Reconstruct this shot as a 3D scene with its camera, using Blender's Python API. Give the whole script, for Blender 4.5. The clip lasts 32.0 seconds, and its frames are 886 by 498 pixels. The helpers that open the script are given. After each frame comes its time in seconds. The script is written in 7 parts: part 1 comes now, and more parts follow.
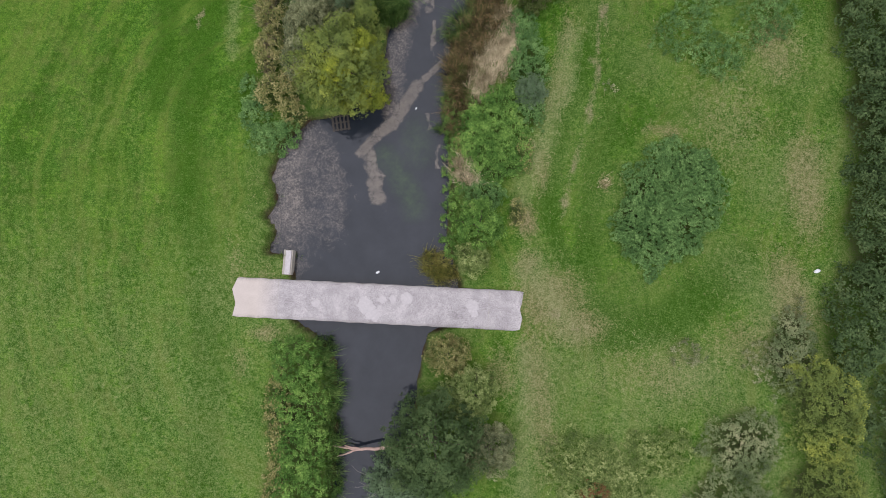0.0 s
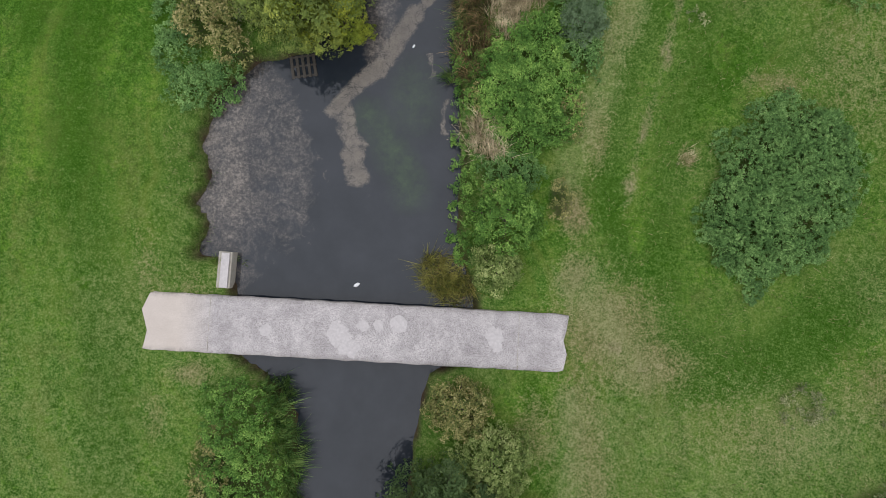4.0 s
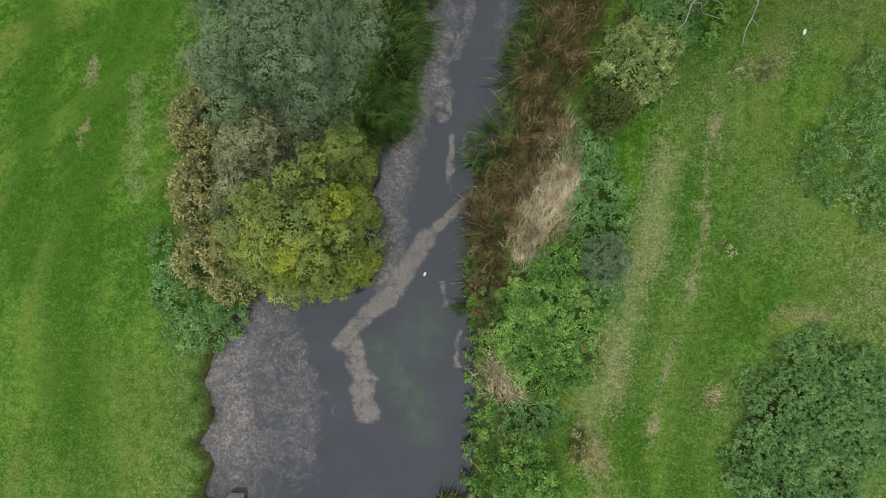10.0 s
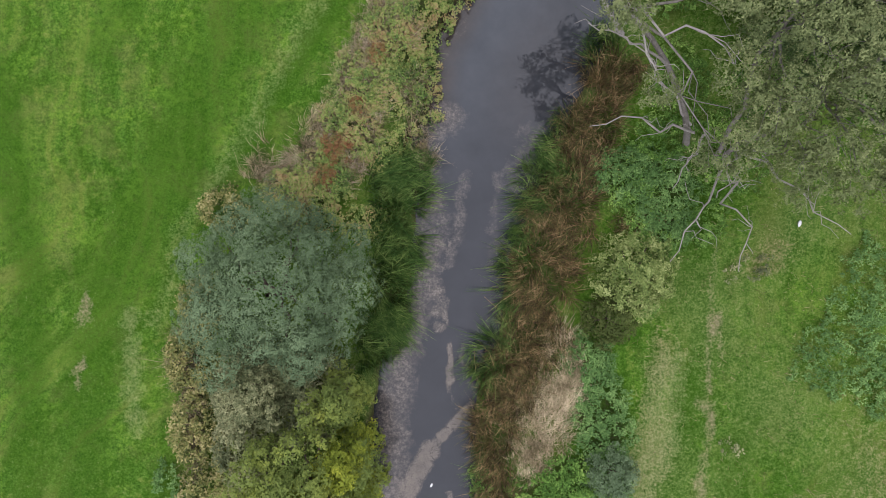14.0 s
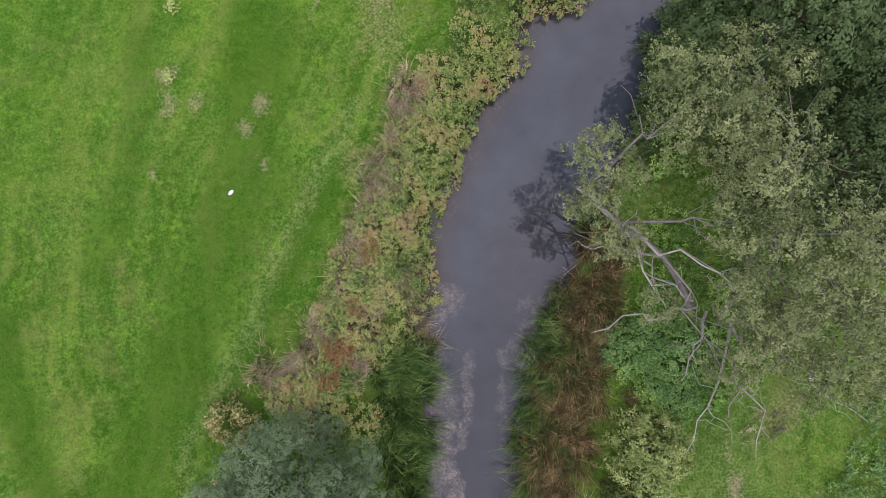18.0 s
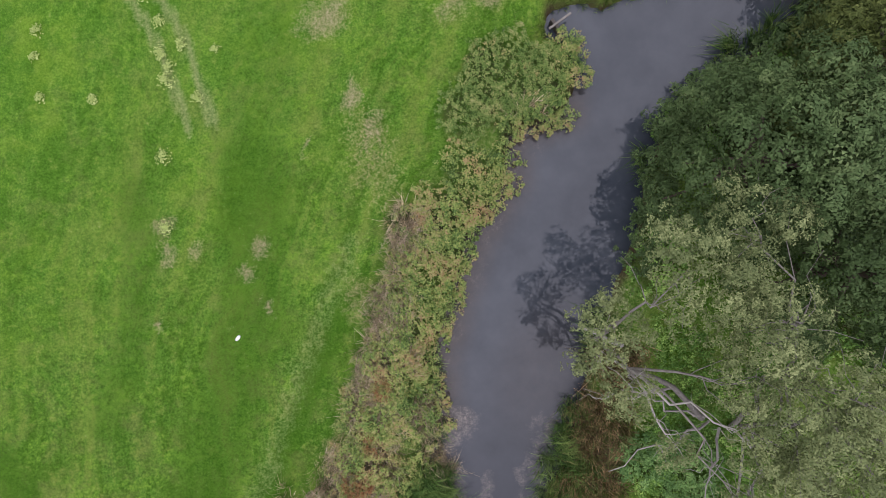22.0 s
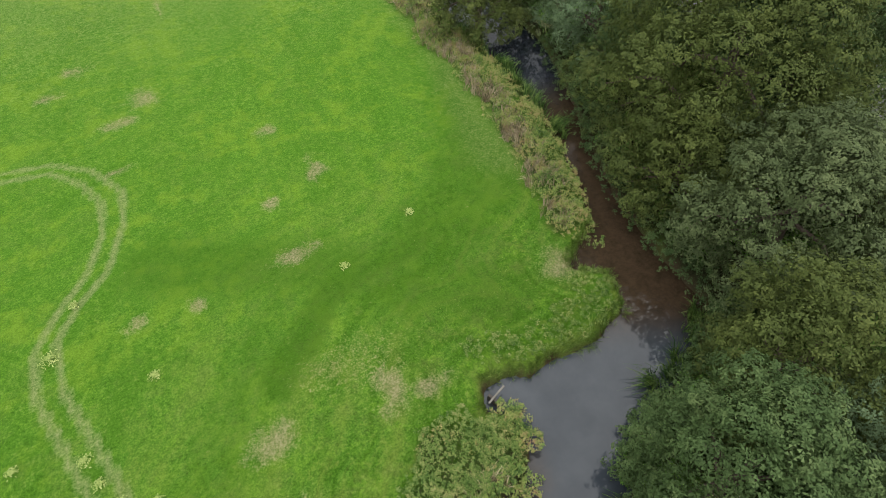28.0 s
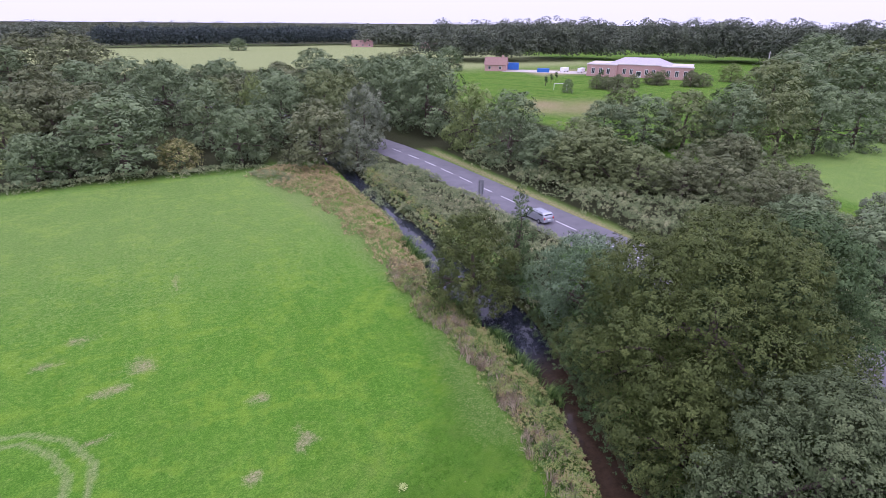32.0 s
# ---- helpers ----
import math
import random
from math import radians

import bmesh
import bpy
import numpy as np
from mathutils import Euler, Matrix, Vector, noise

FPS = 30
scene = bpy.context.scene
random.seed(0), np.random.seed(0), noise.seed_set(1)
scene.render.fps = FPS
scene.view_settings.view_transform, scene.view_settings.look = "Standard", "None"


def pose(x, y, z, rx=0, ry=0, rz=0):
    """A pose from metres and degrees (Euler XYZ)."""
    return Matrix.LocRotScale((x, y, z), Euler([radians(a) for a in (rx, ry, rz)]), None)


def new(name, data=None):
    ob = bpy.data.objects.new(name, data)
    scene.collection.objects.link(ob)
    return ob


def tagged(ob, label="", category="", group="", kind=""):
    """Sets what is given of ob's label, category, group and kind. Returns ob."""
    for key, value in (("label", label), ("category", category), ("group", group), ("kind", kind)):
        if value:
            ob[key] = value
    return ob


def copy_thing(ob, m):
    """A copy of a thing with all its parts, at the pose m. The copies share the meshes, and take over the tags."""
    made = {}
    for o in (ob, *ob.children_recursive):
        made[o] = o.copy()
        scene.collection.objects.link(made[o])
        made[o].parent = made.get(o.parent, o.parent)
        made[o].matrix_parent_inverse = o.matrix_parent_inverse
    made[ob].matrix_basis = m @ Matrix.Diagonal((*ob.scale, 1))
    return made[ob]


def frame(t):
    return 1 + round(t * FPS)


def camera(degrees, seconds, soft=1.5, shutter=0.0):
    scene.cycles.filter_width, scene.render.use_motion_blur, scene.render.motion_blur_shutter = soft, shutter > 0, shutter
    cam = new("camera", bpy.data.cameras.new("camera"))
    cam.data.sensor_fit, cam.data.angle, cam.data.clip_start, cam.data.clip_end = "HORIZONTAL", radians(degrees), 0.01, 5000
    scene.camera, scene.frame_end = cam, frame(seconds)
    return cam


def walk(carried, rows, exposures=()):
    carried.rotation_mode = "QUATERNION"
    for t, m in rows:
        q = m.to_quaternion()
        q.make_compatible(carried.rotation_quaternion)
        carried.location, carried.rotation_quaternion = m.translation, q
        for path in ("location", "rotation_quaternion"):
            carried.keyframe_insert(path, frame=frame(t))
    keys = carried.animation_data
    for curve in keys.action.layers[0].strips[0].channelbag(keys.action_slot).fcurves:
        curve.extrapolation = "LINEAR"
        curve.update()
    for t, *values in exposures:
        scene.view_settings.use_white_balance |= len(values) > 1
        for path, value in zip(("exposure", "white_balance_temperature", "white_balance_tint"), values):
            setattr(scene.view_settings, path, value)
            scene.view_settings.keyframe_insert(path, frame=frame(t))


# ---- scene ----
cam = camera(77.78, 32.0, 0.8)
PATH = [
    (0, pose(5.037, 1.024, 36.998, 4.278, 0.984, -0.177)),
    (0.5, pose(4.974, 1.164, 36.046, 4.182, 1.019, -0.070)),
    (1, pose(4.809, 1.277, 35.050, 4.061, 0.909, 0.042)),
    (1.5, pose(4.657, 1.289, 33.997, 3.972, 0.789, 0.139)),
    (2, pose(4.596, 1.211, 32.803, 4.068, 0.624, 1.146)),
    (2.5, pose(4.537, 1.166, 31.434, 4.195, 0.345, 1.440)),
    (4.5, pose(3.806, 3.704, 24.666, 1.705, -0.091, -0.053)),
    (5, pose(3.696, 4.327, 24.705, 1.543, -0.168, 0.131)),
    (5.5, pose(3.565, 5.054, 24.708, 1.444, -0.272, 0.206)),
    (6, pose(3.469, 5.882, 24.682, 1.321, -0.282, 0.340)),
    (6.5, pose(3.340, 6.822, 24.675, 1.184, -0.335, 0.590)),
    (7, pose(3.272, 7.874, 24.665, 0.922, -0.363, 0.654)),
    (7.5, pose(3.247, 9.050, 24.633, 0.562, -0.322, 0.400)),
    (8, pose(3.215, 10.094, 24.619, 0.539, -0.329, 0.304)),
    (8.5, pose(3.185, 11.224, 24.605, 0.467, -0.365, 0.138)),
    (9, pose(3.231, 12.441, 24.582, 0.250, -0.282, -0.127)),
    (9.5, pose(3.250, 13.616, 24.550, 0.234, -0.260, -0.200)),
    (10, pose(3.291, 14.783, 24.499, 0.257, -0.230, -0.336)),
    (10.5, pose(3.350, 16.081, 24.460, 0.019, -0.148, -0.433)),
    (11, pose(3.424, 17.329, 24.417, -0.089, -0.077, -0.507)),
    (11.5, pose(3.472, 18.519, 24.369, -0.044, -0.043, -0.688)),
    (12, pose(3.488, 19.794, 24.340, -0.141, -0.076, -1.103)),
    (12.5, pose(3.590, 21.069, 24.293, -0.308, 0.014, -1.678)),
    (13, pose(3.566, 22.365, 24.276, -0.504, -0.145, -2.293)),
    (13.5, pose(3.678, 23.520, 24.272, -0.441, -0.089, -3.161)),
    (14, pose(3.827, 24.651, 24.297, -0.410, -0.028, -3.968)),
    (14.5, pose(4.036, 25.756, 24.305, -0.358, 0.100, -4.606)),
    (16.5, pose(4.649, 29.899, 24.234, -0.014, 0.385, -6.265)),
    (17, pose(4.696, 30.892, 24.212, -0.096, 0.340, -6.916)),
    (17.5, pose(4.726, 31.745, 24.110, 0.079, 0.334, -8.205)),
    (18, pose(4.757, 32.537, 24.101, 0.234, 0.253, -9.343)),
    (18.5, pose(4.823, 33.417, 24.118, 0.235, 0.148, -9.749)),
    (19, pose(4.946, 34.273, 24.093, 0.163, 0.165, -10.410)),
    (19.5, pose(5.080, 35.121, 24.149, 0.026, 0.105, -11.574)),
    (20, pose(5.201, 35.912, 24.153, 0.013, 0.109, -12.659)),
    (20.5, pose(5.321, 36.682, 24.149, 0.036, 0.080, -13.361)),
    (21, pose(5.395, 37.346, 24.239, 0.155, -0.068, -13.783)),
    (21.5, pose(5.575, 37.984, 24.165, -0.052, 0.065, -13.935)),
    (22, pose(5.690, 38.269, 24.230, -0.139, 0.160, -13.995)),
    (22.5, pose(5.687, 38.313, 24.257, -0.077, 0.203, -14.120)),
    (23, pose(5.709, 38.353, 24.286, 0.696, 0.303, -14.181)),
    (23.5, pose(5.759, 38.412, 24.322, 3.169, 0.368, -14.250)),
    (24, pose(5.770, 38.450, 24.382, 6.853, 0.353, -14.356)),
    (24.5, pose(5.701, 38.303, 24.426, 11.197, 0.229, -15.474)),
    (25, pose(5.818, 38.313, 24.462, 15.065, 0.400, -17.934)),
    (25.5, pose(5.901, 38.357, 24.524, 18.893, 0.413, -20.794)),
    (27.5, pose(5.749, 37.941, 24.493, 35.402, 0.256, -25.958)),
    (28, pose(5.680, 37.885, 24.519, 39.480, 0.106, -27.287)),
    (28.5, pose(5.665, 37.811, 24.599, 43.518, -0.007, -29.630)),
    (29, pose(5.571, 37.818, 24.658, 47.565, -0.153, -31.583)),
    (29.5, pose(5.519, 37.828, 24.751, 51.621, -0.289, -32.497)),
    (30, pose(5.456, 37.872, 24.655, 55.837, -0.341, -32.233)),
    (30.5, pose(5.414, 37.879, 24.748, 59.890, -0.427, -30.972)),
    (31, pose(5.363, 37.855, 24.650, 64.124, -0.500, -29.948)),
    (31.5, pose(5.275, 37.801, 24.617, 67.102, -0.604, -28.793)),
    (32, pose(5.268, 37.809, 24.392, 67.310, -0.578, -27.891)),
]
EXPOSURES = [(0, -0.17, 6150, 17), (2, -0.22, 6150, 16), (5, -0.31, 6250, 10), (7, -0.33, 6150, 11), (10, -0.08, 6250, 8), (13, 0.07, 6200, 15), (18, 0.17, 6100, 26), (24, 0.14, 6250, 19), (28, 0.25, 6600, 8), (29, 0.32, 6300, 16), (31, 0.38, 5500, 44), (32, 0.34, 5450, 44)]
walk(cam, PATH, EXPOSURES)

# ---- light ----
world = bpy.data.worlds.new("overcast_sky")
scene.world = world
world.use_nodes = True
wn = world.node_tree
wn.nodes.clear()
w_out = wn.nodes.new("ShaderNodeOutputWorld")
w_bg = wn.nodes.new("ShaderNodeBackground")
w_mix = wn.nodes.new("ShaderNodeMix")
w_mix.data_type = "RGBA"
w_sky = wn.nodes.new("ShaderNodeTexSky")
w_sky.sky_type, w_sky.sun_disc = "NISHITA", False
w_sky.sun_elevation, w_sky.sun_rotation = radians(76), radians(195)
w_mix.inputs["Factor"].default_value = 0.85
w_mix.inputs["B"].default_value = (12.4, 12.5, 12.8, 1)
w_bg.inputs["Strength"].default_value = 0.068
wn.links.new(w_sky.outputs[0], w_mix.inputs["A"])
wn.links.new(w_mix.outputs["Result"], w_bg.inputs["Color"])
wn.links.new(w_bg.outputs[0], w_out.inputs["Surface"])

sun = new("sun", bpy.data.lights.new("sun", "SUN"))
sun.data.energy, sun.data.angle, sun.data.color = 2.35, radians(110), (1.0, 0.985, 0.97)
sun.rotation_euler = (radians(14), 0, radians(-15))


# ---- materials ----
def mat(name):
    m = bpy.data.materials.new(name)
    m.use_nodes = True
    t = m.node_tree
    t.nodes.clear()
    return m, t


def node(t, kind, **given):
    n = t.nodes.new("ShaderNode" + kind)
    for key, value in given.items():
        key = key.replace("_", " ")
        sock = next((s for s in n.inputs if s.name == key and s.enabled), None)
        if hasattr(value, "is_linked"):
            t.links.new(value, sock)
        else:
            sock.default_value = value
    return n


def rgb(c):
    return (c[0], c[1], c[2], 1.0)


def noise_tex(t, coord, scale, detail=4.0, rough=0.6):
    n = node(t, "TexNoise", Vector=coord, Scale=scale, Detail=detail, Roughness=rough)
    return n.outputs[0]


def ramp(t, fac, *stops):
    n = node(t, "ValToRGB", Fac=fac)
    e = n.color_ramp.elements
    while len(e) < len(stops):
        e.new(0.5)
    for el, (p, c) in zip(e, stops):
        el.position = p
        el.color = rgb(c) if not isinstance(c, float) else (c, c, c, 1)
    return n.outputs[0]


def blend(t, fac, a, b, how="MIX"):
    n = t.nodes.new("ShaderNodeMix")
    n.data_type, n.blend_type = "RGBA", how
    for sock, v in (("Factor", fac), ("A", a), ("B", b)):
        s = next(x for x in n.inputs if x.name == sock and x.enabled)
        if hasattr(v, "is_linked"):
            t.links.new(v, s)
        else:
            s.default_value = v if isinstance(v, float) else rgb(v)
    return next(o for o in n.outputs if o.enabled)


def calc(t, op, a, b=0.0, c=0.0, clamp=False):
    n = t.nodes.new("ShaderNodeMath")
    n.operation, n.use_clamp = op, clamp
    for i, v in enumerate((a, b, c)):
        if hasattr(v, "is_linked"):
            t.links.new(v, n.inputs[i])
        else:
            n.inputs[i].default_value = v
    return n.outputs[0]


def attr(t, name):
    n = t.nodes.new("ShaderNodeAttribute")
    n.attribute_name = name
    return n.outputs["Fac"]


def surface(t, color, rough=0.8, bump=None, strength=0.3, dist=0.05, metal=0.0, spec=0.3, **more):
    p = node(t, "BsdfPrincipled", Roughness=rough, Metallic=metal, **more)
    s = p.inputs["Base Color"]
    if hasattr(color, "is_linked"):
        t.links.new(color, s)
    else:
        s.default_value = rgb(color)
    p.inputs["Specular IOR Level"].default_value = spec
    if bump is not None:
        b = node(t, "Bump", Height=bump, Strength=strength, Distance=dist)
        t.links.new(b.outputs[0], p.inputs["Normal"])
    out = t.nodes.new("ShaderNodeOutputMaterial")
    t.links.new(p.outputs[0], out.inputs["Surface"])
    return p, out


def plain(name, c1, c2, scale=6.0, rough=0.7, metal=0.0, bump=0.3, spec=0.3):
    """Two tones in grain and stains, with fine relief."""
    m, t = mat(name)
    co = t.nodes.new("ShaderNodeTexCoord").outputs["Object"]
    a = noise_tex(t, co, scale, 6.0)
    b = noise_tex(t, co, scale * 7, 4.0)
    mixed = calc(t, "MULTIPLY_ADD", b, 0.4, calc(t, "MULTIPLY", a, 0.6))
    col = ramp(t, mixed, (0.3, c1), (0.7, c2))
    surface(t, col, rough, b, bump, 0.01, metal, spec)
    return m


def leafy(name, *tones, gloss=0.6, patch=0.7, through_light=0.12, own=0.4, even=0.0):
    """Leaves: each has its own tone, and tones drift over the plant."""
    m, t = mat(name)
    tones = [tuple(0.8 * c for c in tones[0]), *tones[1:-1], tuple(1.25 * c for c in tones[-1])]
    mean = [sum(c[i] for c in tones) / len(tones) for i in range(3)]
    tones = [tuple(v + (a - v) * even for v, a in zip(c, mean)) for c in tones]
    own *= 0.95
    co = t.nodes.new("ShaderNodeTexCoord").outputs["Object"]
    one = t.nodes.new("ShaderNodeNewGeometry").outputs["Random Per Island"]
    drift = noise_tex(t, co, patch, 3.0)
    f = calc(t, "ADD", calc(t, "MULTIPLY", one, own), calc(t, "MULTIPLY_ADD", drift, 1.7, -0.35 - own / 2), 0, True)
    stops = [(0.08 + 0.86 * i / (len(tones) - 1), c) for i, c in enumerate(tones)]
    col = ramp(t, f, *stops)
    p, out = surface(t, col, gloss, spec=0.12)
    tr = node(t, "BsdfTranslucent", Color=col)
    mx = node(t, "MixShader", Fac=through_light)
    t.links.new(p.outputs[0], mx.inputs[1])
    t.links.new(tr.outputs[0], mx.inputs[2])
    t.links.new(mx.outputs[0], out.inputs["Surface"])
    return m


def ground_material():
    m, t = mat("meadow_ground")
    co = t.nodes.new("ShaderNodeTexCoord").outputs["Object"]
    huge = noise_tex(t, co, 0.09, 3.0)
    big = noise_tex(t, co, 0.45, 5.0)
    mid = noise_tex(t, co, 2.6, 6.0, 0.75)
    fine = noise_tex(t, co, 9.0, 5.0, 0.8)
    tiny = noise_tex(t, co, 45.0, 2.0, 0.8)
    mixv = calc(t, "ADD", calc(t, "ADD", calc(t, "MULTIPLY", mid, 0.25), calc(t, "MULTIPLY", fine, 0.5)), calc(t, "MULTIPLY", tiny, 0.25))
    grass = ramp(t, mixv, (0.42, (0.030, 0.080, 0.010)), (0.5, (0.064, 0.155, 0.016)), (0.58, (0.138, 0.258, 0.036)))
    tone = calc(t, "ADD", calc(t, "MULTIPLY", big, 0.6), calc(t, "MULTIPLY", huge, 0.4))
    yellow = ramp(t, mixv, (0.40, (0.066, 0.130, 0.015)), (0.60, (0.182, 0.276, 0.044)))
    grass = blend(t, ramp(t, tone, (0.47, 0.0), (0.57, 0.6)), grass, yellow)
    lush = ramp(t, mixv, (0.40, (0.022, 0.068, 0.005)), (0.60, (0.060, 0.150, 0.012)))
    grass = blend(t, ramp(t, calc(t, "ADD", calc(t, "MULTIPLY", noise_tex(t, co, 0.22, 4.0), 0.6), calc(t, "MULTIPLY", noise_tex(t, co, 1.1, 4.0), 0.4)), (0.50, 0.0), (0.58, 0.6)), grass, lush)
    y = node(t, "SeparateXYZ", Vector=co).outputs[1]
    along = node(t, "CombineXYZ", X=calc(t, "MULTIPLY_ADD", huge, 4.0, calc(t, "MULTIPLY_ADD", big, 0.8, attr(t, "row"))), Y=calc(t, "MULTIPLY", y, 0.07), Z=0.0).outputs[0]
    rows = calc(t, "ADD", calc(t, "MULTIPLY", noise_tex(t, along, 0.42, 3.0, 0.6), 0.5), calc(t, "MULTIPLY", noise_tex(t, along, 1.5, 3.0, 0.6), 0.5))
    grass = blend(t, ramp(t, rows, (0.49, 0.0), (0.585, 0.8)), grass, lush)
    worn = ramp(t, mixv, (0.40, (0.092, 0.130, 0.020)), (0.60, (0.200, 0.255, 0.050)))
    grass = blend(t, calc(t, "MULTIPLY", ramp(t, rows, (0.39, 0.6), (0.485, 0.0)), calc(t, "MULTIPLY_ADD", attr(t, "fresh"), -0.7, 1.0, True)), grass, worn)
    thatch = ramp(t, mixv, (0.40, (0.080, 0.112, 0.022)), (0.60, (0.186, 0.214, 0.060)))
    blotch = calc(t, "MULTIPLY_ADD", noise_tex(t, co, 0.8, 6.0, 0.72), 0.7, calc(t, "MULTIPLY", noise_tex(t, co, 0.2, 3.0), 0.3))
    grass = blend(t, ramp(t, blotch, (0.50, 0.0), (0.62, 0.5)), grass, thatch)
    clover = ramp(t, mixv, (0.42, (0.058, 0.150, 0.013)), (0.58, (0.190, 0.330, 0.038)))
    herb = calc(t, "MULTIPLY_ADD", noise_tex(t, co, 0.55, 6.0, 0.75), 0.6, calc(t, "MULTIPLY", noise_tex(t, co, 3.5, 4.0, 0.7), 0.4))
    grass = blend(t, ramp(t, herb, (0.52, 0.0), (0.60, 0.75)), grass, clover)
    spots = calc(t, "MULTIPLY_ADD", mid, 0.5, calc(t, "MULTIPLY", noise_tex(t, co, 1.3, 3.0), 0.5))
    grass = blend(t, ramp(t, spots, (0.55, 0.0), (0.66, 0.55)), grass, worn)
    grain = calc(t, "MULTIPLY_ADD", fine, 0.9, calc(t, "MULTIPLY", mid, 0.5))

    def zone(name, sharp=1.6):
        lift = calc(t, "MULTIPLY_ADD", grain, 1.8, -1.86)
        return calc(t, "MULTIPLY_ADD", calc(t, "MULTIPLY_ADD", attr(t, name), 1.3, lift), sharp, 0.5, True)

    fresh = ramp(t, mixv, (0.40, (0.050, 0.142, 0.012)), (0.5, (0.086, 0.220, 0.019)), (0.60, (0.162, 0.330, 0.036)))
    grass = blend(t, calc(t, "MULTIPLY", attr(t, "fresh"), 0.6), grass, fresh)
    soft_patch = calc(t, "ADD", calc(t, "MULTIPLY", noise_tex(t, co, 0.16, 4.0, 0.6), 0.5), calc(t, "MULTIPLY", noise_tex(t, co, 0.75, 4.0, 0.65), 0.5))
    bright = ramp(t, mixv, (0.40, (0.098, 0.190, 0.014)), (0.60, (0.205, 0.340, 0.036)))
    grass = blend(t, calc(t, "MULTIPLY", ramp(t, soft_patch, (0.50, 0.0), (0.60, 0.65)), calc(t, "MULTIPLY_ADD", attr(t, "fresh"), 0.85, 0.15)), grass, bright)
    col = blend(t, zone("lush", 1.2), grass, lush)
    rough_grass = ramp(t, mixv, (0.43, (0.050, 0.114, 0.020)), (0.5, (0.104, 0.172, 0.036)), (0.57, (0.205, 0.258, 0.082)))
    col = blend(t, zone("rough", 1.3), col, rough_grass)
    straw = ramp(t, mixv, (0.39, (0.150, 0.125, 0.055)), (0.5, (0.250, 0.205, 0.105)), (0.61, (0.400, 0.330, 0.190)))
    col = blend(t, zone("dry", 1.5), col, straw)
    # pale dry grass tone, used for haze over the far meadow too
    hay_haze = ramp(t, mixv, (0.40, (0.165, 0.205, 0.072)), (0.60, (0.300, 0.330, 0.145)))
    col = blend(t, calc(t, "MULTIPLY", zone("hay_haze", 1.0), calc(t, "MULTIPLY", attr(t, "hay_haze"), 6.0, 0, True)), col, hay_haze)
    # undergrowth and litter tone, with the shade below plants mixed into it
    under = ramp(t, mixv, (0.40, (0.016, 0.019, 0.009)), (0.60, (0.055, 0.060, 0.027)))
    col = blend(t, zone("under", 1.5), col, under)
    earth = ramp(t, mixv, (0.40, (0.190, 0.162, 0.085)), (0.60, (0.370, 0.315, 0.190)))
    col = blend(t, zone("bare", 1.4), col, earth)
    mud = ramp(t, mixv, (0.3, (0.030, 0.020, 0.013)), (0.7, (0.110, 0.075, 0.050)))
    col = blend(t, attr(t, "mud"), col, mud)
    height = calc(t, "ADD", calc(t, "MULTIPLY", fine, 0.8), calc(t, "MULTIPLY", tiny, 0.5))
    surface(t, col, 0.9, height, 0.6, 0.12, spec=0.03)
    return m


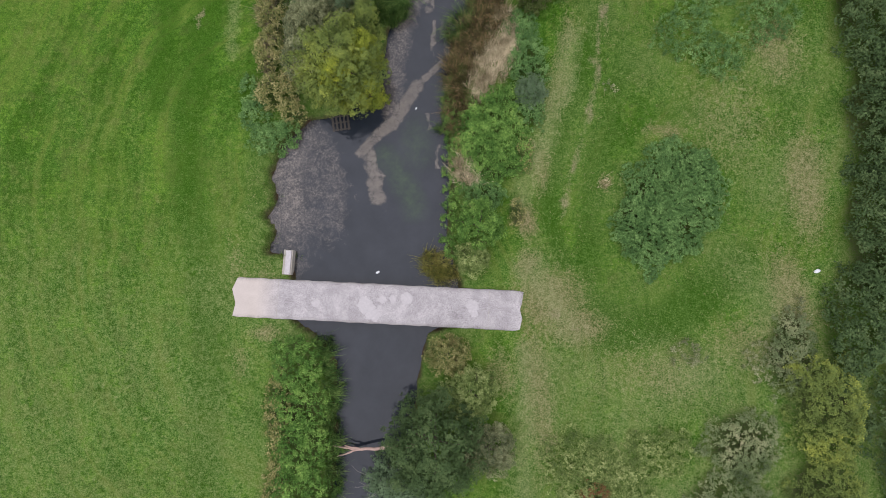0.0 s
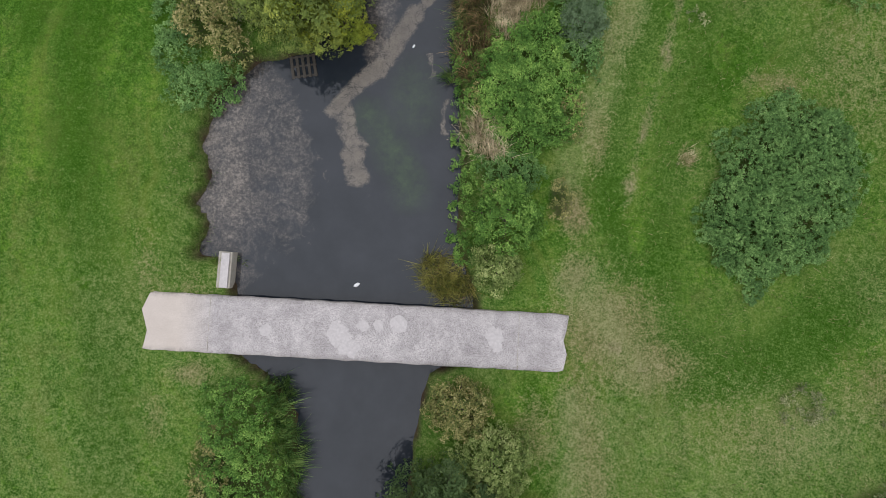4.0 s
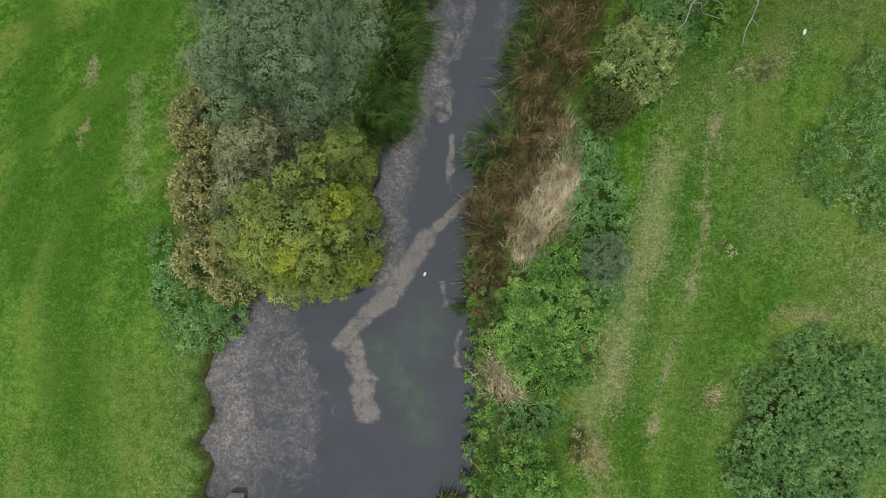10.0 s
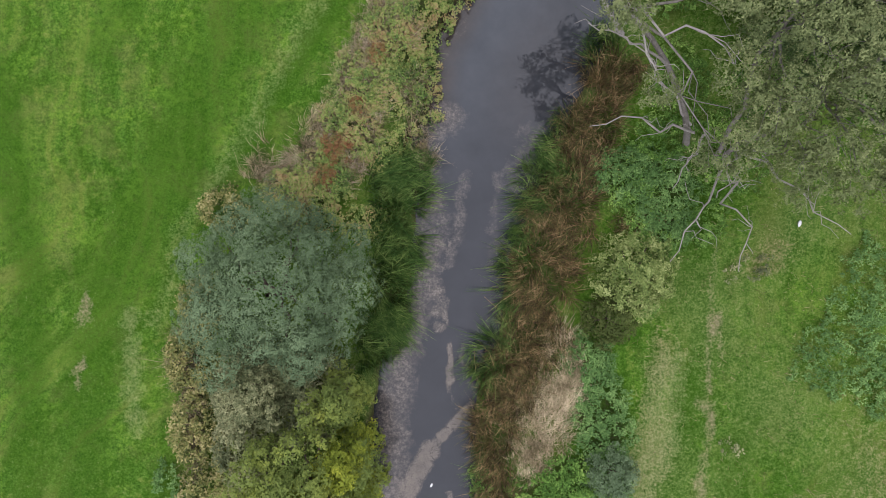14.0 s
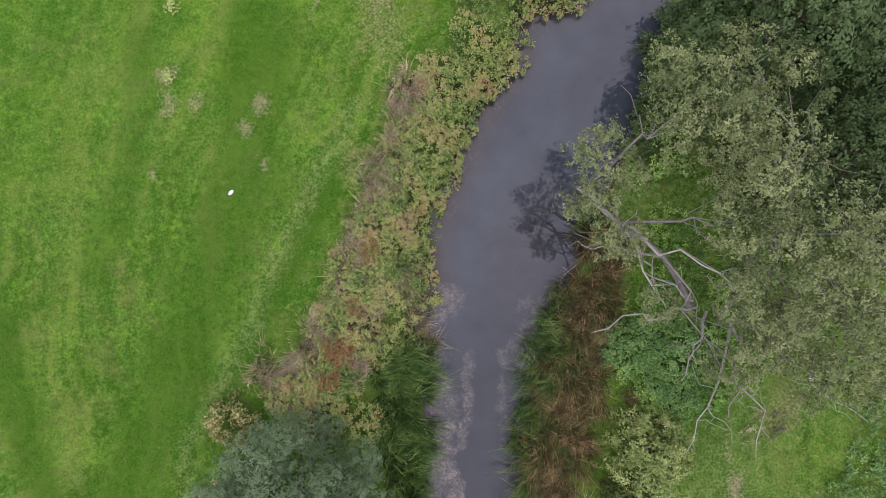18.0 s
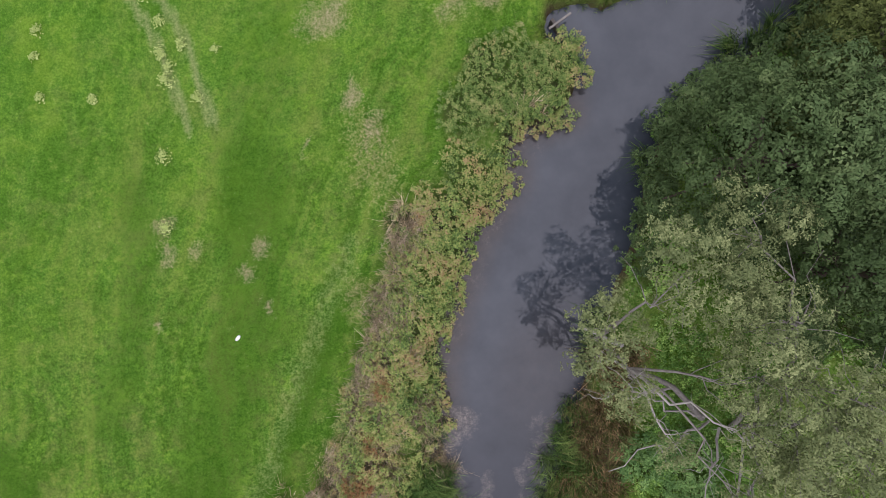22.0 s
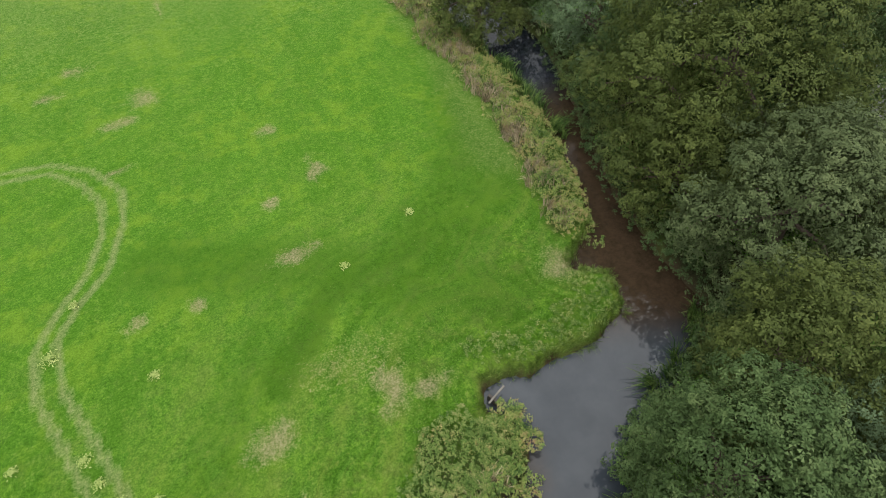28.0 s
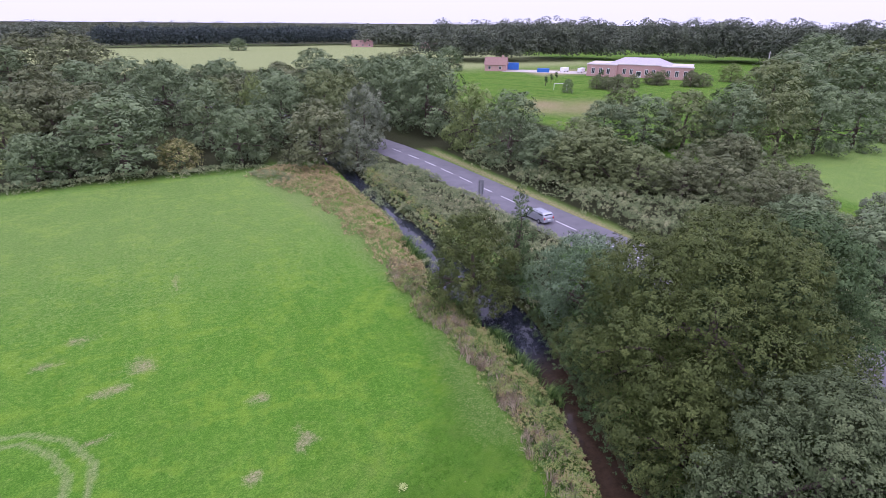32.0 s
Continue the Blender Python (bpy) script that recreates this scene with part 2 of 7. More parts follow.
def water_material():
    m, t = mat("river_water")
    co = t.nodes.new("ShaderNodeTexCoord").outputs["Object"]
    big = noise_tex(t, co, 0.5, 4.0)
    mid = noise_tex(t, co, 2.2, 6.0, 0.7)
    fine = noise_tex(t, co, 14.0, 5.0, 0.75)
    v = calc(t, "ADD", calc(t, "MULTIPLY", mid, 0.5), calc(t, "MULTIPLY", fine, 0.5))
    body = ramp(t, big, (0.3, (0.012, 0.016, 0.022)), (0.7, (0.024, 0.028, 0.036)))
    # lighter blue-grey body colour that stands for stronger sky reflection
    sky_tint = ramp(t, big, (0.3, (0.032, 0.040, 0.050)), (0.7, (0.056, 0.066, 0.078)))
    body = blend(t, attr(t, "sky_tint"), body, sky_tint)
    brown = ramp(t, calc(t, "ADD", calc(t, "MULTIPLY", mid, 0.7), calc(t, "MULTIPLY", fine, 0.3)), (0.3, (0.022, 0.016, 0.010)), (0.7, (0.068, 0.044, 0.026)))
    col = blend(t, attr(t, "bed"), body, brown)
    weed = ramp(t, v, (0.35, (0.020, 0.040, 0.022)), (0.7, (0.050, 0.086, 0.036)))
    col = blend(t, calc(t, "MULTIPLY", attr(t, "weed"), calc(t, "MULTIPLY_ADD", mid, 1.6, -0.25), 0, True), col, weed)
    swirl = node(t, "TexNoise", Vector=co, Scale=1.1, Detail=6.0, Roughness=0.6, Distortion=1.6).outputs[0]
    film_mask = calc(t, "MULTIPLY_ADD", calc(t, "ADD", attr(t, "film"), calc(t, "MULTIPLY_ADD", calc(t, "MULTIPLY_ADD", swirl, 0.7, calc(t, "MULTIPLY", fine, 0.3)), 1.8, -1.25)), 1.5, 0.0, True)
    film = ramp(t, calc(t, "MULTIPLY_ADD", noise_tex(t, co, 8.0, 4.0, 0.75), 0.75, calc(t, "MULTIPLY", mid, 0.25)), (0.40, (0.056, 0.050, 0.047)), (0.50, (0.124, 0.107, 0.094)), (0.60, (0.255, 0.218, 0.184)))
    col = blend(t, calc(t, "MULTIPLY", film_mask, 0.8), col, film)
    scum_mask = calc(t, "MULTIPLY_ADD", calc(t, "ADD", attr(t, "scum"), calc(t, "MULTIPLY_ADD", calc(t, "MULTIPLY_ADD", swirl, 0.6, calc(t, "MULTIPLY", fine, 0.4)), 2.2, -1.62)), 2.2, 0.0, True)
    scum = ramp(t, v, (0.36, (0.110, 0.094, 0.076)), (0.64, (0.270, 0.228, 0.182)))
    col = blend(t, calc(t, "MULTIPLY", scum_mask, 0.7), col, scum)
    rough = calc(t, "ADD", calc(t, "MULTIPLY", scum_mask, 0.35), calc(t, "MULTIPLY_ADD", film_mask, 0.12, 0.03))
    ripple = noise_tex(t, co, 3.0, 2.0)
    p, _ = surface(t, col, rough, ripple, 0.05, 0.02, spec=0.5)
    p.inputs["IOR"].default_value = 1.46
    return m


def road_material():
    m, t = mat("road_asphalt")
    co = t.nodes.new("ShaderNodeTexCoord").outputs["Object"]
    a, b = noise_tex(t, co, 0.4, 5.0), noise_tex(t, co, 40.0, 3.0)
    v = calc(t, "ADD", calc(t, "MULTIPLY", a, 0.7), calc(t, "MULTIPLY", b, 0.3))
    surface(t, ramp(t, v, (0.3, (0.112, 0.108, 0.114)), (0.7, (0.170, 0.164, 0.172))), 0.85, b, 0.3, 0.01)
    return m


def concrete_material():
    m, t = mat("worn_concrete")
    co = t.nodes.new("ShaderNodeTexCoord").outputs["Object"]
    a, b, c = noise_tex(t, co, 0.9, 6.0, 0.65), noise_tex(t, co, 5.0, 6.0, 0.75), noise_tex(t, co, 17.0, 5.0, 0.85)
    v = calc(t, "ADD", calc(t, "MULTIPLY", a, 0.4), calc(t, "ADD", calc(t, "MULTIPLY", b, 0.3), calc(t, "MULTIPLY", c, 0.3)))
    col = ramp(t, v, (0.36, (0.27, 0.245, 0.245)), (0.5, (0.44, 0.405, 0.40)), (0.64, (0.66, 0.615, 0.60)))
    pit = ramp(t, c, (0.40, 0.60), (0.52, 1.0))
    col = blend(t, 1.0, col, pit, "MULTIPLY")
    grit = ramp(t, noise_tex(t, co, 30.0, 2.0, 0.6), (0.58, 0.0), (0.66, 0.5))
    col = blend(t, grit, col, (0.70, 0.66, 0.64))
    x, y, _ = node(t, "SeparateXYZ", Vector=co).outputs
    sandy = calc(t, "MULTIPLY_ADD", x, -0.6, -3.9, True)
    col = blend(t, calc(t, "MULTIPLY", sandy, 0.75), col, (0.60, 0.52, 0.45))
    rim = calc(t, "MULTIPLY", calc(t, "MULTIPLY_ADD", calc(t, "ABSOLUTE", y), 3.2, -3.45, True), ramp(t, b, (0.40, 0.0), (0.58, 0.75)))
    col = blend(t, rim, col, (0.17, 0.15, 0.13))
    surface(t, col, 0.9, c, 0.5, 0.03)
    return m


M_GROUND, M_WATER, M_ROAD, M_CONCRETE = ground_material(), water_material(), road_material(), concrete_material()
M_PATCH = plain("pale_concrete", (0.40, 0.37, 0.365), (0.60, 0.56, 0.55), 9.0, 0.9)
M_BLOCK = plain("old_concrete", (0.30, 0.27, 0.22), (0.50, 0.46, 0.40), 4.0, 0.9)
M_BARK = plain("bark_brown", (0.05, 0.038, 0.028), (0.13, 0.10, 0.075), 8.0, 0.9)
M_PALE_BARK = plain("bark_pale", (0.20, 0.185, 0.165), (0.44, 0.41, 0.37), 5.0, 0.85)
M_LIMB = plain("bark_grey", (0.11, 0.10, 0.085), (0.27, 0.25, 0.22), 6.0, 0.9)
M_DEAD_WOOD = plain("dead_wood", (0.38, 0.25, 0.20), (0.60, 0.42, 0.35), 6.0, 0.8)
M_GREY_WOOD = plain("weathered_wood", (0.30, 0.28, 0.26), (0.60, 0.57, 0.54), 7.0, 0.8)
M_WET_WOOD = plain("wet_wood", (0.035, 0.030, 0.024), (0.085, 0.072, 0.058), 9.0, 0.5)
M_WHITE = plain("white_plastic", (0.72, 0.72, 0.72), (0.82, 0.82, 0.82), 3.0, 0.4)
M_MARK = plain("road_paint", (0.62, 0.62, 0.60), (0.80, 0.80, 0.78), 4.0, 0.7)
M_BRICK = plain("pink_brick", (0.42, 0.25, 0.22), (0.55, 0.36, 0.32), 2.0, 0.9)
M_STONE = plain("pale_stone", (0.48, 0.43, 0.40), (0.60, 0.55, 0.51), 2.0, 0.8)
M_SLATE = plain("grey_roof", (0.36, 0.33, 0.34), (0.46, 0.43, 0.43), 1.0, 0.7)
M_RED_TILE = plain("red_tiles", (0.20, 0.12, 0.095), (0.31, 0.20, 0.16), 1.5, 0.85)
M_BLUE = plain("blue_steel", (0.03, 0.12, 0.40), (0.05, 0.17, 0.50), 1.0, 0.5)
M_GLASS = plain("dark_glass", (0.03, 0.035, 0.04), (0.06, 0.065, 0.07), 2.0, 0.08, 0.0, 0.0, 0.6)
M_FRAME = plain("white_paint", (0.72, 0.72, 0.70), (0.82, 0.82, 0.80), 3.0, 0.5)
M_METAL = plain("grey_metal", (0.30, 0.31, 0.32), (0.42, 0.43, 0.44), 6.0, 0.45, 0.7)
M_CAR = plain("silver_paint", (0.42, 0.44, 0.48), (0.48, 0.50, 0.54), 1.0, 0.28, 0.6, 0.0, 0.5)
M_RUBBER = plain("black_rubber", (0.015, 0.015, 0.015), (0.03, 0.03, 0.03), 8.0, 0.8)
M_RED = plain("red_plastic", (0.45, 0.02, 0.02), (0.55, 0.03, 0.03), 3.0, 0.3)
M_GRAVEL = plain("pale_gravel", (0.42, 0.38, 0.32), (0.60, 0.55, 0.48), 0.6, 0.95)

L_MAPLE = leafy("leaf_maple", (0.085, 0.130, 0.032), (0.150, 0.205, 0.050), (0.230, 0.285, 0.060), (0.380, 0.400, 0.070), patch=0.45, own=0.3, even=0.1)
L_YELLOW = leafy("leaf_yellow", (0.130, 0.185, 0.025), (0.250, 0.300, 0.035), (0.480, 0.480, 0.055), patch=0.6, own=0.3)
L_WILLOW = leafy("leaf_willow", (0.061, 0.106, 0.049), (0.122, 0.187, 0.091), (0.218, 0.295, 0.156), own=0.5, even=0.4)
L_ALDER = leafy("leaf_alder", (0.036, 0.070, 0.022), (0.068, 0.118, 0.038), (0.140, 0.190, 0.072), own=0.4, even=0.3)
L_OLIVE = leafy("leaf_olive", (0.039, 0.060, 0.015), (0.072, 0.101, 0.025), (0.144, 0.169, 0.046), own=0.5, even=0.45)
L_POPLAR = leafy("leaf_poplar", (0.099, 0.135, 0.050), (0.162, 0.203, 0.077), (0.243, 0.275, 0.117), patch=0.9, own=0.6, even=0.2)
L_HAW = leafy("leaf_hawthorn", (0.102, 0.128, 0.058), (0.199, 0.219, 0.102), (0.344, 0.344, 0.184), own=0.5)
L_TAN = leafy("leaf_tan", (0.095, 0.120, 0.036), (0.180, 0.200, 0.060), (0.290, 0.275, 0.095), (0.380, 0.335, 0.155), patch=1.6, own=0.7)
L_NETTLE = leafy("leaf_nettle", (0.053, 0.128, 0.033), (0.111, 0.222, 0.059), (0.217, 0.345, 0.108), patch=1.0, own=0.6, even=0.25)
L_BRAMBLE = leafy("leaf_bramble", (0.057, 0.135, 0.024), (0.119, 0.240, 0.042), (0.246, 0.385, 0.086), patch=1.0, own=0.5)
L_SCRUB = leafy("leaf_scrub", (0.113, 0.173, 0.044), (0.203, 0.270, 0.074), (0.360, 0.397, 0.157), patch=1.1, own=0.5)
L_SEDGE = leafy("blade_sedge", (0.026, 0.070, 0.014), (0.068, 0.138, 0.028), (0.190, 0.265, 0.070), patch=1.5, own=0.6)
L_SEDGE_Y = leafy("blade_yellow", (0.090, 0.105, 0.020), (0.175, 0.175, 0.036), (0.290, 0.260, 0.070), patch=1.8, own=0.6)
L_BROWN = leafy("blade_brown", (0.055, 0.040, 0.020), (0.150, 0.098, 0.048), (0.110, 0.135, 0.036), (0.180, 0.125, 0.055), (0.350, 0.245, 0.125), patch=1.6, own=0.9)
L_STRAW = leafy("blade_straw", (0.253, 0.207, 0.115), (0.471, 0.391, 0.236), (0.701, 0.598, 0.402), patch=1.5, own=0.6)
L_GRASS = leafy("blade_grass", (0.060, 0.120, 0.015), (0.110, 0.185, 0.030), (0.190, 0.260, 0.060), patch=0.5, own=0.7)
L_GRASS_D = leafy("blade_dry", (0.120, 0.130, 0.040), (0.220, 0.205, 0.085), (0.360, 0.310, 0.170), patch=0.5, own=0.7)
L_WEED = leafy("leaf_weed", (0.230, 0.330, 0.080), (0.350, 0.440, 0.130), (0.480, 0.540, 0.210), patch=2.0)
L_DARK = leafy("leaf_pine", (0.034, 0.048, 0.046), (0.051, 0.069, 0.062), (0.076, 0.099, 0.085), patch=0.2)
# bluish tones: distance haze is put into the woodland colour
L_WOOD = leafy("leaf_wood", (0.058, 0.074, 0.048), (0.095, 0.115, 0.072), (0.160, 0.180, 0.112), patch=0.12, own=0.18)

L_BANK = leafy("leaf_bank", (0.075, 0.140, 0.036), (0.150, 0.235, 0.058), (0.260, 0.330, 0.085), (0.360, 0.310, 0.130), (0.270, 0.175, 0.085), patch=0.8, own=0.5)
L_GOLD = leafy("leaf_gold", (0.190, 0.165, 0.070), (0.330, 0.265, 0.120), (0.470, 0.375, 0.190), patch=0.9, own=0.5)
L_DEAD = leafy("blade_dead", (0.190, 0.150, 0.090), (0.330, 0.265, 0.170), (0.480, 0.400, 0.285), patch=1.5, own=0.6)
L_VERGE = leafy("leaf_verge", (0.083, 0.119, 0.046), (0.160, 0.209, 0.086), (0.270, 0.308, 0.143), (0.396, 0.358, 0.204), patch=0.5, own=0.18)
L_SAGE = leafy("leaf_sage", (0.046, 0.072, 0.027), (0.084, 0.117, 0.046), (0.157, 0.190, 0.081), own=0.5, even=0.4)
L_DOCK = leafy("leaf_dock", (0.130, 0.135, 0.040), (0.230, 0.160, 0.060), (0.230, 0.110, 0.045), (0.150, 0.060, 0.032), patch=1.6, own=0.6)
L_POINT = leafy("leaf_point", (0.070, 0.140, 0.030), (0.135, 0.225, 0.050), (0.215, 0.290, 0.080), (0.270, 0.270, 0.105), patch=1.8, own=0.6)
# far leaf tones, muted and paled by haze mixed into the colours
L_FAR_A = leafy("leaf_far_dark", (0.070, 0.106, 0.046), (0.132, 0.184, 0.081), (0.237, 0.298, 0.140), patch=0.4, own=0.18, even=0.45)
L_FAR_O = leafy("leaf_far_olive", (0.088, 0.118, 0.044), (0.145, 0.182, 0.068), (0.230, 0.265, 0.105), patch=0.4, own=0.18, even=0.4)
L_FAR_H = leafy("leaf_far_thorn", (0.078, 0.104, 0.044), (0.134, 0.158, 0.070), (0.218, 0.230, 0.112), patch=0.4, own=0.18, even=0.35)
L_FAR_W = leafy("leaf_far_sallow", (0.095, 0.118, 0.068), (0.158, 0.186, 0.110), (0.250, 0.280, 0.175), patch=0.4, own=0.18, even=0.4)
L_FAR_B = leafy("leaf_far_light", (0.105, 0.150, 0.045), (0.170, 0.225, 0.068), (0.270, 0.325, 0.110), patch=0.4, own=0.18, even=0.4)

# ---- mesh tools ----
def np_mesh(name, verts, faces):
    """A mesh from arrays; faces: one array of triangles or quads."""
    me = bpy.data.meshes.new(name)
    verts, faces = np.asarray(verts, np.float32).reshape(-1, 3), np.asarray(faces, np.int32)
    n, k = faces.shape
    me.vertices.add(len(verts))
    me.vertices.foreach_set("co", verts.ravel())
    me.loops.add(n * k)
    me.loops.foreach_set("vertex_index", faces.ravel())
    me.polygons.add(n)
    me.polygons.foreach_set("loop_start", np.arange(0, n * k, k, dtype=np.int32))
    me.update(calc_edges=True)
    return me


def obj(name, me, material, parent=None, label="", smooth=False):
    if material and not me.materials:
        me.materials.append(material)
    if smooth:
        me.shade_smooth()
    ob = new(name, me)
    if parent:
        ob.parent = parent
    return tagged(ob, label)


def part(name, bm, material, parent=None, label="", smooth=False):
    me = bpy.data.meshes.new(name)
    bm.to_mesh(me)
    bm.free()
    return obj(name, me, material, parent, label, smooth)


def box_bm(x0, y0, z0, x1, y1, z1, bevel=0.0):
    bm = bmesh.new()
    bmesh.ops.create_cube(bm, size=1.0)
    for v in bm.verts:
        v.co = ((x0 + x1) / 2 + v.co.x * (x1 - x0), (y0 + y1) / 2 + v.co.y * (y1 - y0), (z0 + z1) / 2 + v.co.z * (z1 - z0))
    if bevel:
        bmesh.ops.bevel(bm, geom=bm.edges[:], offset=bevel, segments=2, affect="EDGES", profile=0.6)
    return bm


def empty(name, x=0, y=0, z=0, turn=0):
    ob = new(name)
    ob.matrix_basis = pose(x, y, z, 0, 0, turn)
    return ob


def unit(v):
    return v / np.maximum(np.linalg.norm(v, axis=-1, keepdims=True), 1e-9)


def leaves(rng, centers, normals, length, width, droop=0.25):
    """A pointed leaf with a bent tip at each centre."""
    n = len(centers)
    nrm = unit(normals)
    t = unit(np.cross(nrm, rng.normal(size=(n, 3))))
    b = np.cross(nrm, t)
    ln = (length * rng.uniform(0.6, 1.35, n))[:, None]
    wd = (width * rng.uniform(0.7, 1.25, n))[:, None]
    v = np.stack([centers - t * ln * 0.45 + b * wd * 0.5, centers - t * ln * 0.45 - b * wd * 0.5, centers + t * ln * 0.55 - nrm * ln * droop], 1)
    return v.reshape(-1, 3), np.arange(3 * n).reshape(-1, 3)


def blades(rng, roots, lean, height, width, bend=0.6):
    """Bent blades of grass or reed: roots (n, 3), lean (n, 2)."""
    n = len(roots)
    h = (height * rng.uniform(0.7, 1.15, n))[:, None]
    side = rng.normal(size=(n, 3)) * (1, 1, 0.1)
    side = unit(side) * (width * rng.uniform(0.6, 1.3, n))[:, None] / 2
    lean3 = np.concatenate([lean, np.zeros((n, 1))], 1)
    mid = roots + (0, 0, 1) * h * 0.62 + lean3 * h * 0.35
    tip = roots + (0, 0, 1) * h * (1 - bend * 0.5 * np.linalg.norm(lean, axis=1, keepdims=True).clip(0, 1.4)) + lean3 * h
    v = np.stack([roots - side, roots + side, mid + side * 0.8, mid - side * 0.8, tip + side * 0.12, tip - side * 0.12], 1)
    base = 6 * np.arange(n)[:, None]
    f = np.concatenate([base + [0, 1, 2, 3], base + [3, 2, 4, 5]], 0)
    return v.reshape(-1, 3), f


def tube(points, radii, sides=7):
    pts, v = np.asarray(points, float), []
    way = unit(np.gradient(pts, axis=0))
    for p, d, r in zip(pts, way, radii):
        a = unit(np.cross(d, (0.31, 0.95, 0.1)))
        b = np.cross(d, a)
        ang = np.linspace(0, 2 * np.pi, sides, endpoint=False)[:, None]
        v.append(p + r * (np.cos(ang) * a + np.sin(ang) * b))
    f = [[i * sides + j, i * sides + (j + 1) % sides, (i + 1) * sides + (j + 1) % sides, (i + 1) * sides + j]
         for i in range(len(pts) - 1) for j in range(sides)]
    return np.concatenate(v), np.array(f)


def joined(pieces):
    vs, fs, k = [], [], 0
    for v, f in pieces:
        vs.append(v)
        fs.append(f + k)
        k += len(v)
    return np.concatenate(vs), np.concatenate(fs)


def crooked(rng, a, b, steps=6, wander=0.06):
    a, b = np.array(a, float), np.array(b, float)
    s = np.linspace(0, 1, steps)[:, None]
    size = np.linalg.norm(b - a)
    off = rng.normal(size=(steps, 3)) * wander * size * np.sin(np.pi * s) * 0.8
    return a + (b - a) * s + off + np.array((0, 0, 1)) * 0.08 * size * np.sin(np.pi * s)


def crown_points(rng, lobes, count, shell=0.72, deep=0.66):
    """Clump centres on the outer part of a crown of lobes, with their outward directions."""
    lobes = np.array(lobes, float)
    area = lobes[:, 3] * lobes[:, 4] + lobes[:, 3] * lobes[:, 5]
    which = rng.choice(len(lobes), count * 3, p=area / area.sum())
    d = unit(rng.normal(size=(count * 3, 3)))
    d[:, 2] = np.where(d[:, 2] < -0.5, -d[:, 2], d[:, 2])
    r = shell + (1.04 - shell) * rng.uniform(0, 1, (count * 3, 1)) ** 0.6
    L = lobes[which]
    p = L[:, :3] + d * L[:, 3:] * r
    inner = np.min(np.linalg.norm((p[:, None] - lobes[None, :, :3]) / lobes[None, :, 3:], axis=2), axis=1)
    keep = (inner > deep) & (p[:, 2] > 0.05)
    return p[keep][:count], unit(d / L[:, 3:])[keep][:count]


def crown_mesh(rng, lobes, clumps, per, leaf, tuft, inner=0.1, shell=0.72, wide=0.6, deep=0.66, calm=0.3, backing=1.05):
    """Leaves in small domed tufts over the lobes of a crown, with larger ones inside."""
    c, d = crown_points(rng, lobes, clumps, shell, deep)
    k = len(c)
    dome = unit(rng.normal(size=(k, per, 3)) + d[:, None] * 1.1)
    far = tuft * rng.uniform(0.7, 1.25, (k, 1, 1)) * rng.uniform(0.5, 1.05, (k, per, 1))
    pts = (c[:, None] + dome * far * (1, 1, 0.8)).reshape(-1, 3)
    nr = (dome * 0.42 + d[:, None] * 0.85 + (0, 0, 0.25) + rng.normal(size=(k, per, 3)) * calm).reshape(-1, 3)
    a = leaves(rng, pts, nr, leaf, leaf * wide)
    lob = np.array(lobes, float)
    m = int(k * per * inner)
    size = lob[:, 3] * lob[:, 3] + lob[:, 3] * lob[:, 5]
    w = rng.choice(len(lob), m, p=size / size.sum())
    way = unit(rng.normal(size=(m, 3)) + (0, 0, 0.3))
    pin = lob[w, :3] + way * lob[w, 3:] * rng.uniform(0.66, 0.84, (m, 1))
    free = np.min(np.linalg.norm((pin[:, None] - lob[None, :, :3]) / lob[None, :, 3:], axis=2), axis=1) > 0.5
    pin, way = pin[free], way[free]
    b = leaves(rng, pin, way + (0, 0, 0.15) + rng.normal(size=way.shape) * 0.12, leaf * backing, leaf * backing * 0.8, 0.1)
    return np_mesh("crown", *joined([a, b]))


def make_lobes(rng, h, r, n=16, low=0.0, squash=0.9, small=1.0):
    """A bumpy dome from low * h up to h, about r wide, as overlapping lobes."""
    rz = h * (1 - low) / 2
    out = [(0, 0, h * low + rz * 0.95, r * 0.66, r * 0.66, rz * 0.85)]
    for i in range(n):
        a = 2 * np.pi * (i * 0.618 + rng.uniform(-0.06, 0.06))
        u = (i + 0.5) / n
        u = u ** 0.85
        wide = 0.86 + 0.14 * math.sin(math.pi * min(u / 0.5, 1)) if u < 0.5 else math.sqrt(max(0.03, 1 - ((u - 0.45) / 0.58) ** 2))
        q = r * rng.uniform(0.27, 0.42) * small
        rad = max(0.0, r * wide * rng.uniform(0.84, 1.12) - q)
        qz = min(q * squash, h * 0.25)
        z = h * low + qz * 0.6 + u * (h * (1 - low) - qz * 1.6)
        out.append((rad * math.cos(a), rad * math.sin(a), z, q, q, qz))
    out.append((0.08 * r, 0.05 * r, h - min(0.3 * r, 0.16 * h), 0.36 * r, 0.36 * r, min(0.3 * r, 0.16 * h)))
    for i in range(n // 3):
        a = 2 * np.pi * (i * 0.382 + rng.uniform(-0.1, 0.1))
        q = r * 0.3 * small
        rad = r * rng.uniform(0.45, 0.95) - q * 0.5
        out.append((rad * math.cos(a), rad * math.sin(a), h * (low + rng.uniform(0.04, 0.16)), q, q, min(q, h * 0.15)))
    return out


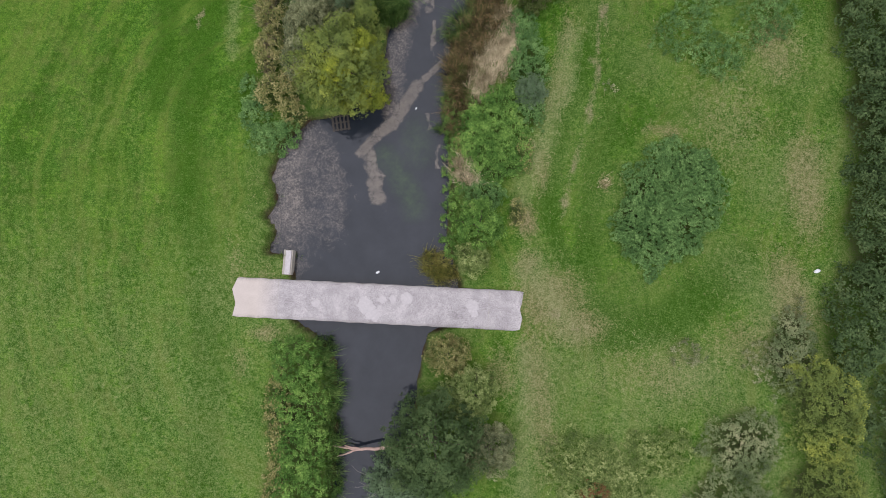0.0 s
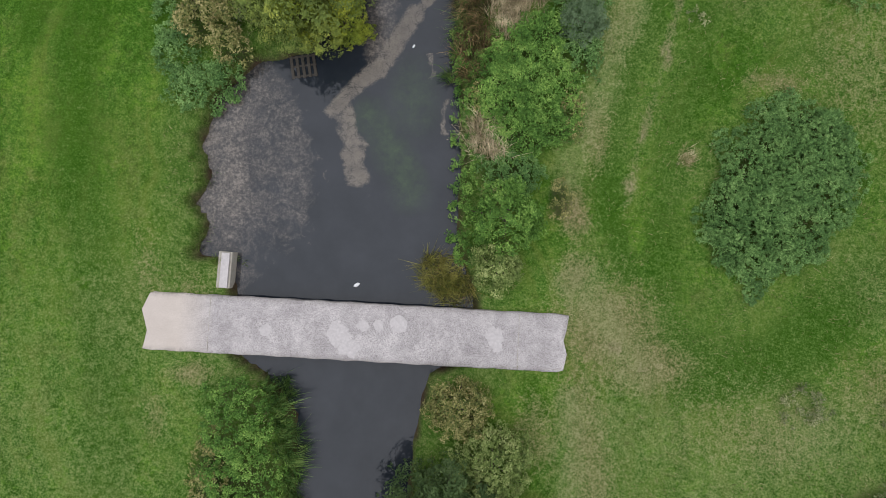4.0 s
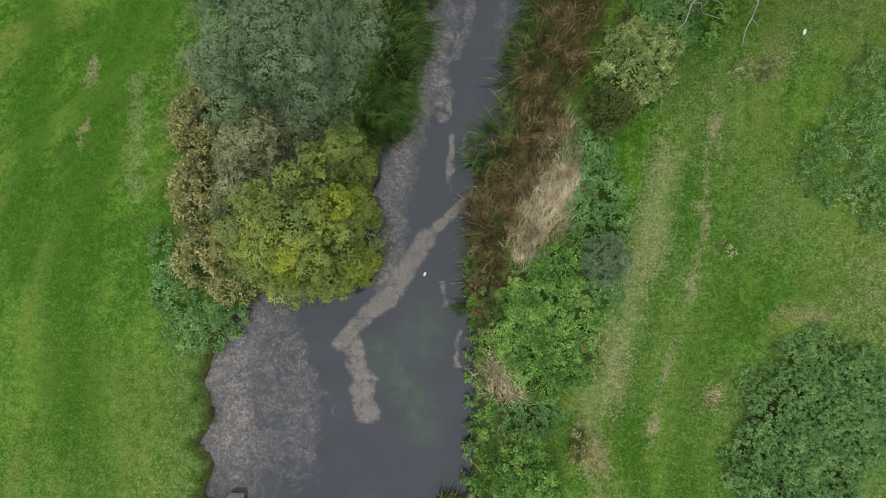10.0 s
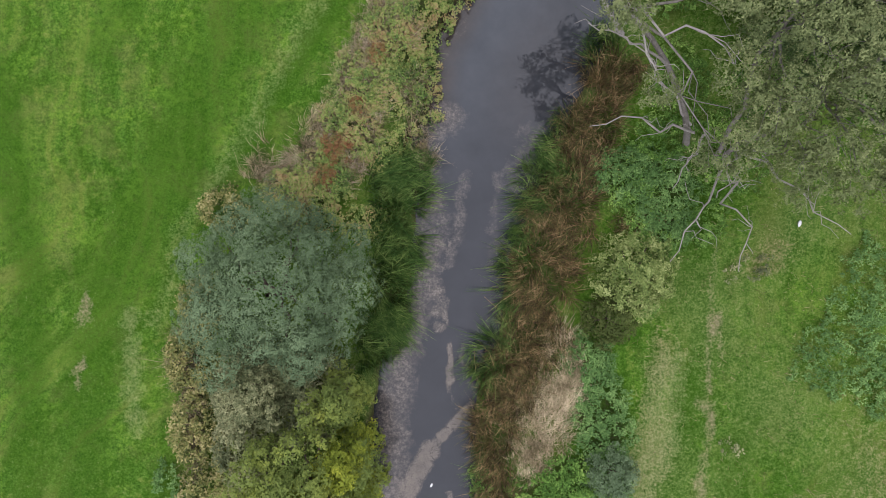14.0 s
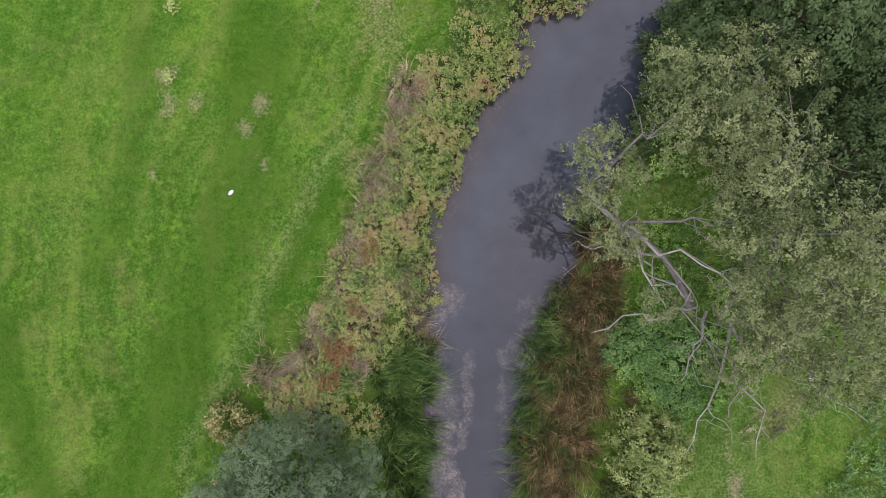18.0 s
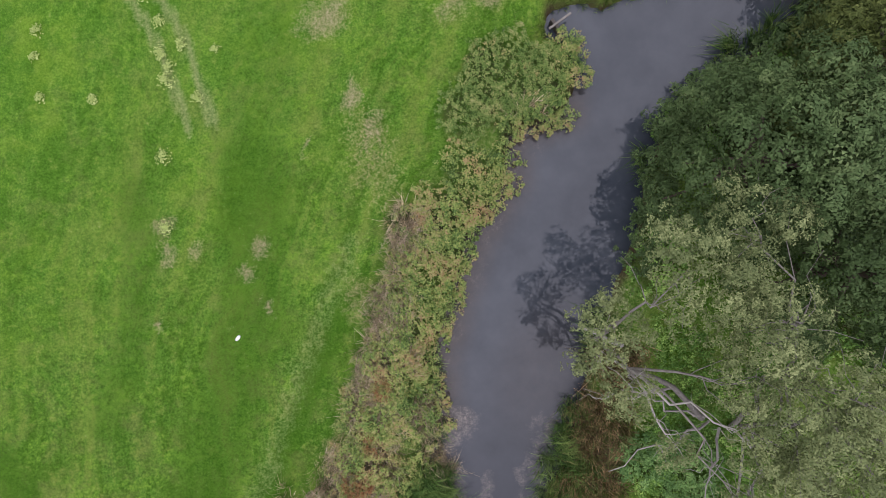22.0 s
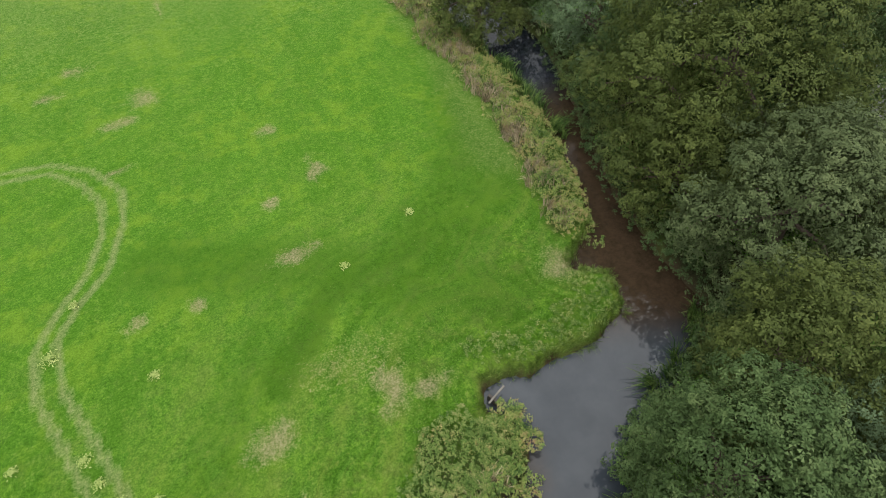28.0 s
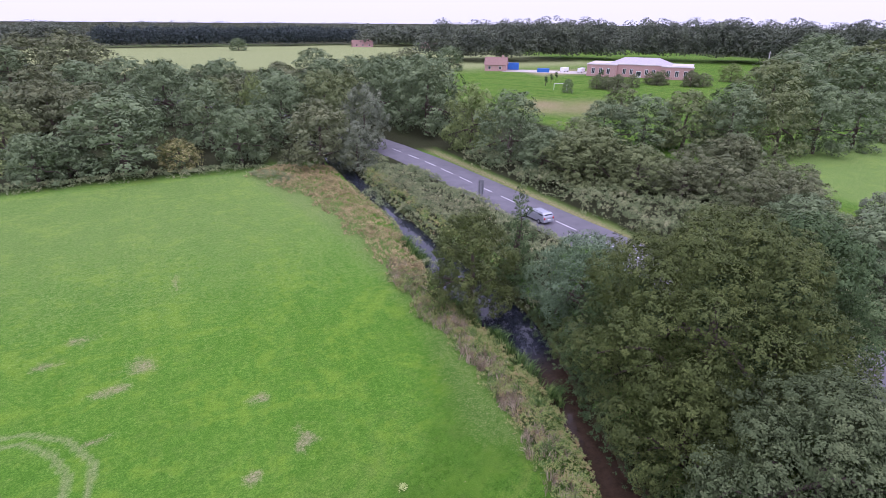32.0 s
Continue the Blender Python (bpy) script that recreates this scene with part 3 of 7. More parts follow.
def tree_parts(root, rng, h, r, leaf_mat, leaf=0.12, low=0.0, bark=None, lobes=None, limbs=6, inner=0.48, trunk_r=None, lean=(0, 0),
               wide=0.6, n_lobes=44, shell=0.87, per=22, dense=1.0, calm=0.25):
    lobes = lobes or make_lobes(rng, h, r, n_lobes, low, small=min(1.0, (18 / n_lobes) ** 0.5))
    tr = trunk_r or 0.03 * h + 0.03
    top = (lean[0] * h * 0.5, lean[1] * h * 0.5, h * 0.62)
    stem = np_mesh("trunk", *tube(crooked(rng, (0, 0, -0.25), top, 7, 0.02), np.linspace(tr, tr * 0.35, 7), 8))
    obj("trunk", stem, bark or M_BARK, root, smooth=True)
    for L in lobes[3:3 + limbs * 2:2]:
        z0 = rng.uniform(0.15, 0.45) * h
        s = z0 / (h * 0.62)
        limb = tube(crooked(rng, (top[0] * s, top[1] * s, z0), L[:3], 6, 0.06), np.linspace(tr * 0.5, tr * 0.12, 6), 5)
        obj("limb", np_mesh("limb", *limb), bark or M_BARK, root, smooth=True)
    tuft = 2.0 * leaf
    clumps = int(dense * 1.6 * (2 * math.pi * r * r + 2 * math.pi * r * 0.3 * h) / (math.pi * tuft * tuft))
    obj("crown", crown_mesh(rng, lobes, clumps, per, leaf, tuft, inner, shell, wide, calm=calm), leaf_mat, root)
    return root


def tree(name, x, y, h, r, leaf_mat, label, seed, category="tree", turn=0, **more):
    root = empty(name, x, y, ground_z(x, y), turn)
    tree_parts(root, np.random.default_rng(seed), h, r, leaf_mat, **more)
    return tagged(root, label, category)
# ---- the lie of the land ----
BANK_WEST = [(-2.4, -70), (-2.8, -13), (-2.7, -6), (-2.8, -3.8), (-4.2, -1.9), (-5.7, -0.9), (-5.8, 3.7), (-7.5, 3.7), (-7.0, 5.3), (-7.65, 6.05),
             (-6.95, 7.5), (-7.45, 9.0), (-6.6, 11.2), (-5.0, 12.8), (-2.4, 13.3), (-0.6, 15), (0.3, 17.5), (0.7, 19.4), (2.0, 21.2), (2.4, 24),
             (3.0, 27.3), (2.7, 29.4), (3.6, 30.8), (3.8, 33.6), (5.6, 36.1), (6.9, 38.6), (9.15, 40.4), (9.7, 42.5), (12.4, 42.8), (13.4, 44.2),
             (13.3, 46.0), (12.4, 46.5), (12.9, 47.5), (14.2, 47.5), (15.2, 46.9), (16.4, 47.2), (19.3, 47.0), (22.1, 48.1), (22.7, 50.4), (21.0, 51.7), (24.1, 53.8), (25.4, 56.5),
             (26.4, 59.7), (27.2, 63.8), (28.0, 70), (27.4, 76), (29.3, 89), (31.7, 100.5), (32.0, 114), (33, 125), (34, 170)]
BANK_EAST = [(2.6, -70), (2.6, -13), (2.3, -8), (2.5, -5.3), (2.8, -3.8), (3.3, -1.9), (5.4, -0.9), (5.4, 1.4), (4.5, 4.6), (4.8, 8), (4.65, 11.2),
             (4.5, 14), (4.8, 17.9), (6.0, 20.3), (6.8, 24.2), (8.2, 26.2), (8.8, 28), (10.0, 30.3), (11.9, 33.6), (14.2, 36.8), (15.3, 39.4),
             (17.9, 42.5), (22.5, 43.8), (26.0, 46.0), (26.2, 50.4), (26.8, 54.8), (28.6, 60), (31.4, 67), (33.2, 73), (33.8, 95), (34.7, 110),
             (36, 125), (37, 170)]
RIVER = np.array(BANK_WEST + BANK_EAST[::-1], float)
WATER_Z = -0.7


def to_line(x, y, line, closed=False):
    """The distance from points to a line of straight pieces."""
    x, y = np.asarray(x, float), np.asarray(y, float)
    best = np.full(x.shape, 1e9)
    pts = list(line) + ([line[0]] if closed else [])
    for (ax, ay), (bx, by) in zip(pts[:-1], pts[1:]):
        dx, dy = bx - ax, by - ay
        s = (((x - ax) * dx + (y - ay) * dy) / (dx * dx + dy * dy + 1e-9)).clip(0, 1)
        best = np.minimum(best, np.hypot(x - ax - s * dx, y - ay - s * dy))
    return best


def inside(x, y, line):
    x, y = np.asarray(x, float), np.asarray(y, float)
    odd = np.zeros(x.shape, bool)
    for (ax, ay), (bx, by) in zip(line, list(line[1:]) + [line[0]]):
        if ay != by:
            odd ^= ((ay > y) != (by > y)) & (x < (bx - ax) * (y - ay) / (by - ay) + ax)
    return odd


def from_bank(x, y):
    """Metres from the water's edge: negative over the water."""
    d = to_line(x, y, RIVER, True)
    return np.where(inside(x, y, [tuple(p) for p in RIVER]), -d, d)


def from_west(x, y):
    """East of the river's west bank: positive."""
    w = np.array(BANK_WEST, float)
    return np.asarray(x) - np.interp(y, w[:, 1], w[:, 0]) - 1.5


def soft(x, a, b):
    s = ((np.asarray(x, float) - a) / (b - a)).clip(0, 1)
    return s * s * (3 - 2 * s)


def wave(x, y, size, seed=0.0):
    """Cheap smooth unevenness from -1 to 1."""
    x, y = np.asarray(x, float) / size, np.asarray(y, float) / size
    return (np.sin(x * 1.7 + 2.1 * np.sin(y * 0.9 + seed) + seed) + np.sin(y * 1.9 + 1.7 * np.sin(x * 1.1 - seed)) + np.sin((x + y) * 1.3 + seed * 2)) / 3


def land(x, y, d):
    x, y = np.asarray(x, float), np.asarray(y, float)
    rise = 0.05 * wave(x, y, 3.0) + 0.03 * wave(x, y, 0.9, 2)
    edge = d + 0.10 * wave(x, y, 0.45, 1)
    bank = soft(edge, -0.12, 0.30)
    z = -1.15 + (1.15 + rise - 0.12 * (1 - soft(edge, 0.2, 1.5))) * bank
    far = soft(np.hypot(x - 5, y - 40), 250, 1500)
    return np.where(d < 6, z, rise) - far * 3.0


def ground_z(x, y):
    return float(land(np.array([x]), np.array([y]), from_bank(np.array([x]), np.array([y])))[0])


def spaced(lo, hi, a, b, step, grow=1.13):
    mid = list(np.arange(a, b, step))
    left, s, v = [], step, a
    while v > lo:
        s *= grow
        v -= s
        left.append(v)
    right, s, v = [], step, mid[-1]
    while v < hi:
        s *= grow
        v += s
        right.append(v)
    return np.array(left[::-1] + mid + right)


def blob(x, y, cx, cy, rx, ry=None, turn=0.0, edge=0.5):
    """1 inside an ellipse, falling to 0 round its edge."""
    ry = ry or rx
    c, s = math.cos(radians(turn)), math.sin(radians(turn))
    u, v = (x - cx) * c + (y - cy) * s, -(x - cx) * s + (y - cy) * c
    return 1 - soft(np.hypot(u / rx, v / ry), 1 - edge, 1 + edge)


def streak(x, y, line, width, edge=0.6):
    return 1 - soft(to_line(x, y, line) / width, 1 - edge, 1 + edge)


def build_ground():
    gx, gy = spaced(-2600, 2600, -31, 36, 0.31), spaced(-2200, 3200, -19, 78, 0.31)
    X, Y = np.meshgrid(gx, gy)
    x, y = X.ravel(), Y.ravel()
    d = np.full(x.shape, 99.0)
    near = (x > -20) & (x < 50) & (y > -90) & (y < 190)
    d[near] = from_bank(x[near], y[near])
    z = land(x, y, d)
    nx, ny = len(gx), len(gy)
    i = (np.arange(ny - 1)[:, None] * nx + np.arange(nx - 1)).ravel()
    me = np_mesh("ground", np.stack([x, y, z], 1), np.stack([i, i + 1, i + nx + 1, i + nx], 1))

    wob = 0.25 * wave(x, y, 1.3, 4) + 0.22 * wave(x, y, 0.33, 9)
    lush = np.zeros(x.shape)
    for line, w, k in (([(-11.2, -20), (-11.5, 0), (-12.4, 5), (-13.1, 8.4), (-13.2, 12.2), (-12.9, 16), (-11.9, 21)], 1.3, 0.55),
                       ([(-11.9, 21), (-10.3, 25.2), (-8.4, 28.2), (-6.8, 31), (-5.0, 34.3), (-3.2, 37.3), (-2.4, 40.5), (-1.6, 44)], 1.6, 0.5), ([(-1.6, 44), (-0.4, 47.7), (1.6, 51), (5, 56)], 1.6, 0.22),
                       ([(-6.1, 27.4), (-3.6, 31), (-1.1, 34.3), (1.0, 37.2)], 0.5, 0.6), ([(-15.6, 34), (-14.4, 25), (-15.4, 14)], 0.9, 0.55), ([(-10.8, 34), (-8, 39), (-6.8, 44)], 0.8, 0.35),
                       ([(15.4, 20.7), (14.3, 17), (13.1, 13.2), (12.1, 10.2), (11.6, 7.4), (12.2, 3)], 0.7, 0.75), ([(14.0, 2.0), (14.6, 8), (16.0, 13.0), (17.2, 17)], 0.9, 0.6),
                       ([(14.6, -0.5), (16, -1.8), (19.2, -1.3), (24, 2.5)], 1.5, 0.85), ([(14.6, 22), (15.0, 28)], 1.3, 0.7), ([(15, 10.5), (18, 12.5), (22, 13)], 0.9, 0.4),
                       ([(12, 55), (20, 60), (24, 70)], 3.0, 0.4), ([(0, 62), (8, 58), (16, 52)], 2.2, 0.4), ([(4, 52), (8, 56), (14, 57)], 1.0, 0.5)):
        lush = np.maximum(lush, k * streak(x + wob, y, line, w))
    rough = np.zeros(x.shape)
    east = soft(x - np.interp(y, [-20, 0, 10, 22, 32], [6, 9, 9.5, 12.5, 13.5]), -0.5, 1.5) * (y < 44) * (x < 46)
    rough = np.maximum(rough, (0.38 + 0.22 * wave(x, y, 2.2, 6)) * east)
    rough = np.maximum(rough, (0.22 + 0.15 * wave(x, y, 3.1, 8)) * (1 - soft(y, 5, 30)))
    rough = np.maximum(rough, 0.55 * (1 - soft(d, 0.5, 4.0)) * (y < 46))
    rough = np.maximum(rough, 0.5 * streak(x, y, [(23, 62), (26, 76), (26, 100), (20, 135), (-40, 139)], 3.0))
    rough = np.maximum(rough, 0.95 * soft(x, 34, 37) * (x < 46.5) * (y > 44))
    rough = np.maximum(rough, 0.5 * blob(x, y, -8.5, 1.5, 4.5, 3.2))
    dry = np.zeros(x.shape)
    for a in ((11.5, 0.2, 2.6, 2.4, 0, 0.85), (13, -1.4, 2.6, 1.3, 0, 0.8), (10.6, -5.5, 1.2, 6.0, 5, 0.72), (8.2, -4.5, 1.3, 2.0, 0, 0.6),
              (18.5, -4.5, 4.0, 2.0, 0, 0.55), (27.5, 0.5, 1.6, 3.4, 15, 0.8), (28.9, 8.0, 1.5, 4.0, 0, 0.8), (27.3, 17.5, 1.8, 2.6, 0, 0.7),
              (24.0, 13, 3.5, 4.0, 0, 0.45), (24.5, -2.5, 3.0, 2.2, 0, 0.6), (11.0, 9.4, 0.7, 2.2, 0, 0.7), (10.0, 5.7, 0.9, 1.2, 0, 0.85),
              (10.1, 2.7, 0.9, 1.3, 0, 0.8), (12.3, 14.8, 0.9, 3.2, -5, 0.55), (13.2, 18.5, 0.8, 2.2, 0, 0.6), (18.2, 23.2, 1.6, 0.8, 20, 0.6),
              (-7.6, 1.4, 1.0, 1.6, 0, 0.55), (-9.6, 3.0, 0.8, 2.5, 10, 0.45), (-7.7, -1.7, 1.2, 0.6, 0, 0.8), (-9.0, -3.8, 0.8, 1.4, 0, 0.5),
              (1.4, 36.8, 0.6, 1.6, 0, 0.55), (-1.2, 31.0, 0.5, 3.0, -30, 0.5), (7.5, 51.5, 3.0, 1.6, 0, 0.4), (3.5, 43.0, 1.2, 2.6, 0, 0.5),
              (19.5, 11.8, 1.6, 0.6, 0, 0.7), (15.4, 8.3, 0.5, 0.5, 0, 0.8)):
        dry = np.maximum(dry, a[5] * 0.66 * blob(x + wob, y - wob, *a[:5], 0.8))
    bare, hay_haze = np.zeros(x.shape), np.zeros(x.shape)
    path = [(12.4, 5.4), (13.2, 9.2), (14.5, 12.9), (15.0, 16.0), (15.4, 20.6), (15.8, 23.5)]
    bare = np.maximum(bare, (0.30 + 0.14 * wave(x, y, 0.9, 5)) * streak(x, y, path, 0.22))
    for a in ((12.6, 6.9, 0.26, 0.4), (13.4, 9.5, 0.26, 0.5), (14.5, 13.0, 0.35, 0.5), (15.0, 16.2, 0.25, 0.9), (15.6, 20.2, 0.22, 1.3),
              (-12.1, 23.2, 0.2, 0.8), (-12.6, 20.0, 0.15, 0.7), (-6.0, 42.0, 0.35, 0.4), (-6.4, 40.9, 0.4, 0.4), (-4.9, 40.7, 0.25, 0.4),
              (-2.1, 40.4, 0.25, 0.3), (-3.0, 39.3, 0.25, 0.35), (-7.3, 38.0, 0.3, 0.3), (3.0, 49.4, 0.8, 0.7), (8.7, 49.3, 0.7, 0.9),
              (10.6, 48.5, 0.8, 0.5), (1.8, 79.3, 1.1, 1.0), (-0.2, 76.8, 0.9, 0.6), (-2.7, 85.2, 0.9, 0.6), (-4.7, 82.4, 0.9, 0.6), (7.1, 59.3, 1.1, 0.6),
              (-1.6, 58.8, 0.5, 0.4), (1.3, 58.4, 0.5, 0.4), (10.5, 65.8, 0.35, 1.2), (8.7, 71.2, 0.5, 0.6), (7.1, 64.0, 0.4, 0.5), (20.4, 51.9, 1.1, 1.0),
              (3.4, 45.9, 0.3, 0.7), (4.0, 44.2, 0.3, 0.7), (3.2, 43.4, 0.25, 0.5), (0.9, 44.1, 0.15, 0.4), (-2.6, 37.5, 0.25, 0.5), (-8.0, 104, 1.2, 0.8),
              (11.6, -0.6, 0.5, 0.3), (13.3, -1.6, 0.6, 0.25), (-0.9, 71.5, 0.5, 0.3), (5.0, 93.0, 0.4, 1.2)):
        bare = np.maximum(bare, (0.56 if a[1] < 42 else 0.52) * blob(x + 0.8 * wob + 0.5 * wave(x, y, 0.8, 3), y + wob, a[0], a[1], a[2] * 1.15, a[3] * 1.15, 0, 0.9))
    for line in ([(-7.9, 74.7), (-4.9, 74.2), (-2.6, 72.4), (-1.0, 69.4), (-1.3, 66.3), (-2.5, 63.1), (-4.1, 61.4), (-5.4, 59.4), (-5.2, 56.2), (-4.3, 53.5), (-3.2, 50.0), (-2.9, 46)],
                 [(-7.9, 73.8), (-5.0, 73.3), (-3.3, 71.4), (-2.3, 68.9), (-2.5, 66.0), (-3.6, 63.3), (-5.2, 61.3), (-6.4, 59.2), (-6.4, 56.4), (-5.5, 53.6), (-4.4, 50.0), (-4.0, 46)]):
        hay_haze = np.maximum(hay_haze, 0.55 * streak(x, y, line, 0.22))
    for line, w, k in (([(1.7, 39.5), (-1.0, 35.6), (-3.3, 32), (-5.6, 28.8), (-7.6, 26.1), (-9.0, 22)], 0.5, 0.2), ([(13.5, 18.5), (12.6, 15.2), (11.6, 12.2), (10.3, 9.2), (9.6, 6.9)], 0.8, 0.42),
                       ([(-10.1, 22.5), (-10.3, 20.2), (-10.2, 17.4)], 0.4, 0.35), ([(9.9, -3), (9.8, -8), (9.6, -13)], 0.7, 0.42), ([(10.2, 2.5), (11.5, 0.5), (12.8, -1.6)], 1.1, 0.4)):
        hay_haze = np.maximum(hay_haze, k * streak(x + wob, y, line, w, 0.9))
    # the pale field far off, the school's playing field and the rough field before it
    hay_haze = np.maximum(hay_haze, 0.95 * soft(y, 285, 310) * (x > -70) * (x < 270) * (y < 640))
    hay_haze = np.maximum(hay_haze, 0.35 * (x > 94) * (x < 190) * (y > 55) * (y < 103))
    rough = np.maximum(rough, 0.8 * (x > 53.5) * (x < 57.5))
    dry = np.maximum(dry, 0.55 * (x > 53.2) * (x < 55.5))
    dry = np.maximum(dry, (0.55 + 0.2 * wave(x, y, 4.0, 3)) * blob(x, y, 122, 172, 22, 20))
    bare = np.maximum(bare, 0.9 * blob(x, y, 196, 268, 26, 10, -38))
    hay_haze = np.maximum(hay_haze, 0.2 * (1 - soft(y, -4, 14)) * (x < -5) * (x > -70))
    hay_haze = np.maximum(hay_haze, (0.16 + 0.14 * wave(x, y, 2.6, 4)) * (1 - soft(y, 14, 26)) * soft(x, 19, 26) * (x < 46))
    hay_haze = np.maximum(hay_haze, (0.24 + 0.12 * wave(x, y, 2.0, 2)) * (1 - soft(y, -4, 0)) * soft(x, 7, 10) * (x < 46))
    # the meadow's far end is paled to stand for distance haze
    hay_haze = np.maximum(hay_haze, 0.3 * soft(y, 62, 115) * (y < 138) * (x < 29) * (x > -90))
    wild_shade = soft(y, 137.5, 140) * (y < 330) * (x < 95)
    wild_shade = np.maximum(wild_shade, soft(d, 0.0, 0.3) * (d < 90) * ((x - 24 > 0) & (y > 45) & (y < 170) & (x < 46.5) & (from_west(x, y) > 0)))
    wild_shade = np.maximum(wild_shade, (x > 57.5) * (y > -200) * (y < 135) * (x < 92 - 0.0 * y) * ~((x > 84) & (y > 74) & (y < 98)))
    wild_shade = np.maximum(wild_shade, ((x > 15) & (y > 26) & (y < 46) & (x < 46) & (d > 0.6) & (y > 44 - (x - 15) * 1.3)) * 0.8)
    wild_shade = np.maximum(wild_shade, 1.0 * ((y > 600) | (x < -70) | (x > 420)))
    # shade below the tall beds, painted into the ground as a darker zone
    for cx, cy, rx, ry, turn in BED_SHADE:
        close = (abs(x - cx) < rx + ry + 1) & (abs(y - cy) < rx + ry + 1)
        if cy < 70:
            wild_shade[close] = np.maximum(wild_shade[close], 0.6 * blob(x[close], y[close], cx, cy, rx * 0.85, ry * 0.9, turn, 0.3))
    under = wild_shade * (0.8 + 0.2 * wave(x, y, 2.0, 2))
    mud = 1 - soft(d + 0.12 * wave(x, y, 0.4, 5), 0.05, 0.34)
    fresh = soft(y - 0.4 * x, 36, 66) * (y < 150) * (x < 46) + 1.0 * ((x > 94) & (x < 190) & (y > 55) & (y < 103))
    row = np.minimum(to_line(x, y, BANK_WEST[3:]), 400.0)
    me.attributes.new("row", "FLOAT", "POINT").data.foreach_set("value", row.astype(np.float32))
    for name, v in (("hay_haze", hay_haze), ("fresh", fresh), ("under", under), ("lush", lush), ("rough", rough), ("dry", dry), ("bare", bare), ("mud", mud)):
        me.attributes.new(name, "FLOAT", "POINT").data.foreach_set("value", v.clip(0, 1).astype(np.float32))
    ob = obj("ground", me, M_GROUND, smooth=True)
    return tagged(ob, "mown green meadow with worn paths and river channel", "ground", kind="structure")


def build_water():
    gx = np.r_[np.arange(-9, 7, 0.15), np.arange(7, 40, 0.3)]
    gy = np.r_[np.arange(-70, 2, 0.3), np.arange(2, 29, 0.15), np.arange(29, 170, 0.3)]
    X, Y = np.meshgrid(gx, gy)
    x, y = X.ravel(), Y.ravel()
    d = from_bank(x, y)
    nx = len(gx)
    i = (np.arange(len(gy) - 1)[:, None] * nx + np.arange(nx - 1)).ravel()
    keep = np.min(np.stack([d[i], d[i + 1], d[i + nx], d[i + nx + 1]]), 0) < 0.45
    i = i[keep]
    f = np.stack([i, i + 1, i + nx + 1, i + nx], 1)
    used, back = np.unique(f, return_inverse=True)
    x, y, d = x[used], y[used], d[used]
    me = np_mesh("water", np.stack([x, y, np.full(x.shape, WATER_Z)], 1), back.reshape(-1, 4))
    wob = 0.16 * wave(x, y, 0.7, 3) + 0.09 * wave(x, y, 0.26, 1)
    scum = np.zeros(x.shape)
    for line, w, k in (([(4.65, 17.3), (3.9, 16.6), (2.7, 15.5)], 0.28, 0.95), ([(2.7, 15.5), (1.7, 14.0), (1.0, 12.7), (0.0, 12.0)], 0.5, 0.95), ([(0.0, 12.0), (-0.8, 11.2), (-1.4, 10.5)], 0.4, 0.9),
                       ([(-1.4, 10.4), (-1.0, 10.0), (-0.6, 9.5)], 0.25, 0.8), ([(-0.55, 10.4), (-0.45, 9.2), (-0.2, 8.4)], 0.42, 0.95), ([(-0.3, 8.6), (-0.2, 7.9), (-0.1, 7.4)], 0.62, 0.95), ([(0.1, 7.4), (0.4, 6.5)], 0.12, 0.6),
                       ([(3.76, 19.9), (3.8, 18.5)], 0.22, 0.95), ([(3.5, 22.4), (3.55, 21.2)], 0.45, 0.7), ([(4.5, 20.3), (4.4, 19.1)], 0.15, 0.7), ([(3.3, 13.3), (3.4, 12.3)], 0.2, 0.85),
                       ([(4.0, 10.9), (4.1, 9.5)], 0.18, 0.85), ([(3.7, 18.4), (3.9, 17.2)], 0.14, 0.7), ([(-2.0, 8.2), (-1.7, 7.2)], 0.25, 0.45), ([(4.2, 24.8), (3.8, 23.4)], 0.18, 0.6)):
        scum = np.maximum(scum, k * streak(x + wob, y + wob, line, w, 0.5))
    film = 0.95 * (1 - soft(x - np.interp(y, [2.3, 3.9, 5.2, 6.7, 8.8, 11.2, 13], [-4.5, -2.4, -1.9, -1.8, -2.0, -2.4, -4]) + 2 * wob, -0.9, 0.5)) * (y < 13.4) * (y > 1.5)
    film = film * (0.6 + 0.4 * soft(y, 3, 7)) * (1 - 0.38 * soft(x, -6.4, -4.2))
    scum = np.maximum(scum, 0.55 * blob(x, y, -7.2, 8.2, 1.3, 3.6, 4, 0.7))
    for line, w, k in (([(3.3, 24.6), (2.7, 22.7), (1.8, 20.2), (1.2, 18.4), (1.0, 16.8), (0.9, 14.8), (0.9, 13.2)], 0.8, 0.9), ([(3.3, 24.6), (3.4, 27), (3.3, 29.6), (4.6, 30.5)], 0.8, 0.75), ([(5.0, 27.6), (4.8, 26.2), (4.2, 24)], 0.35, 0.62),
                       ([(6.6, 27.7), (6.2, 25.5), (6.0, 23.5)], 0.35, 0.5), ([(4.0, 32.8), (4.8, 34.3), (5.8, 35.6), (7.4, 38.0), (8.5, 39.2), (9.4, 40.4), (11, 42.2)], 0.75, 0.3), ([(8.3, 29.2), (7.8, 28.4), (7.2, 27.2)], 0.8, 0.55),
                       ([(4.4, 17.8), (6.3, 22.6)], 0.3, 0.4), ([(2.2, 26.0), (1.8, 23.0)], 0.4, 0.5)):
        film = np.maximum(film, k * streak(x + wob, y + wob, line, w, 0.85))
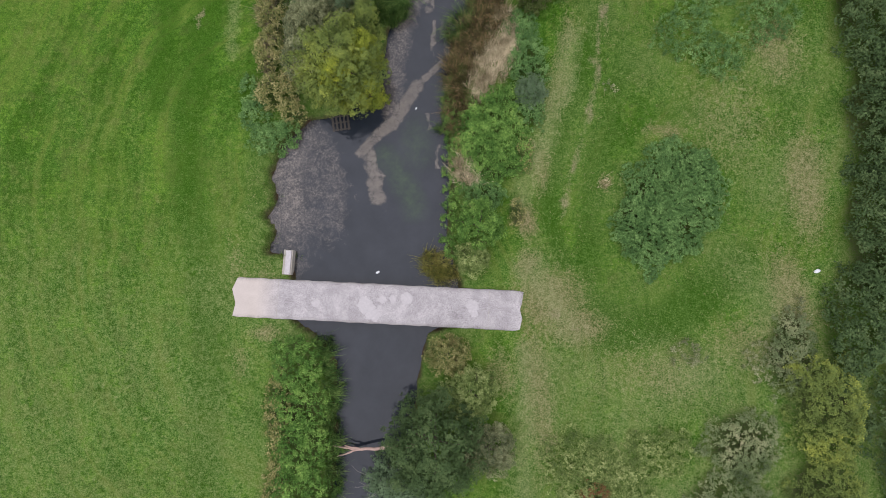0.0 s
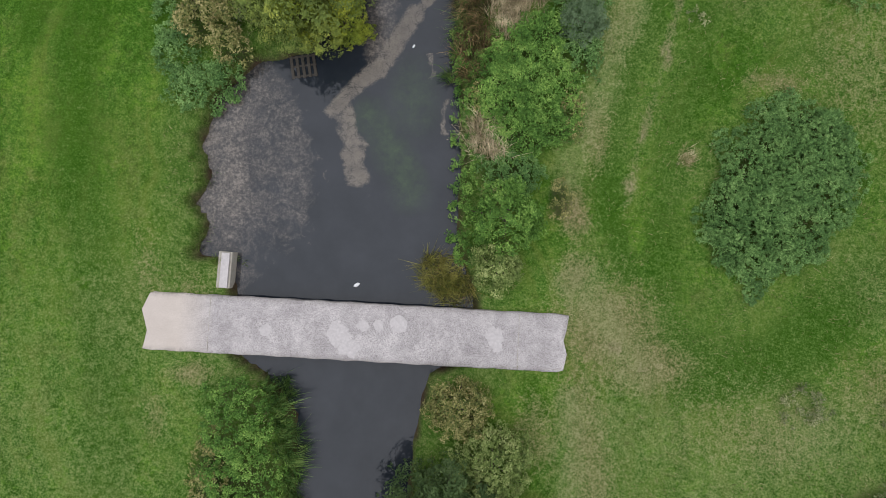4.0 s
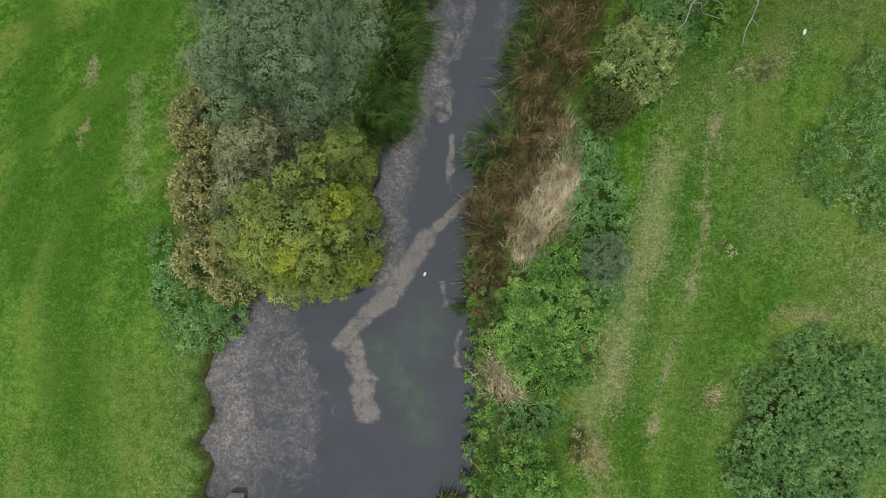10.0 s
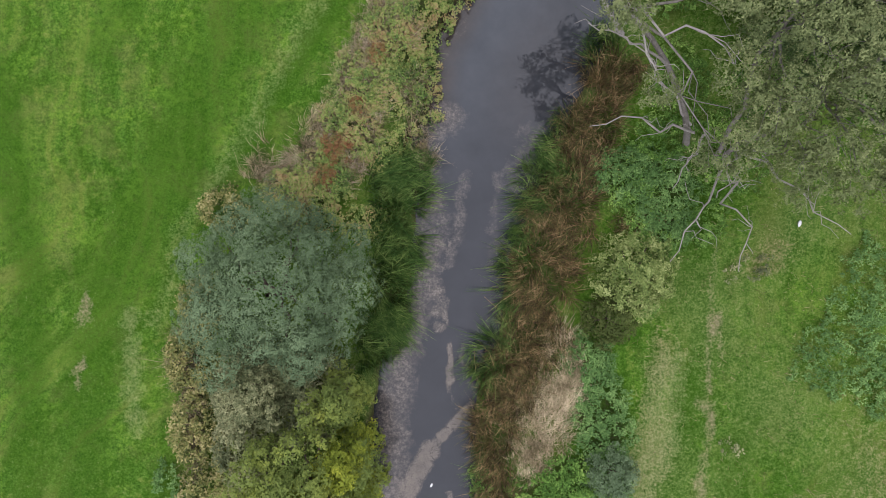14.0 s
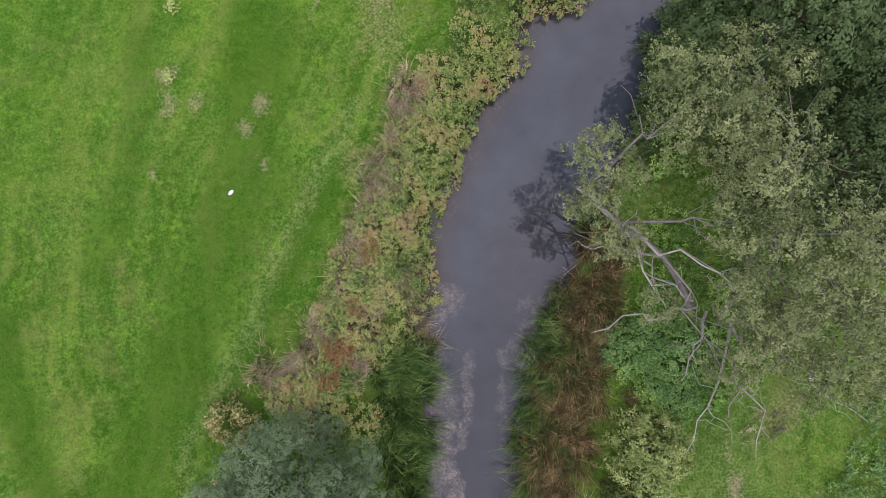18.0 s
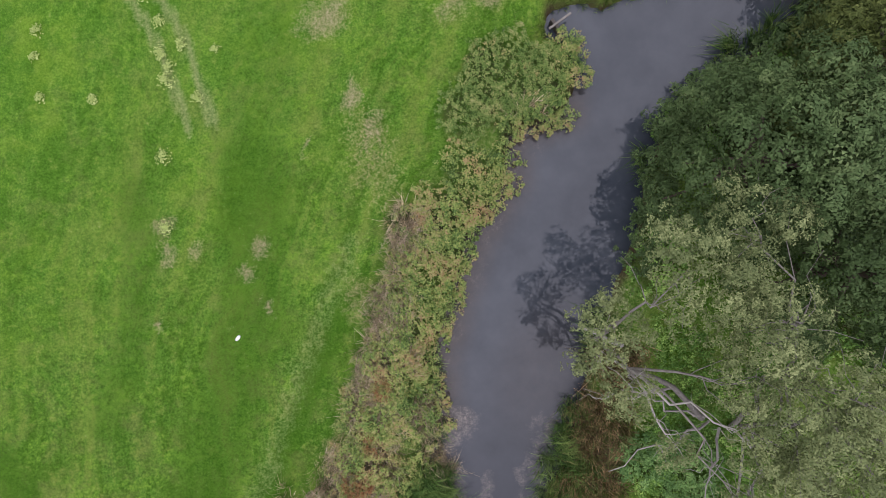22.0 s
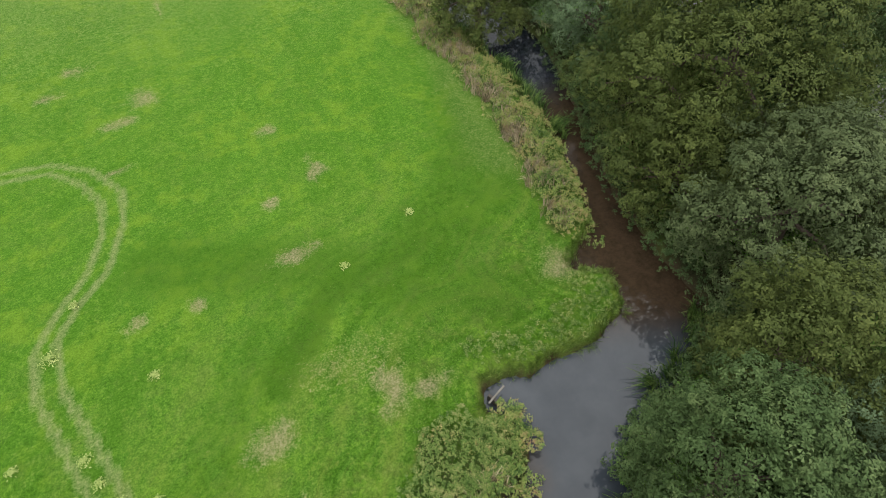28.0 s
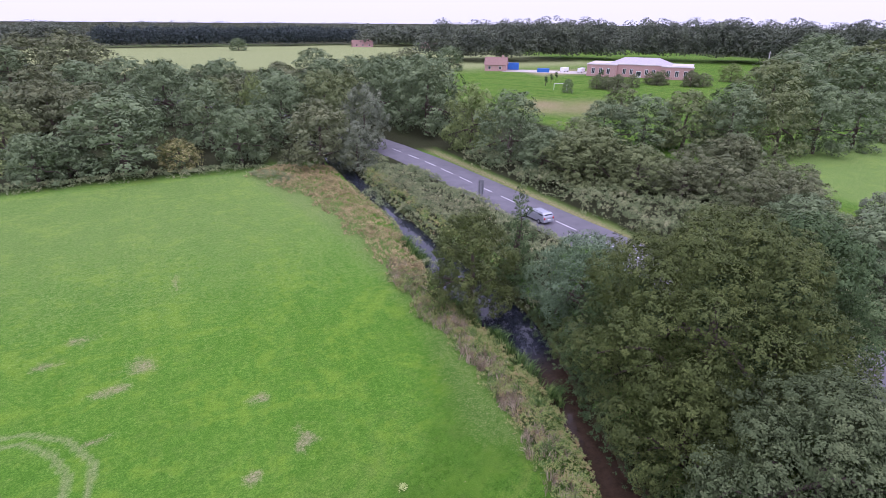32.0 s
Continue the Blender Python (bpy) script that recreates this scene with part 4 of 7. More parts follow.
    weed = np.maximum(0.9 * streak(x + wob, y, [(0.5, 10.3), (1.2, 9.2), (2.0, 7.9), (2.4, 6.7)], 0.75, 0.8), 0.7 * blob(x, y, 2.6, 11.2, 1.0, 1.6, 0, 0.7))
    # brown shallow bed, also painted in where dark tree reflections should lie
    bed = np.maximum(soft(y + 0.45 * (x - 22), 45.0, 48.5) * (1 - soft(y, 64, 69)), 0.22 * blob(x, y, 8.8, 32.2, 1.7, 3.0, -25, 0.7))
    bed = np.maximum(bed, 0.35 * soft(x + y, 67, 71) * (y < 64))
    bed = np.maximum(bed, 0.75 * streak(x + wob, y + wob, [(3.6, 31.0), (3.9, 33.2), (5.4, 35.8), (7.0, 38.4), (9.2, 40.6), (9.9, 42.6), (12.4, 43.0)], 0.9, 0.95))
    # upper reach only: the sky's reflection is partly put into the colour
    sky_tint = 0.75 * soft(y, 25, 36) * (1 - soft(y + 0.4 * (x - 20), 47, 52))
    for name, v in (("scum", scum), ("film", film), ("weed", weed), ("bed", bed), ("sky_tint", sky_tint)):
        me.attributes.new(name, "FLOAT", "POINT").data.foreach_set("value", v.clip(0, 1).astype(np.float32))
    return tagged(obj("water", me, M_WATER, smooth=True), "still grey river water with drifting pale scum", "water", kind="structure")


build_water()


# ---- the road ----
ROAD = [(52.5, -200), (51.5, 0), (50.7, 51), (50.9, 76), (50.3, 89), (49.8, 106), (49.4, 126), (47.6, 145), (42, 172), (28, 210), (5, 250)]


yard = np_mesh("yard", [(-24, -7, 0.02), (24, -7, 0.02), (24, 7, 0.02), (-24, 7, 0.02), (-24, -7, 0.3), (24, -7, 0.3), (24, 7, 0.3), (-24, 7, 0.3)],
               [(4, 5, 6, 7), (0, 1, 5, 4), (1, 2, 6, 5), (2, 3, 7, 6), (3, 0, 4, 7)])
yard_ob = tagged(obj("pavement", yard, M_GRAVEL), "pale gravel yard beside the school", "pavement", kind="structure")
yard_ob.matrix_basis = pose(193, 273, ground_z(193, 273) - 0.1, 0, 0, -42)


def build_road():
    line = np.array(ROAD, float)
    s = np.r_[0, np.cumsum(np.linalg.norm(np.diff(line, axis=0), axis=1))]
    q = np.arange(0, s[-1], 2.0)
    p = np.stack([np.interp(q, s, line[:, 0]), np.interp(q, s, line[:, 1])], 1)
    for _ in range(6):
        p[1:-1] = (p[:-2] + p[2:] + 2 * p[1:-1]) / 4
    way = unit(np.gradient(p, axis=0))
    side = np.stack([way[:, 1], -way[:, 0]], 1)
    cols = [(-4.0, -0.10), (-3.8, 0.12), (0, 0.17), (3.8, 0.12), (4.0, -0.10)]
    v = np.concatenate([np.c_[p + side * o, np.full(len(p), z)] for o, z in cols])
    n = len(p)
    f = [[a * n + i, (a + 1) * n + i, (a + 1) * n + i + 1, a * n + i + 1] for a in range(4) for i in range(n - 1)]
    road = tagged(obj("road", np_mesh("road", v, np.array(f)), M_ROAD, smooth=True),
                  "two-lane grey asphalt country road with broken white line", "road", kind="structure")
    dash = np_mesh("lane_mark", [(-0.07, -2, 0), (0.07, -2, 0), (0.07, 2, 0), (-0.07, 2, 0), (-0.07, -2, 0.006), (0.07, -2, 0.006), (0.07, 2, 0.006), (-0.07, 2, 0.006)],
                   [(4, 5, 6, 7), (0, 1, 5, 4), (1, 2, 6, 5), (2, 3, 7, 6), (3, 0, 4, 7)])
    for y0 in (50.2, 57, 63.5, 70, 76, 82.5, 88.8, 94.6, 101.2, 107.3, 113.3, 119.4, 125.4, 131.6, 138):
        k = int(np.argmin(abs(p[:, 1] - y0)))
        ob = obj("lane_mark", dash, M_MARK, road)
        ob.matrix_basis = pose(np.interp(y0, p[:, 1], p[:, 0]), y0, 0.172, 0, 0, math.degrees(math.atan2(-way[k, 0], way[k, 1])))


build_road()


# ---- the bridge ----
def build_bridge():
    root = tagged(empty("footbridge", 0, 0.12, 0, -3.0), "worn concrete footbridge slab with pale patches across the river", "bridge")
    n, rng = 60, np.random.default_rng(5)
    bm = bmesh.new()
    rows = []
    for i in range(n + 1):
        x = -9.66 + 19.24 * i / n
        half = 1.33 if i not in (0, n) else 1.28
        ring = []
        for y, z in ((-half, -0.30), (-half, 0.05), (-half + 0.05, 0.10), (-0.5, 0.13), (0.5, 0.13), (half - 0.05, 0.10), (half, 0.05), (half, -0.30)):
            yy = y + 0.015 * math.sin(i * 1.3 + y) + rng.uniform(-0.012, 0.012)
            xx = x
            if i in (0, n):
                xx += (0.16 * math.sin(y * 3.1 + i) + rng.uniform(-0.05, 0.05)) * (1 if i else -1) * 0.9
            ring.append(bm.verts.new((xx, yy, z + rng.uniform(-0.006, 0.006))))
        rows.append(ring)
    for a, b in zip(rows[:-1], rows[1:]):
        for j in range(8):
            bm.faces.new((a[j], a[(j + 1) % 8], b[(j + 1) % 8], b[j]))
    bm.faces.new(rows[0])
    bm.faces.new(rows[-1][::-1])
    bmesh.ops.recalc_face_normals(bm, faces=bm.faces[:])
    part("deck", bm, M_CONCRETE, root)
    for x in (-6.75, 7.45):
        part("joint", box_bm(x, -1.25, 0.118, x + 0.02, 1.25, 0.1335), M_BLOCK, root, "worn joint across the deck")
    for k, (x, y, r, s) in enumerate(((-4.15, -0.15, 0.30, 0.9), (-0.75, -0.2, 0.50, 1.0), (-0.25, -0.75, 0.42, 1.1), (0.35, 0.3, 0.26, 1.1), (1.05, 0.35, 0.28, 0.9), (1.95, 0.42, 0.42, 0.9), (-1.0, 0.25, 0.2, 1.0), (6.35, 0.15, 0.42, 0.9), (6.5, -0.35, 0.25, 1.0))):
        bm = bmesh.new()
        g = np.random.default_rng(40 + k)
        ring = [bm.verts.new((x + r * s * (1 + 0.28 * g.uniform(-1, 1)) * math.cos(a), y + r * (1 + 0.28 * g.uniform(-1, 1)) * math.sin(a), 0.1345 + 0.0025 * k)) for a in np.linspace(0, 2 * math.pi, 18, endpoint=False)]
        top = bm.faces.new(ring)
        ext = bmesh.ops.extrude_face_region(bm, geom=[top])
        for v in [e for e in ext["geom"] if isinstance(e, bmesh.types.BMVert)]:
            v.co.z += 0.005
            v.co.x += (x - v.co.x) * 0.06
            v.co.y += (y - v.co.y) * 0.06
        part("patch", bm, M_PATCH, root, "pale worn concrete patch")
    for x in (-6.6, 6.1):
        part("abutment", box_bm(x - 0.6, -1.2, -1.4, x + 0.6, 1.2, -0.302, 0.05), M_BLOCK, root, "mossy concrete abutment")


build_bridge()
wing = tagged(empty("wing_wall", -6.15, 2.95, 0, -4), "short weathered concrete wing wall at the pond edge", "wall")
part("wall", box_bm(-0.32, -0.85, -1.3, 0.32, 0.85, -0.06, 0.04), M_BLOCK, wing)
part("coping", box_bm(-0.14, -0.82, -0.058, 0.24, 0.80, 0.05, 0.03), M_PATCH, wing, "pale coping stone")
# ---- low growth ----
# blobs of tall growth that get painted shade on the ground beneath
BED_SHADE = []


def blob_sample(rng, blobs, density):
    xs, ys = [], []
    for cx, cy, rx, ry, turn in blobs:
        k = int(math.pi * rx * ry * density)
        r, a = np.sqrt(rng.uniform(0, 1, k)), rng.uniform(0, 2 * np.pi, k)
        r = r * (1 + 0.12 * np.sin(a * 3 + cx) + 0.09 * np.sin(a * 7 + cy) + 0.07 * np.sin(a * 13 + rx))
        u, v = rx * r * np.cos(a), ry * r * np.sin(a)
        c, s = math.cos(radians(turn)), math.sin(radians(turn))
        xs.append(cx + u * c - v * s)
        ys.append(cy + u * s + v * c)
    return np.concatenate(xs), np.concatenate(ys)


def blob_height(x, y, blobs):
    h = np.zeros(x.shape)
    for cx, cy, rx, ry, turn in blobs:
        c, s = math.cos(radians(turn)), math.sin(radians(turn))
        u, v = (x - cx) * c + (y - cy) * s, -(x - cx) * s + (y - cy) * c
        h = np.maximum(h, (1 - (u / rx) ** 2 - (v / ry) ** 2).clip(0.02, 1) ** 0.5)
    return h


def bed(name, blobs, height, leaf, density, material, label, seed, category="undergrowth", wide=0.62, tuft=1.7, uneven=0.45):
    """A bed of leafy growth, humped over its blobs: plants of many leaves, each a small tuft of its own height."""
    rng = np.random.default_rng(seed)
    per = 16
    leaf = leaf * 0.82
    x, y = blob_sample(rng, blobs, density * (2.3 if blobs[0][1] < 60 else 1.5) / per)
    k = len(x)
    tall = height * blob_height(x, y, blobs) * (0.8 + 0.25 * wave(x, y, 0.5, seed)) * rng.uniform(1.1 - uneven, 1.1, k)
    z = land(x, y, from_bank(x, y)).clip(WATER_Z + 0.1, 9) + tall
    dome = unit(rng.normal(size=(k, per, 3)) + (0, 0, 0.8))
    far = leaf * tuft * rng.uniform(0.7, 1.3, (k, 1, 1)) * rng.uniform(0.4, 1.1, (k, per, 1))
    p = (np.stack([x, y, z], 1)[:, None] + dome * far * (1, 1, 0.9)).reshape(-1, 3)
    nr = (dome * 0.8 + (0, 0, 0.7) + rng.normal(size=(k, per, 3)) * 0.3).reshape(-1, 3)
    v, f = leaves(rng, p, nr, leaf, leaf * wide)
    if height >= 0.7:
        BED_SHADE.extend(blobs)
    return tagged(obj(name, np_mesh(name, v, f), material), label, category, kind="stuff")


def reeds(name, blobs, height, density, width, material, label, seed, lean=(0.0, 0.0), spread=0.45, category="reeds", flow=0.5):
    """Blades in tussocks: they lean together by place, and arch outwards from each root."""
    rng = np.random.default_rng(seed)
    per = 12
    x, y = blob_sample(rng, blobs, density * 1.5 / per)
    k = len(x)
    drift = np.stack([wave(x, y, 0.9, seed), wave(x, y, 1.0, seed + 2)], 1) * flow + rng.normal(size=(k, 2)) * spread * 0.45
    tall = np.repeat(rng.uniform(0.7, 1.15, k), per)
    out = rng.normal(size=(k * per, 2))
    x, y = np.repeat(x, per) + out[:, 0] * 0.07, np.repeat(y, per) + out[:, 1] * 0.07
    z = land(x, y, from_bank(x, y)).clip(WATER_Z - 0.1, 9)
    ln = np.array(lean) + np.repeat(drift, per, 0) + out * spread * 0.45
    v, f = blades(rng, np.stack([x, y, z - 0.03], 1), ln, height * tall, width * 0.85)
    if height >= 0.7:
        BED_SHADE.extend(blobs)
    return tagged(obj(name, np_mesh(name, v, f), material), label, category, kind="stuff")


# west bank, from the south
bed("nettle_bank", [(13.2, 24.6, 1.5, 1.6, 0), (12.6, 22.2, 0.9, 1.3, 0), (15.2, 25.2, 1.2, 1.5, 0), (13.4, 28.2, 1.5, 1.6, 0), (12.2, 26.4, 1.2, 1.4, 0), (16.6, 28.0, 2.0, 2.0, 0), (19.0, 30.5, 2.2, 2.0, 0), (14.6, 31.0, 1.4, 2.0, 0)], 0.55, 0.12, 170, L_BRAMBLE, "fresh green nettles beneath the poplar", 25)
reeds("dead_stems", [(12.2, 25.0, 1.3, 0.35, 5)], 0.4, 330, 0.02, L_BROWN, "heap of grey-brown dead stems among nettles", 26, (0.4, 0), 0.8, "dead stems")
bed("bramble_bank", [(-5.2, -3.8, 1.9, 1.9, 0), (-5.1, -6.6, 2.1, 2.0, 0), (-4.8, -9.4, 2.1, 2.0, 0), (-5.0, -12.4, 2.2, 2.4, 0), (-5.0, -16, 2.4, 3.0, 0)], 1.2, 0.13, 190, L_BRAMBLE,
    "yellow-green brambles and weeds on the river bank", 11)
bed("tan_weeds", [(-6.6, -7.5, 0.8, 3.6, 0), (-6.7, -12.5, 0.9, 2.2, 0)], 0.8, 0.15, 110, L_TAN, "withered tan weeds along the meadow edge", 12)
reeds("sedge_fringe", [(-3.2, -4.6, 0.5, 1.6, 8), (-3.0, -7.6, 0.45, 1.8, 0), (-2.95, -11, 0.45, 2.2, 0), (-3.6, -2.6, 0.7, 0.8, 40)], 0.9, 190, 0.035, L_SEDGE,
      "dark green sedge hanging over the water", 13, (0.5, 0.0))
bed("nettle_bank", [(-7.4, 11.4, 1.5, 1.1, 20), (-8.4, 12.9, 1.1, 1.4, 0), (-6.4, 11.9, 1.0, 0.9, 30), (-9.0, 14.8, 0.6, 1.3, 0)], 0.55, 0.15, 170, L_NETTLE, "dark green nettles at the meadow edge", 14)
bed("tan_scrub", [(-7.3, 20.3, 1.2, 1.7, 0), (-7.5, 17.5, 1.1, 1.6, 0), (-7.3, 14.6, 1.1, 1.3, 0), (-5.8, 13.2, 1.0, 0.7, -15), (-6.6, 22.9, 1.1, 1.5, -20), (-5.4, 26.8, 1.1, 1.0, -30), (-5.8, 16.0, 1.0, 2.0, 0)],
    1.7, 0.17, 170, L_TAN, "tan and yellowing tall weeds beside the trees", 15)
bed("dark_scrub", [(-4.4, 19.2, 2.2, 2.0, 0), (-5.0, 16.8, 1.6, 2.2, 0), (-2.2, 19.6, 1.7, 1.5, 0), (-3.0, 17.8, 2.0, 1.4, 0)], 2.6, 0.17, 190, L_HAW, "dull brown-green hawthorn thicket between the trees", 16, "thicket")
reeds("sedge_bank", [(1.9, 27.0, 1.3, 1.6, 10), (1.7, 24.6, 1.0, 1.5, 0), (1.4, 22.9, 0.9, 1.5, 0), (0.8, 20.9, 1.2, 1.5, -20), (2.6, 28.6, 0.7, 0.8, 0)], 1.2, 210, 0.038, L_SEDGE,
      "long dark green sedge arching over the water", 17, (0.35, -0.1), 0.5)
bed("rust_dock", [(-0.4, 29.2, 0.8, 0.9, 0), (-1.0, 28.0, 0.6, 0.7, 0), (1.6, 33.0, 0.4, 0.6, 0), (0.6, 30.9, 0.4, 0.5, 0)], 1.75, 0.10, 300, L_DOCK, "rust-red dock and brambles on the bank", 27)
bed("bank_brambles", [(0.0, 29.8, 1.7, 1.6, 0), (-1.2, 27.9, 1.6, 1.3, -30), (1.0, 32.0, 1.7, 1.6, -30), (-2.8, 27.4, 1.3, 1.1, -30), (2.2, 34.0, 1.5, 1.6, -35)], 1.2, 0.13, 270, L_BANK,
    "yellow-green and tan brambles along the bank", 18)
bed("green_brambles", [(0.4, 25.8, 1.1, 0.9, 0), (2.2, 31.4, 1.0, 1.3, 0), (1.4, 28.9, 0.9, 1.0, 0), (3.5, 35.6, 1.4, 1.4, -30), (4.6, 37.6, 1.6, 1.4, -30), (6.2, 39.7, 1.7, 1.4, -35), (-1.8, 26.3, 1.6, 0.9, 0)], 1.0, 0.14, 170, L_BANK,
    "mixed olive, tan and rust brambles on the bank", 19)
bed("bank_weeds", [(3.2, 36.9, 1.2, 2.0, -30), (4.8, 39.2, 1.3, 1.6, -30), (7.6, 41.4, 1.5, 1.2, -30), (3.0, 33.4, 0.7, 1.0, 0), (5.4, 38.4, 0.8, 0.6, 0)], 0.7, 0.12, 190, L_BANK, "mixed green and tan weeds on the bank", 20)
reeds("dead_grass", [(0.0, 29.8, 1.5, 1.4, 0), (-1.2, 28.4, 1.5, 1.1, -30), (0.9, 32.2, 1.3, 1.5, -30), (-2.9, 27.8, 1.2, 0.9, -30), (2.0, 34.4, 1.2, 1.5, -35), (2.9, 36.7, 0.9, 1.5, -30), (3.2, 31.5, 0.6, 0.9, 0), (4.4, 39.0, 0.9, 1.1, -30),
                      (-7.7, 18.6, 0.5, 3.4, 0), (3.3, 28.9, 0.4, 0.9, 0)], 1.0, 240, 0.02, L_DEAD, "curled grey-tan dead grass over the brambles", 28, (0, 0), 0.55, "grass")
reeds("pale_stems", [(1.2, 33.0, 0.7, 1.4, -30), (-1.6, 29.6, 0.7, 1.4, -30), (4.0, 39.8, 0.8, 1.0, -30), (2.9, 29.9, 0.35, 1.2, -10), (2.2, 36.0, 0.5, 1.2, -30), (10.6, 43.2, 0.8, 0.4, 0), (-4.0, 28.8, 0.6, 0.9, -30)], 0.75, 110, 0.025,
      L_STRAW, "pale dry grass stems among the brambles", 21, (0, 0), 0.6, "grass")
reeds("bank_fringe", [(3.4, 30.6, 0.45, 0.7, 0), (3.9, 33.6, 0.35, 1.2, -15), (3.2, 28.0, 0.4, 0.9, 0), (13.2, 45.6, 0.3, 0.8, 0)], 0.7, 150, 0.035, L_SEDGE, "short green sedge at the water edge", 22, (0.45, -0.1))
bed("weedy_point", [(10.1, 45.0, 2.3, 1.9, 10), (11.9, 44.6, 1.2, 1.5, 0), (8.2, 43.8, 1.6, 1.3, 20), (10.6, 43.4, 1.5, 0.6, 0)], 0.7, 0.085, 330, L_POINT, "low yellow-green weeds on the grassy point", 23)
bed("point_rust", [(11.6, 44.4, 1.2, 1.3, 0), (9.6, 46.0, 1.4, 0.6, 0)], 0.85, 0.11, 24, L_TAN, "scattered tan dock leaves on the point", 24)
# pond side, east bank from the south
reeds("sedge_clump", [(3.7, 2.9, 0.75, 0.95, 0), (4.4, 2.2, 0.9, 0.8, 0)], 0.85, 260, 0.038, L_SEDGE_Y, "yellow-green sedge clump beside the bridge", 30, (0, 0.0), 0.75)
reeds("sedge_clump", [(4.0, 3.2, 0.9, 1.0, 0), (5.2, 1.7, 0.7, 0.6, 0)], 0.7, 55, 0.035, L_BROWN, "brown dying sedge beside the bridge", 31, (0, 0.0), 0.8)
bed("bramble_bank", [(7.4, 12.6, 1.9, 1.9, 0), (7.7, 9.7, 1.7, 1.8, 0), (6.7, 11.0, 1.4, 2.4, 0), (9.2, 10.8, 1.3, 2.2, 0), (8.6, 14.0, 1.5, 1.2, 0)], 0.9, 0.14, 190, L_BRAMBLE, "bright green brambles on the east bank", 32)
bed("nettle_bank", [(10.3, 16.6, 1.5, 2.3, 0), (7.0, 7.4, 1.6, 1.2, 0), (10.4, 13.4, 1.1, 1.6, 0), (9.9, 19.3, 1.2, 1.2, 0), (13.6, 26.0, 1.5, 2.4, 0), (11.7, 27.2, 1.6, 1.3, 0)], 0.8, 0.14, 190, L_NETTLE, "dark green nettles beside the path", 33)
reeds("brown_reeds", [(10.6, 29.0, 1.3, 1.8, -25), (9.4, 26.2, 1.5, 1.9, -20), (8.2, 23.2, 1.4, 1.9, -15), (7.5, 20.4, 1.5, 1.7, -10), (6.2, 18.2, 1.5, 1.5, -20), (5.5, 15.8, 0.9, 1.7, 0), (5.3, 13.2, 0.7, 1.4, 0), (11.8, 31.4, 1.2, 1.3, -30)],
      0.9, 210, 0.032, L_BROWN, "red-brown dying reeds and dock along the water", 34, (-0.1, 0.0), 0.65)
reeds("green_reeds", [(9.2, 29.0, 0.6, 1.5, -25), (8.5, 26.9, 0.6, 1.4, -30), (7.3, 24.4, 0.7, 1.4, -25), (6.7, 22.4, 0.5, 1.4, -10), (5.6, 19.4, 0.9, 1.2, -25), (4.7, 12.3, 0.6, 0.5, 0), (4.9, 14.6, 0.3, 1.0, 0), (8.6, 27.0, 1.3, 1.4, 0)],
      0.95, 150, 0.034, L_SEDGE, "green sedge hanging over the river edge", 35, (-0.4, 0.0), 0.5)
reeds("straw_patch", [(7.6, 16.4, 1.4, 1.7, -20), (8.6, 19.0, 0.9, 1.5, 0), (7.0, 14.5, 0.8, 0.7, 0), (9.0, 17.6, 0.7, 1.0, 0)], 0.6, 320, 0.024, L_STRAW, "flattened pale straw-coloured dead reeds", 36, (0.0, 0.5), 0.75)
reeds("straw_patch", [(5.6, 9.3, 0.7, 1.0, 0), (6.5, 8.3, 0.6, 0.3, -20)], 0.9, 240, 0.03, L_STRAW, "small patch of pale dead reeds", 37, (0, 0.2), 0.7)
bed("tan_weeds", [(10.0, 10.4, 0.6, 1.6, 0), (9.4, 6.2, 0.6, 1.0, 0), (6.1, 6.0, 0.6, 1.0, 0), (5.4, 11.0, 0.5, 1.6, 0)], 0.7, 0.12, 120, L_TAN, "tan withered weeds by the bank", 38)
bed("nettle_patch", [(19.6, 6.6, 3.3, 4.3, -15), (20.8, 8.4, 2.4, 2.6, 0), (18.0, 5.0, 2.2, 2.6, 0)], 1.15, 0.13, 330, L_NETTLE, "dense oval patch of dark green nettles", 39, "nettles", tuft=1.3, uneven=0.75)
bed("nettle_patch", [(21.2, 18.6, 2.3, 2.0, -20), (22.4, 21.6, 1.5, 2.0, 0), (23.4, 16.8, 1.8, 1.6, 0), (26.5, 20.0, 2.4, 2.4, 0)], 0.6, 0.14, 110, L_NETTLE, "sparse low nettle patch in rough grass", 40, "nettles")
bed("rough_weeds", [(17.2, 22.6, 1.4, 0.5, 15), (15.9, 14.9, 0.6, 0.4, 0), (20.6, -3.2, 1.4, 0.9, 0), (25.6, -3.6, 1.6, 1.4, 0), (27.8, -0.6, 0.9, 1.2, 0)], 0.4, 0.12, 80, L_HAW, "grey-green thistles in rough grass", 41)
reeds("dry_tuft", [(15.3, 8.2, 0.35, 0.35, 0)], 0.3, 260, 0.02, L_STRAW, "pale dry grass tuft beside the nettles", 42, (0, 0), 0.8, "grass")
bed("scrub_patch", [(13.4, -10.6, 2.7, 2.6, 0), (16.0, -12.5, 2.4, 2.2, 0), (18.5, -9.5, 2.2, 1.6, 0)], 0.6, 0.12, 190, L_SCRUB, "low dull green scrub with dead stems", 43)
bed("rust_patch", [(14.2, -12.2, 1.1, 0.8, 0)], 1.5, 0.12, 190, L_DOCK, "rust-red dock patch in the scrub", 44)
bed("scrub_patch", [(23.8, -9.0, 2.6, 2.2, 0), (22.8, -13, 3.0, 2.5, 0), (27.2, -3.2, 1.6, 3.0, -10)], 0.9, 0.14, 150, L_VERGE, "grey-brown scrub beside the hedge", 45)
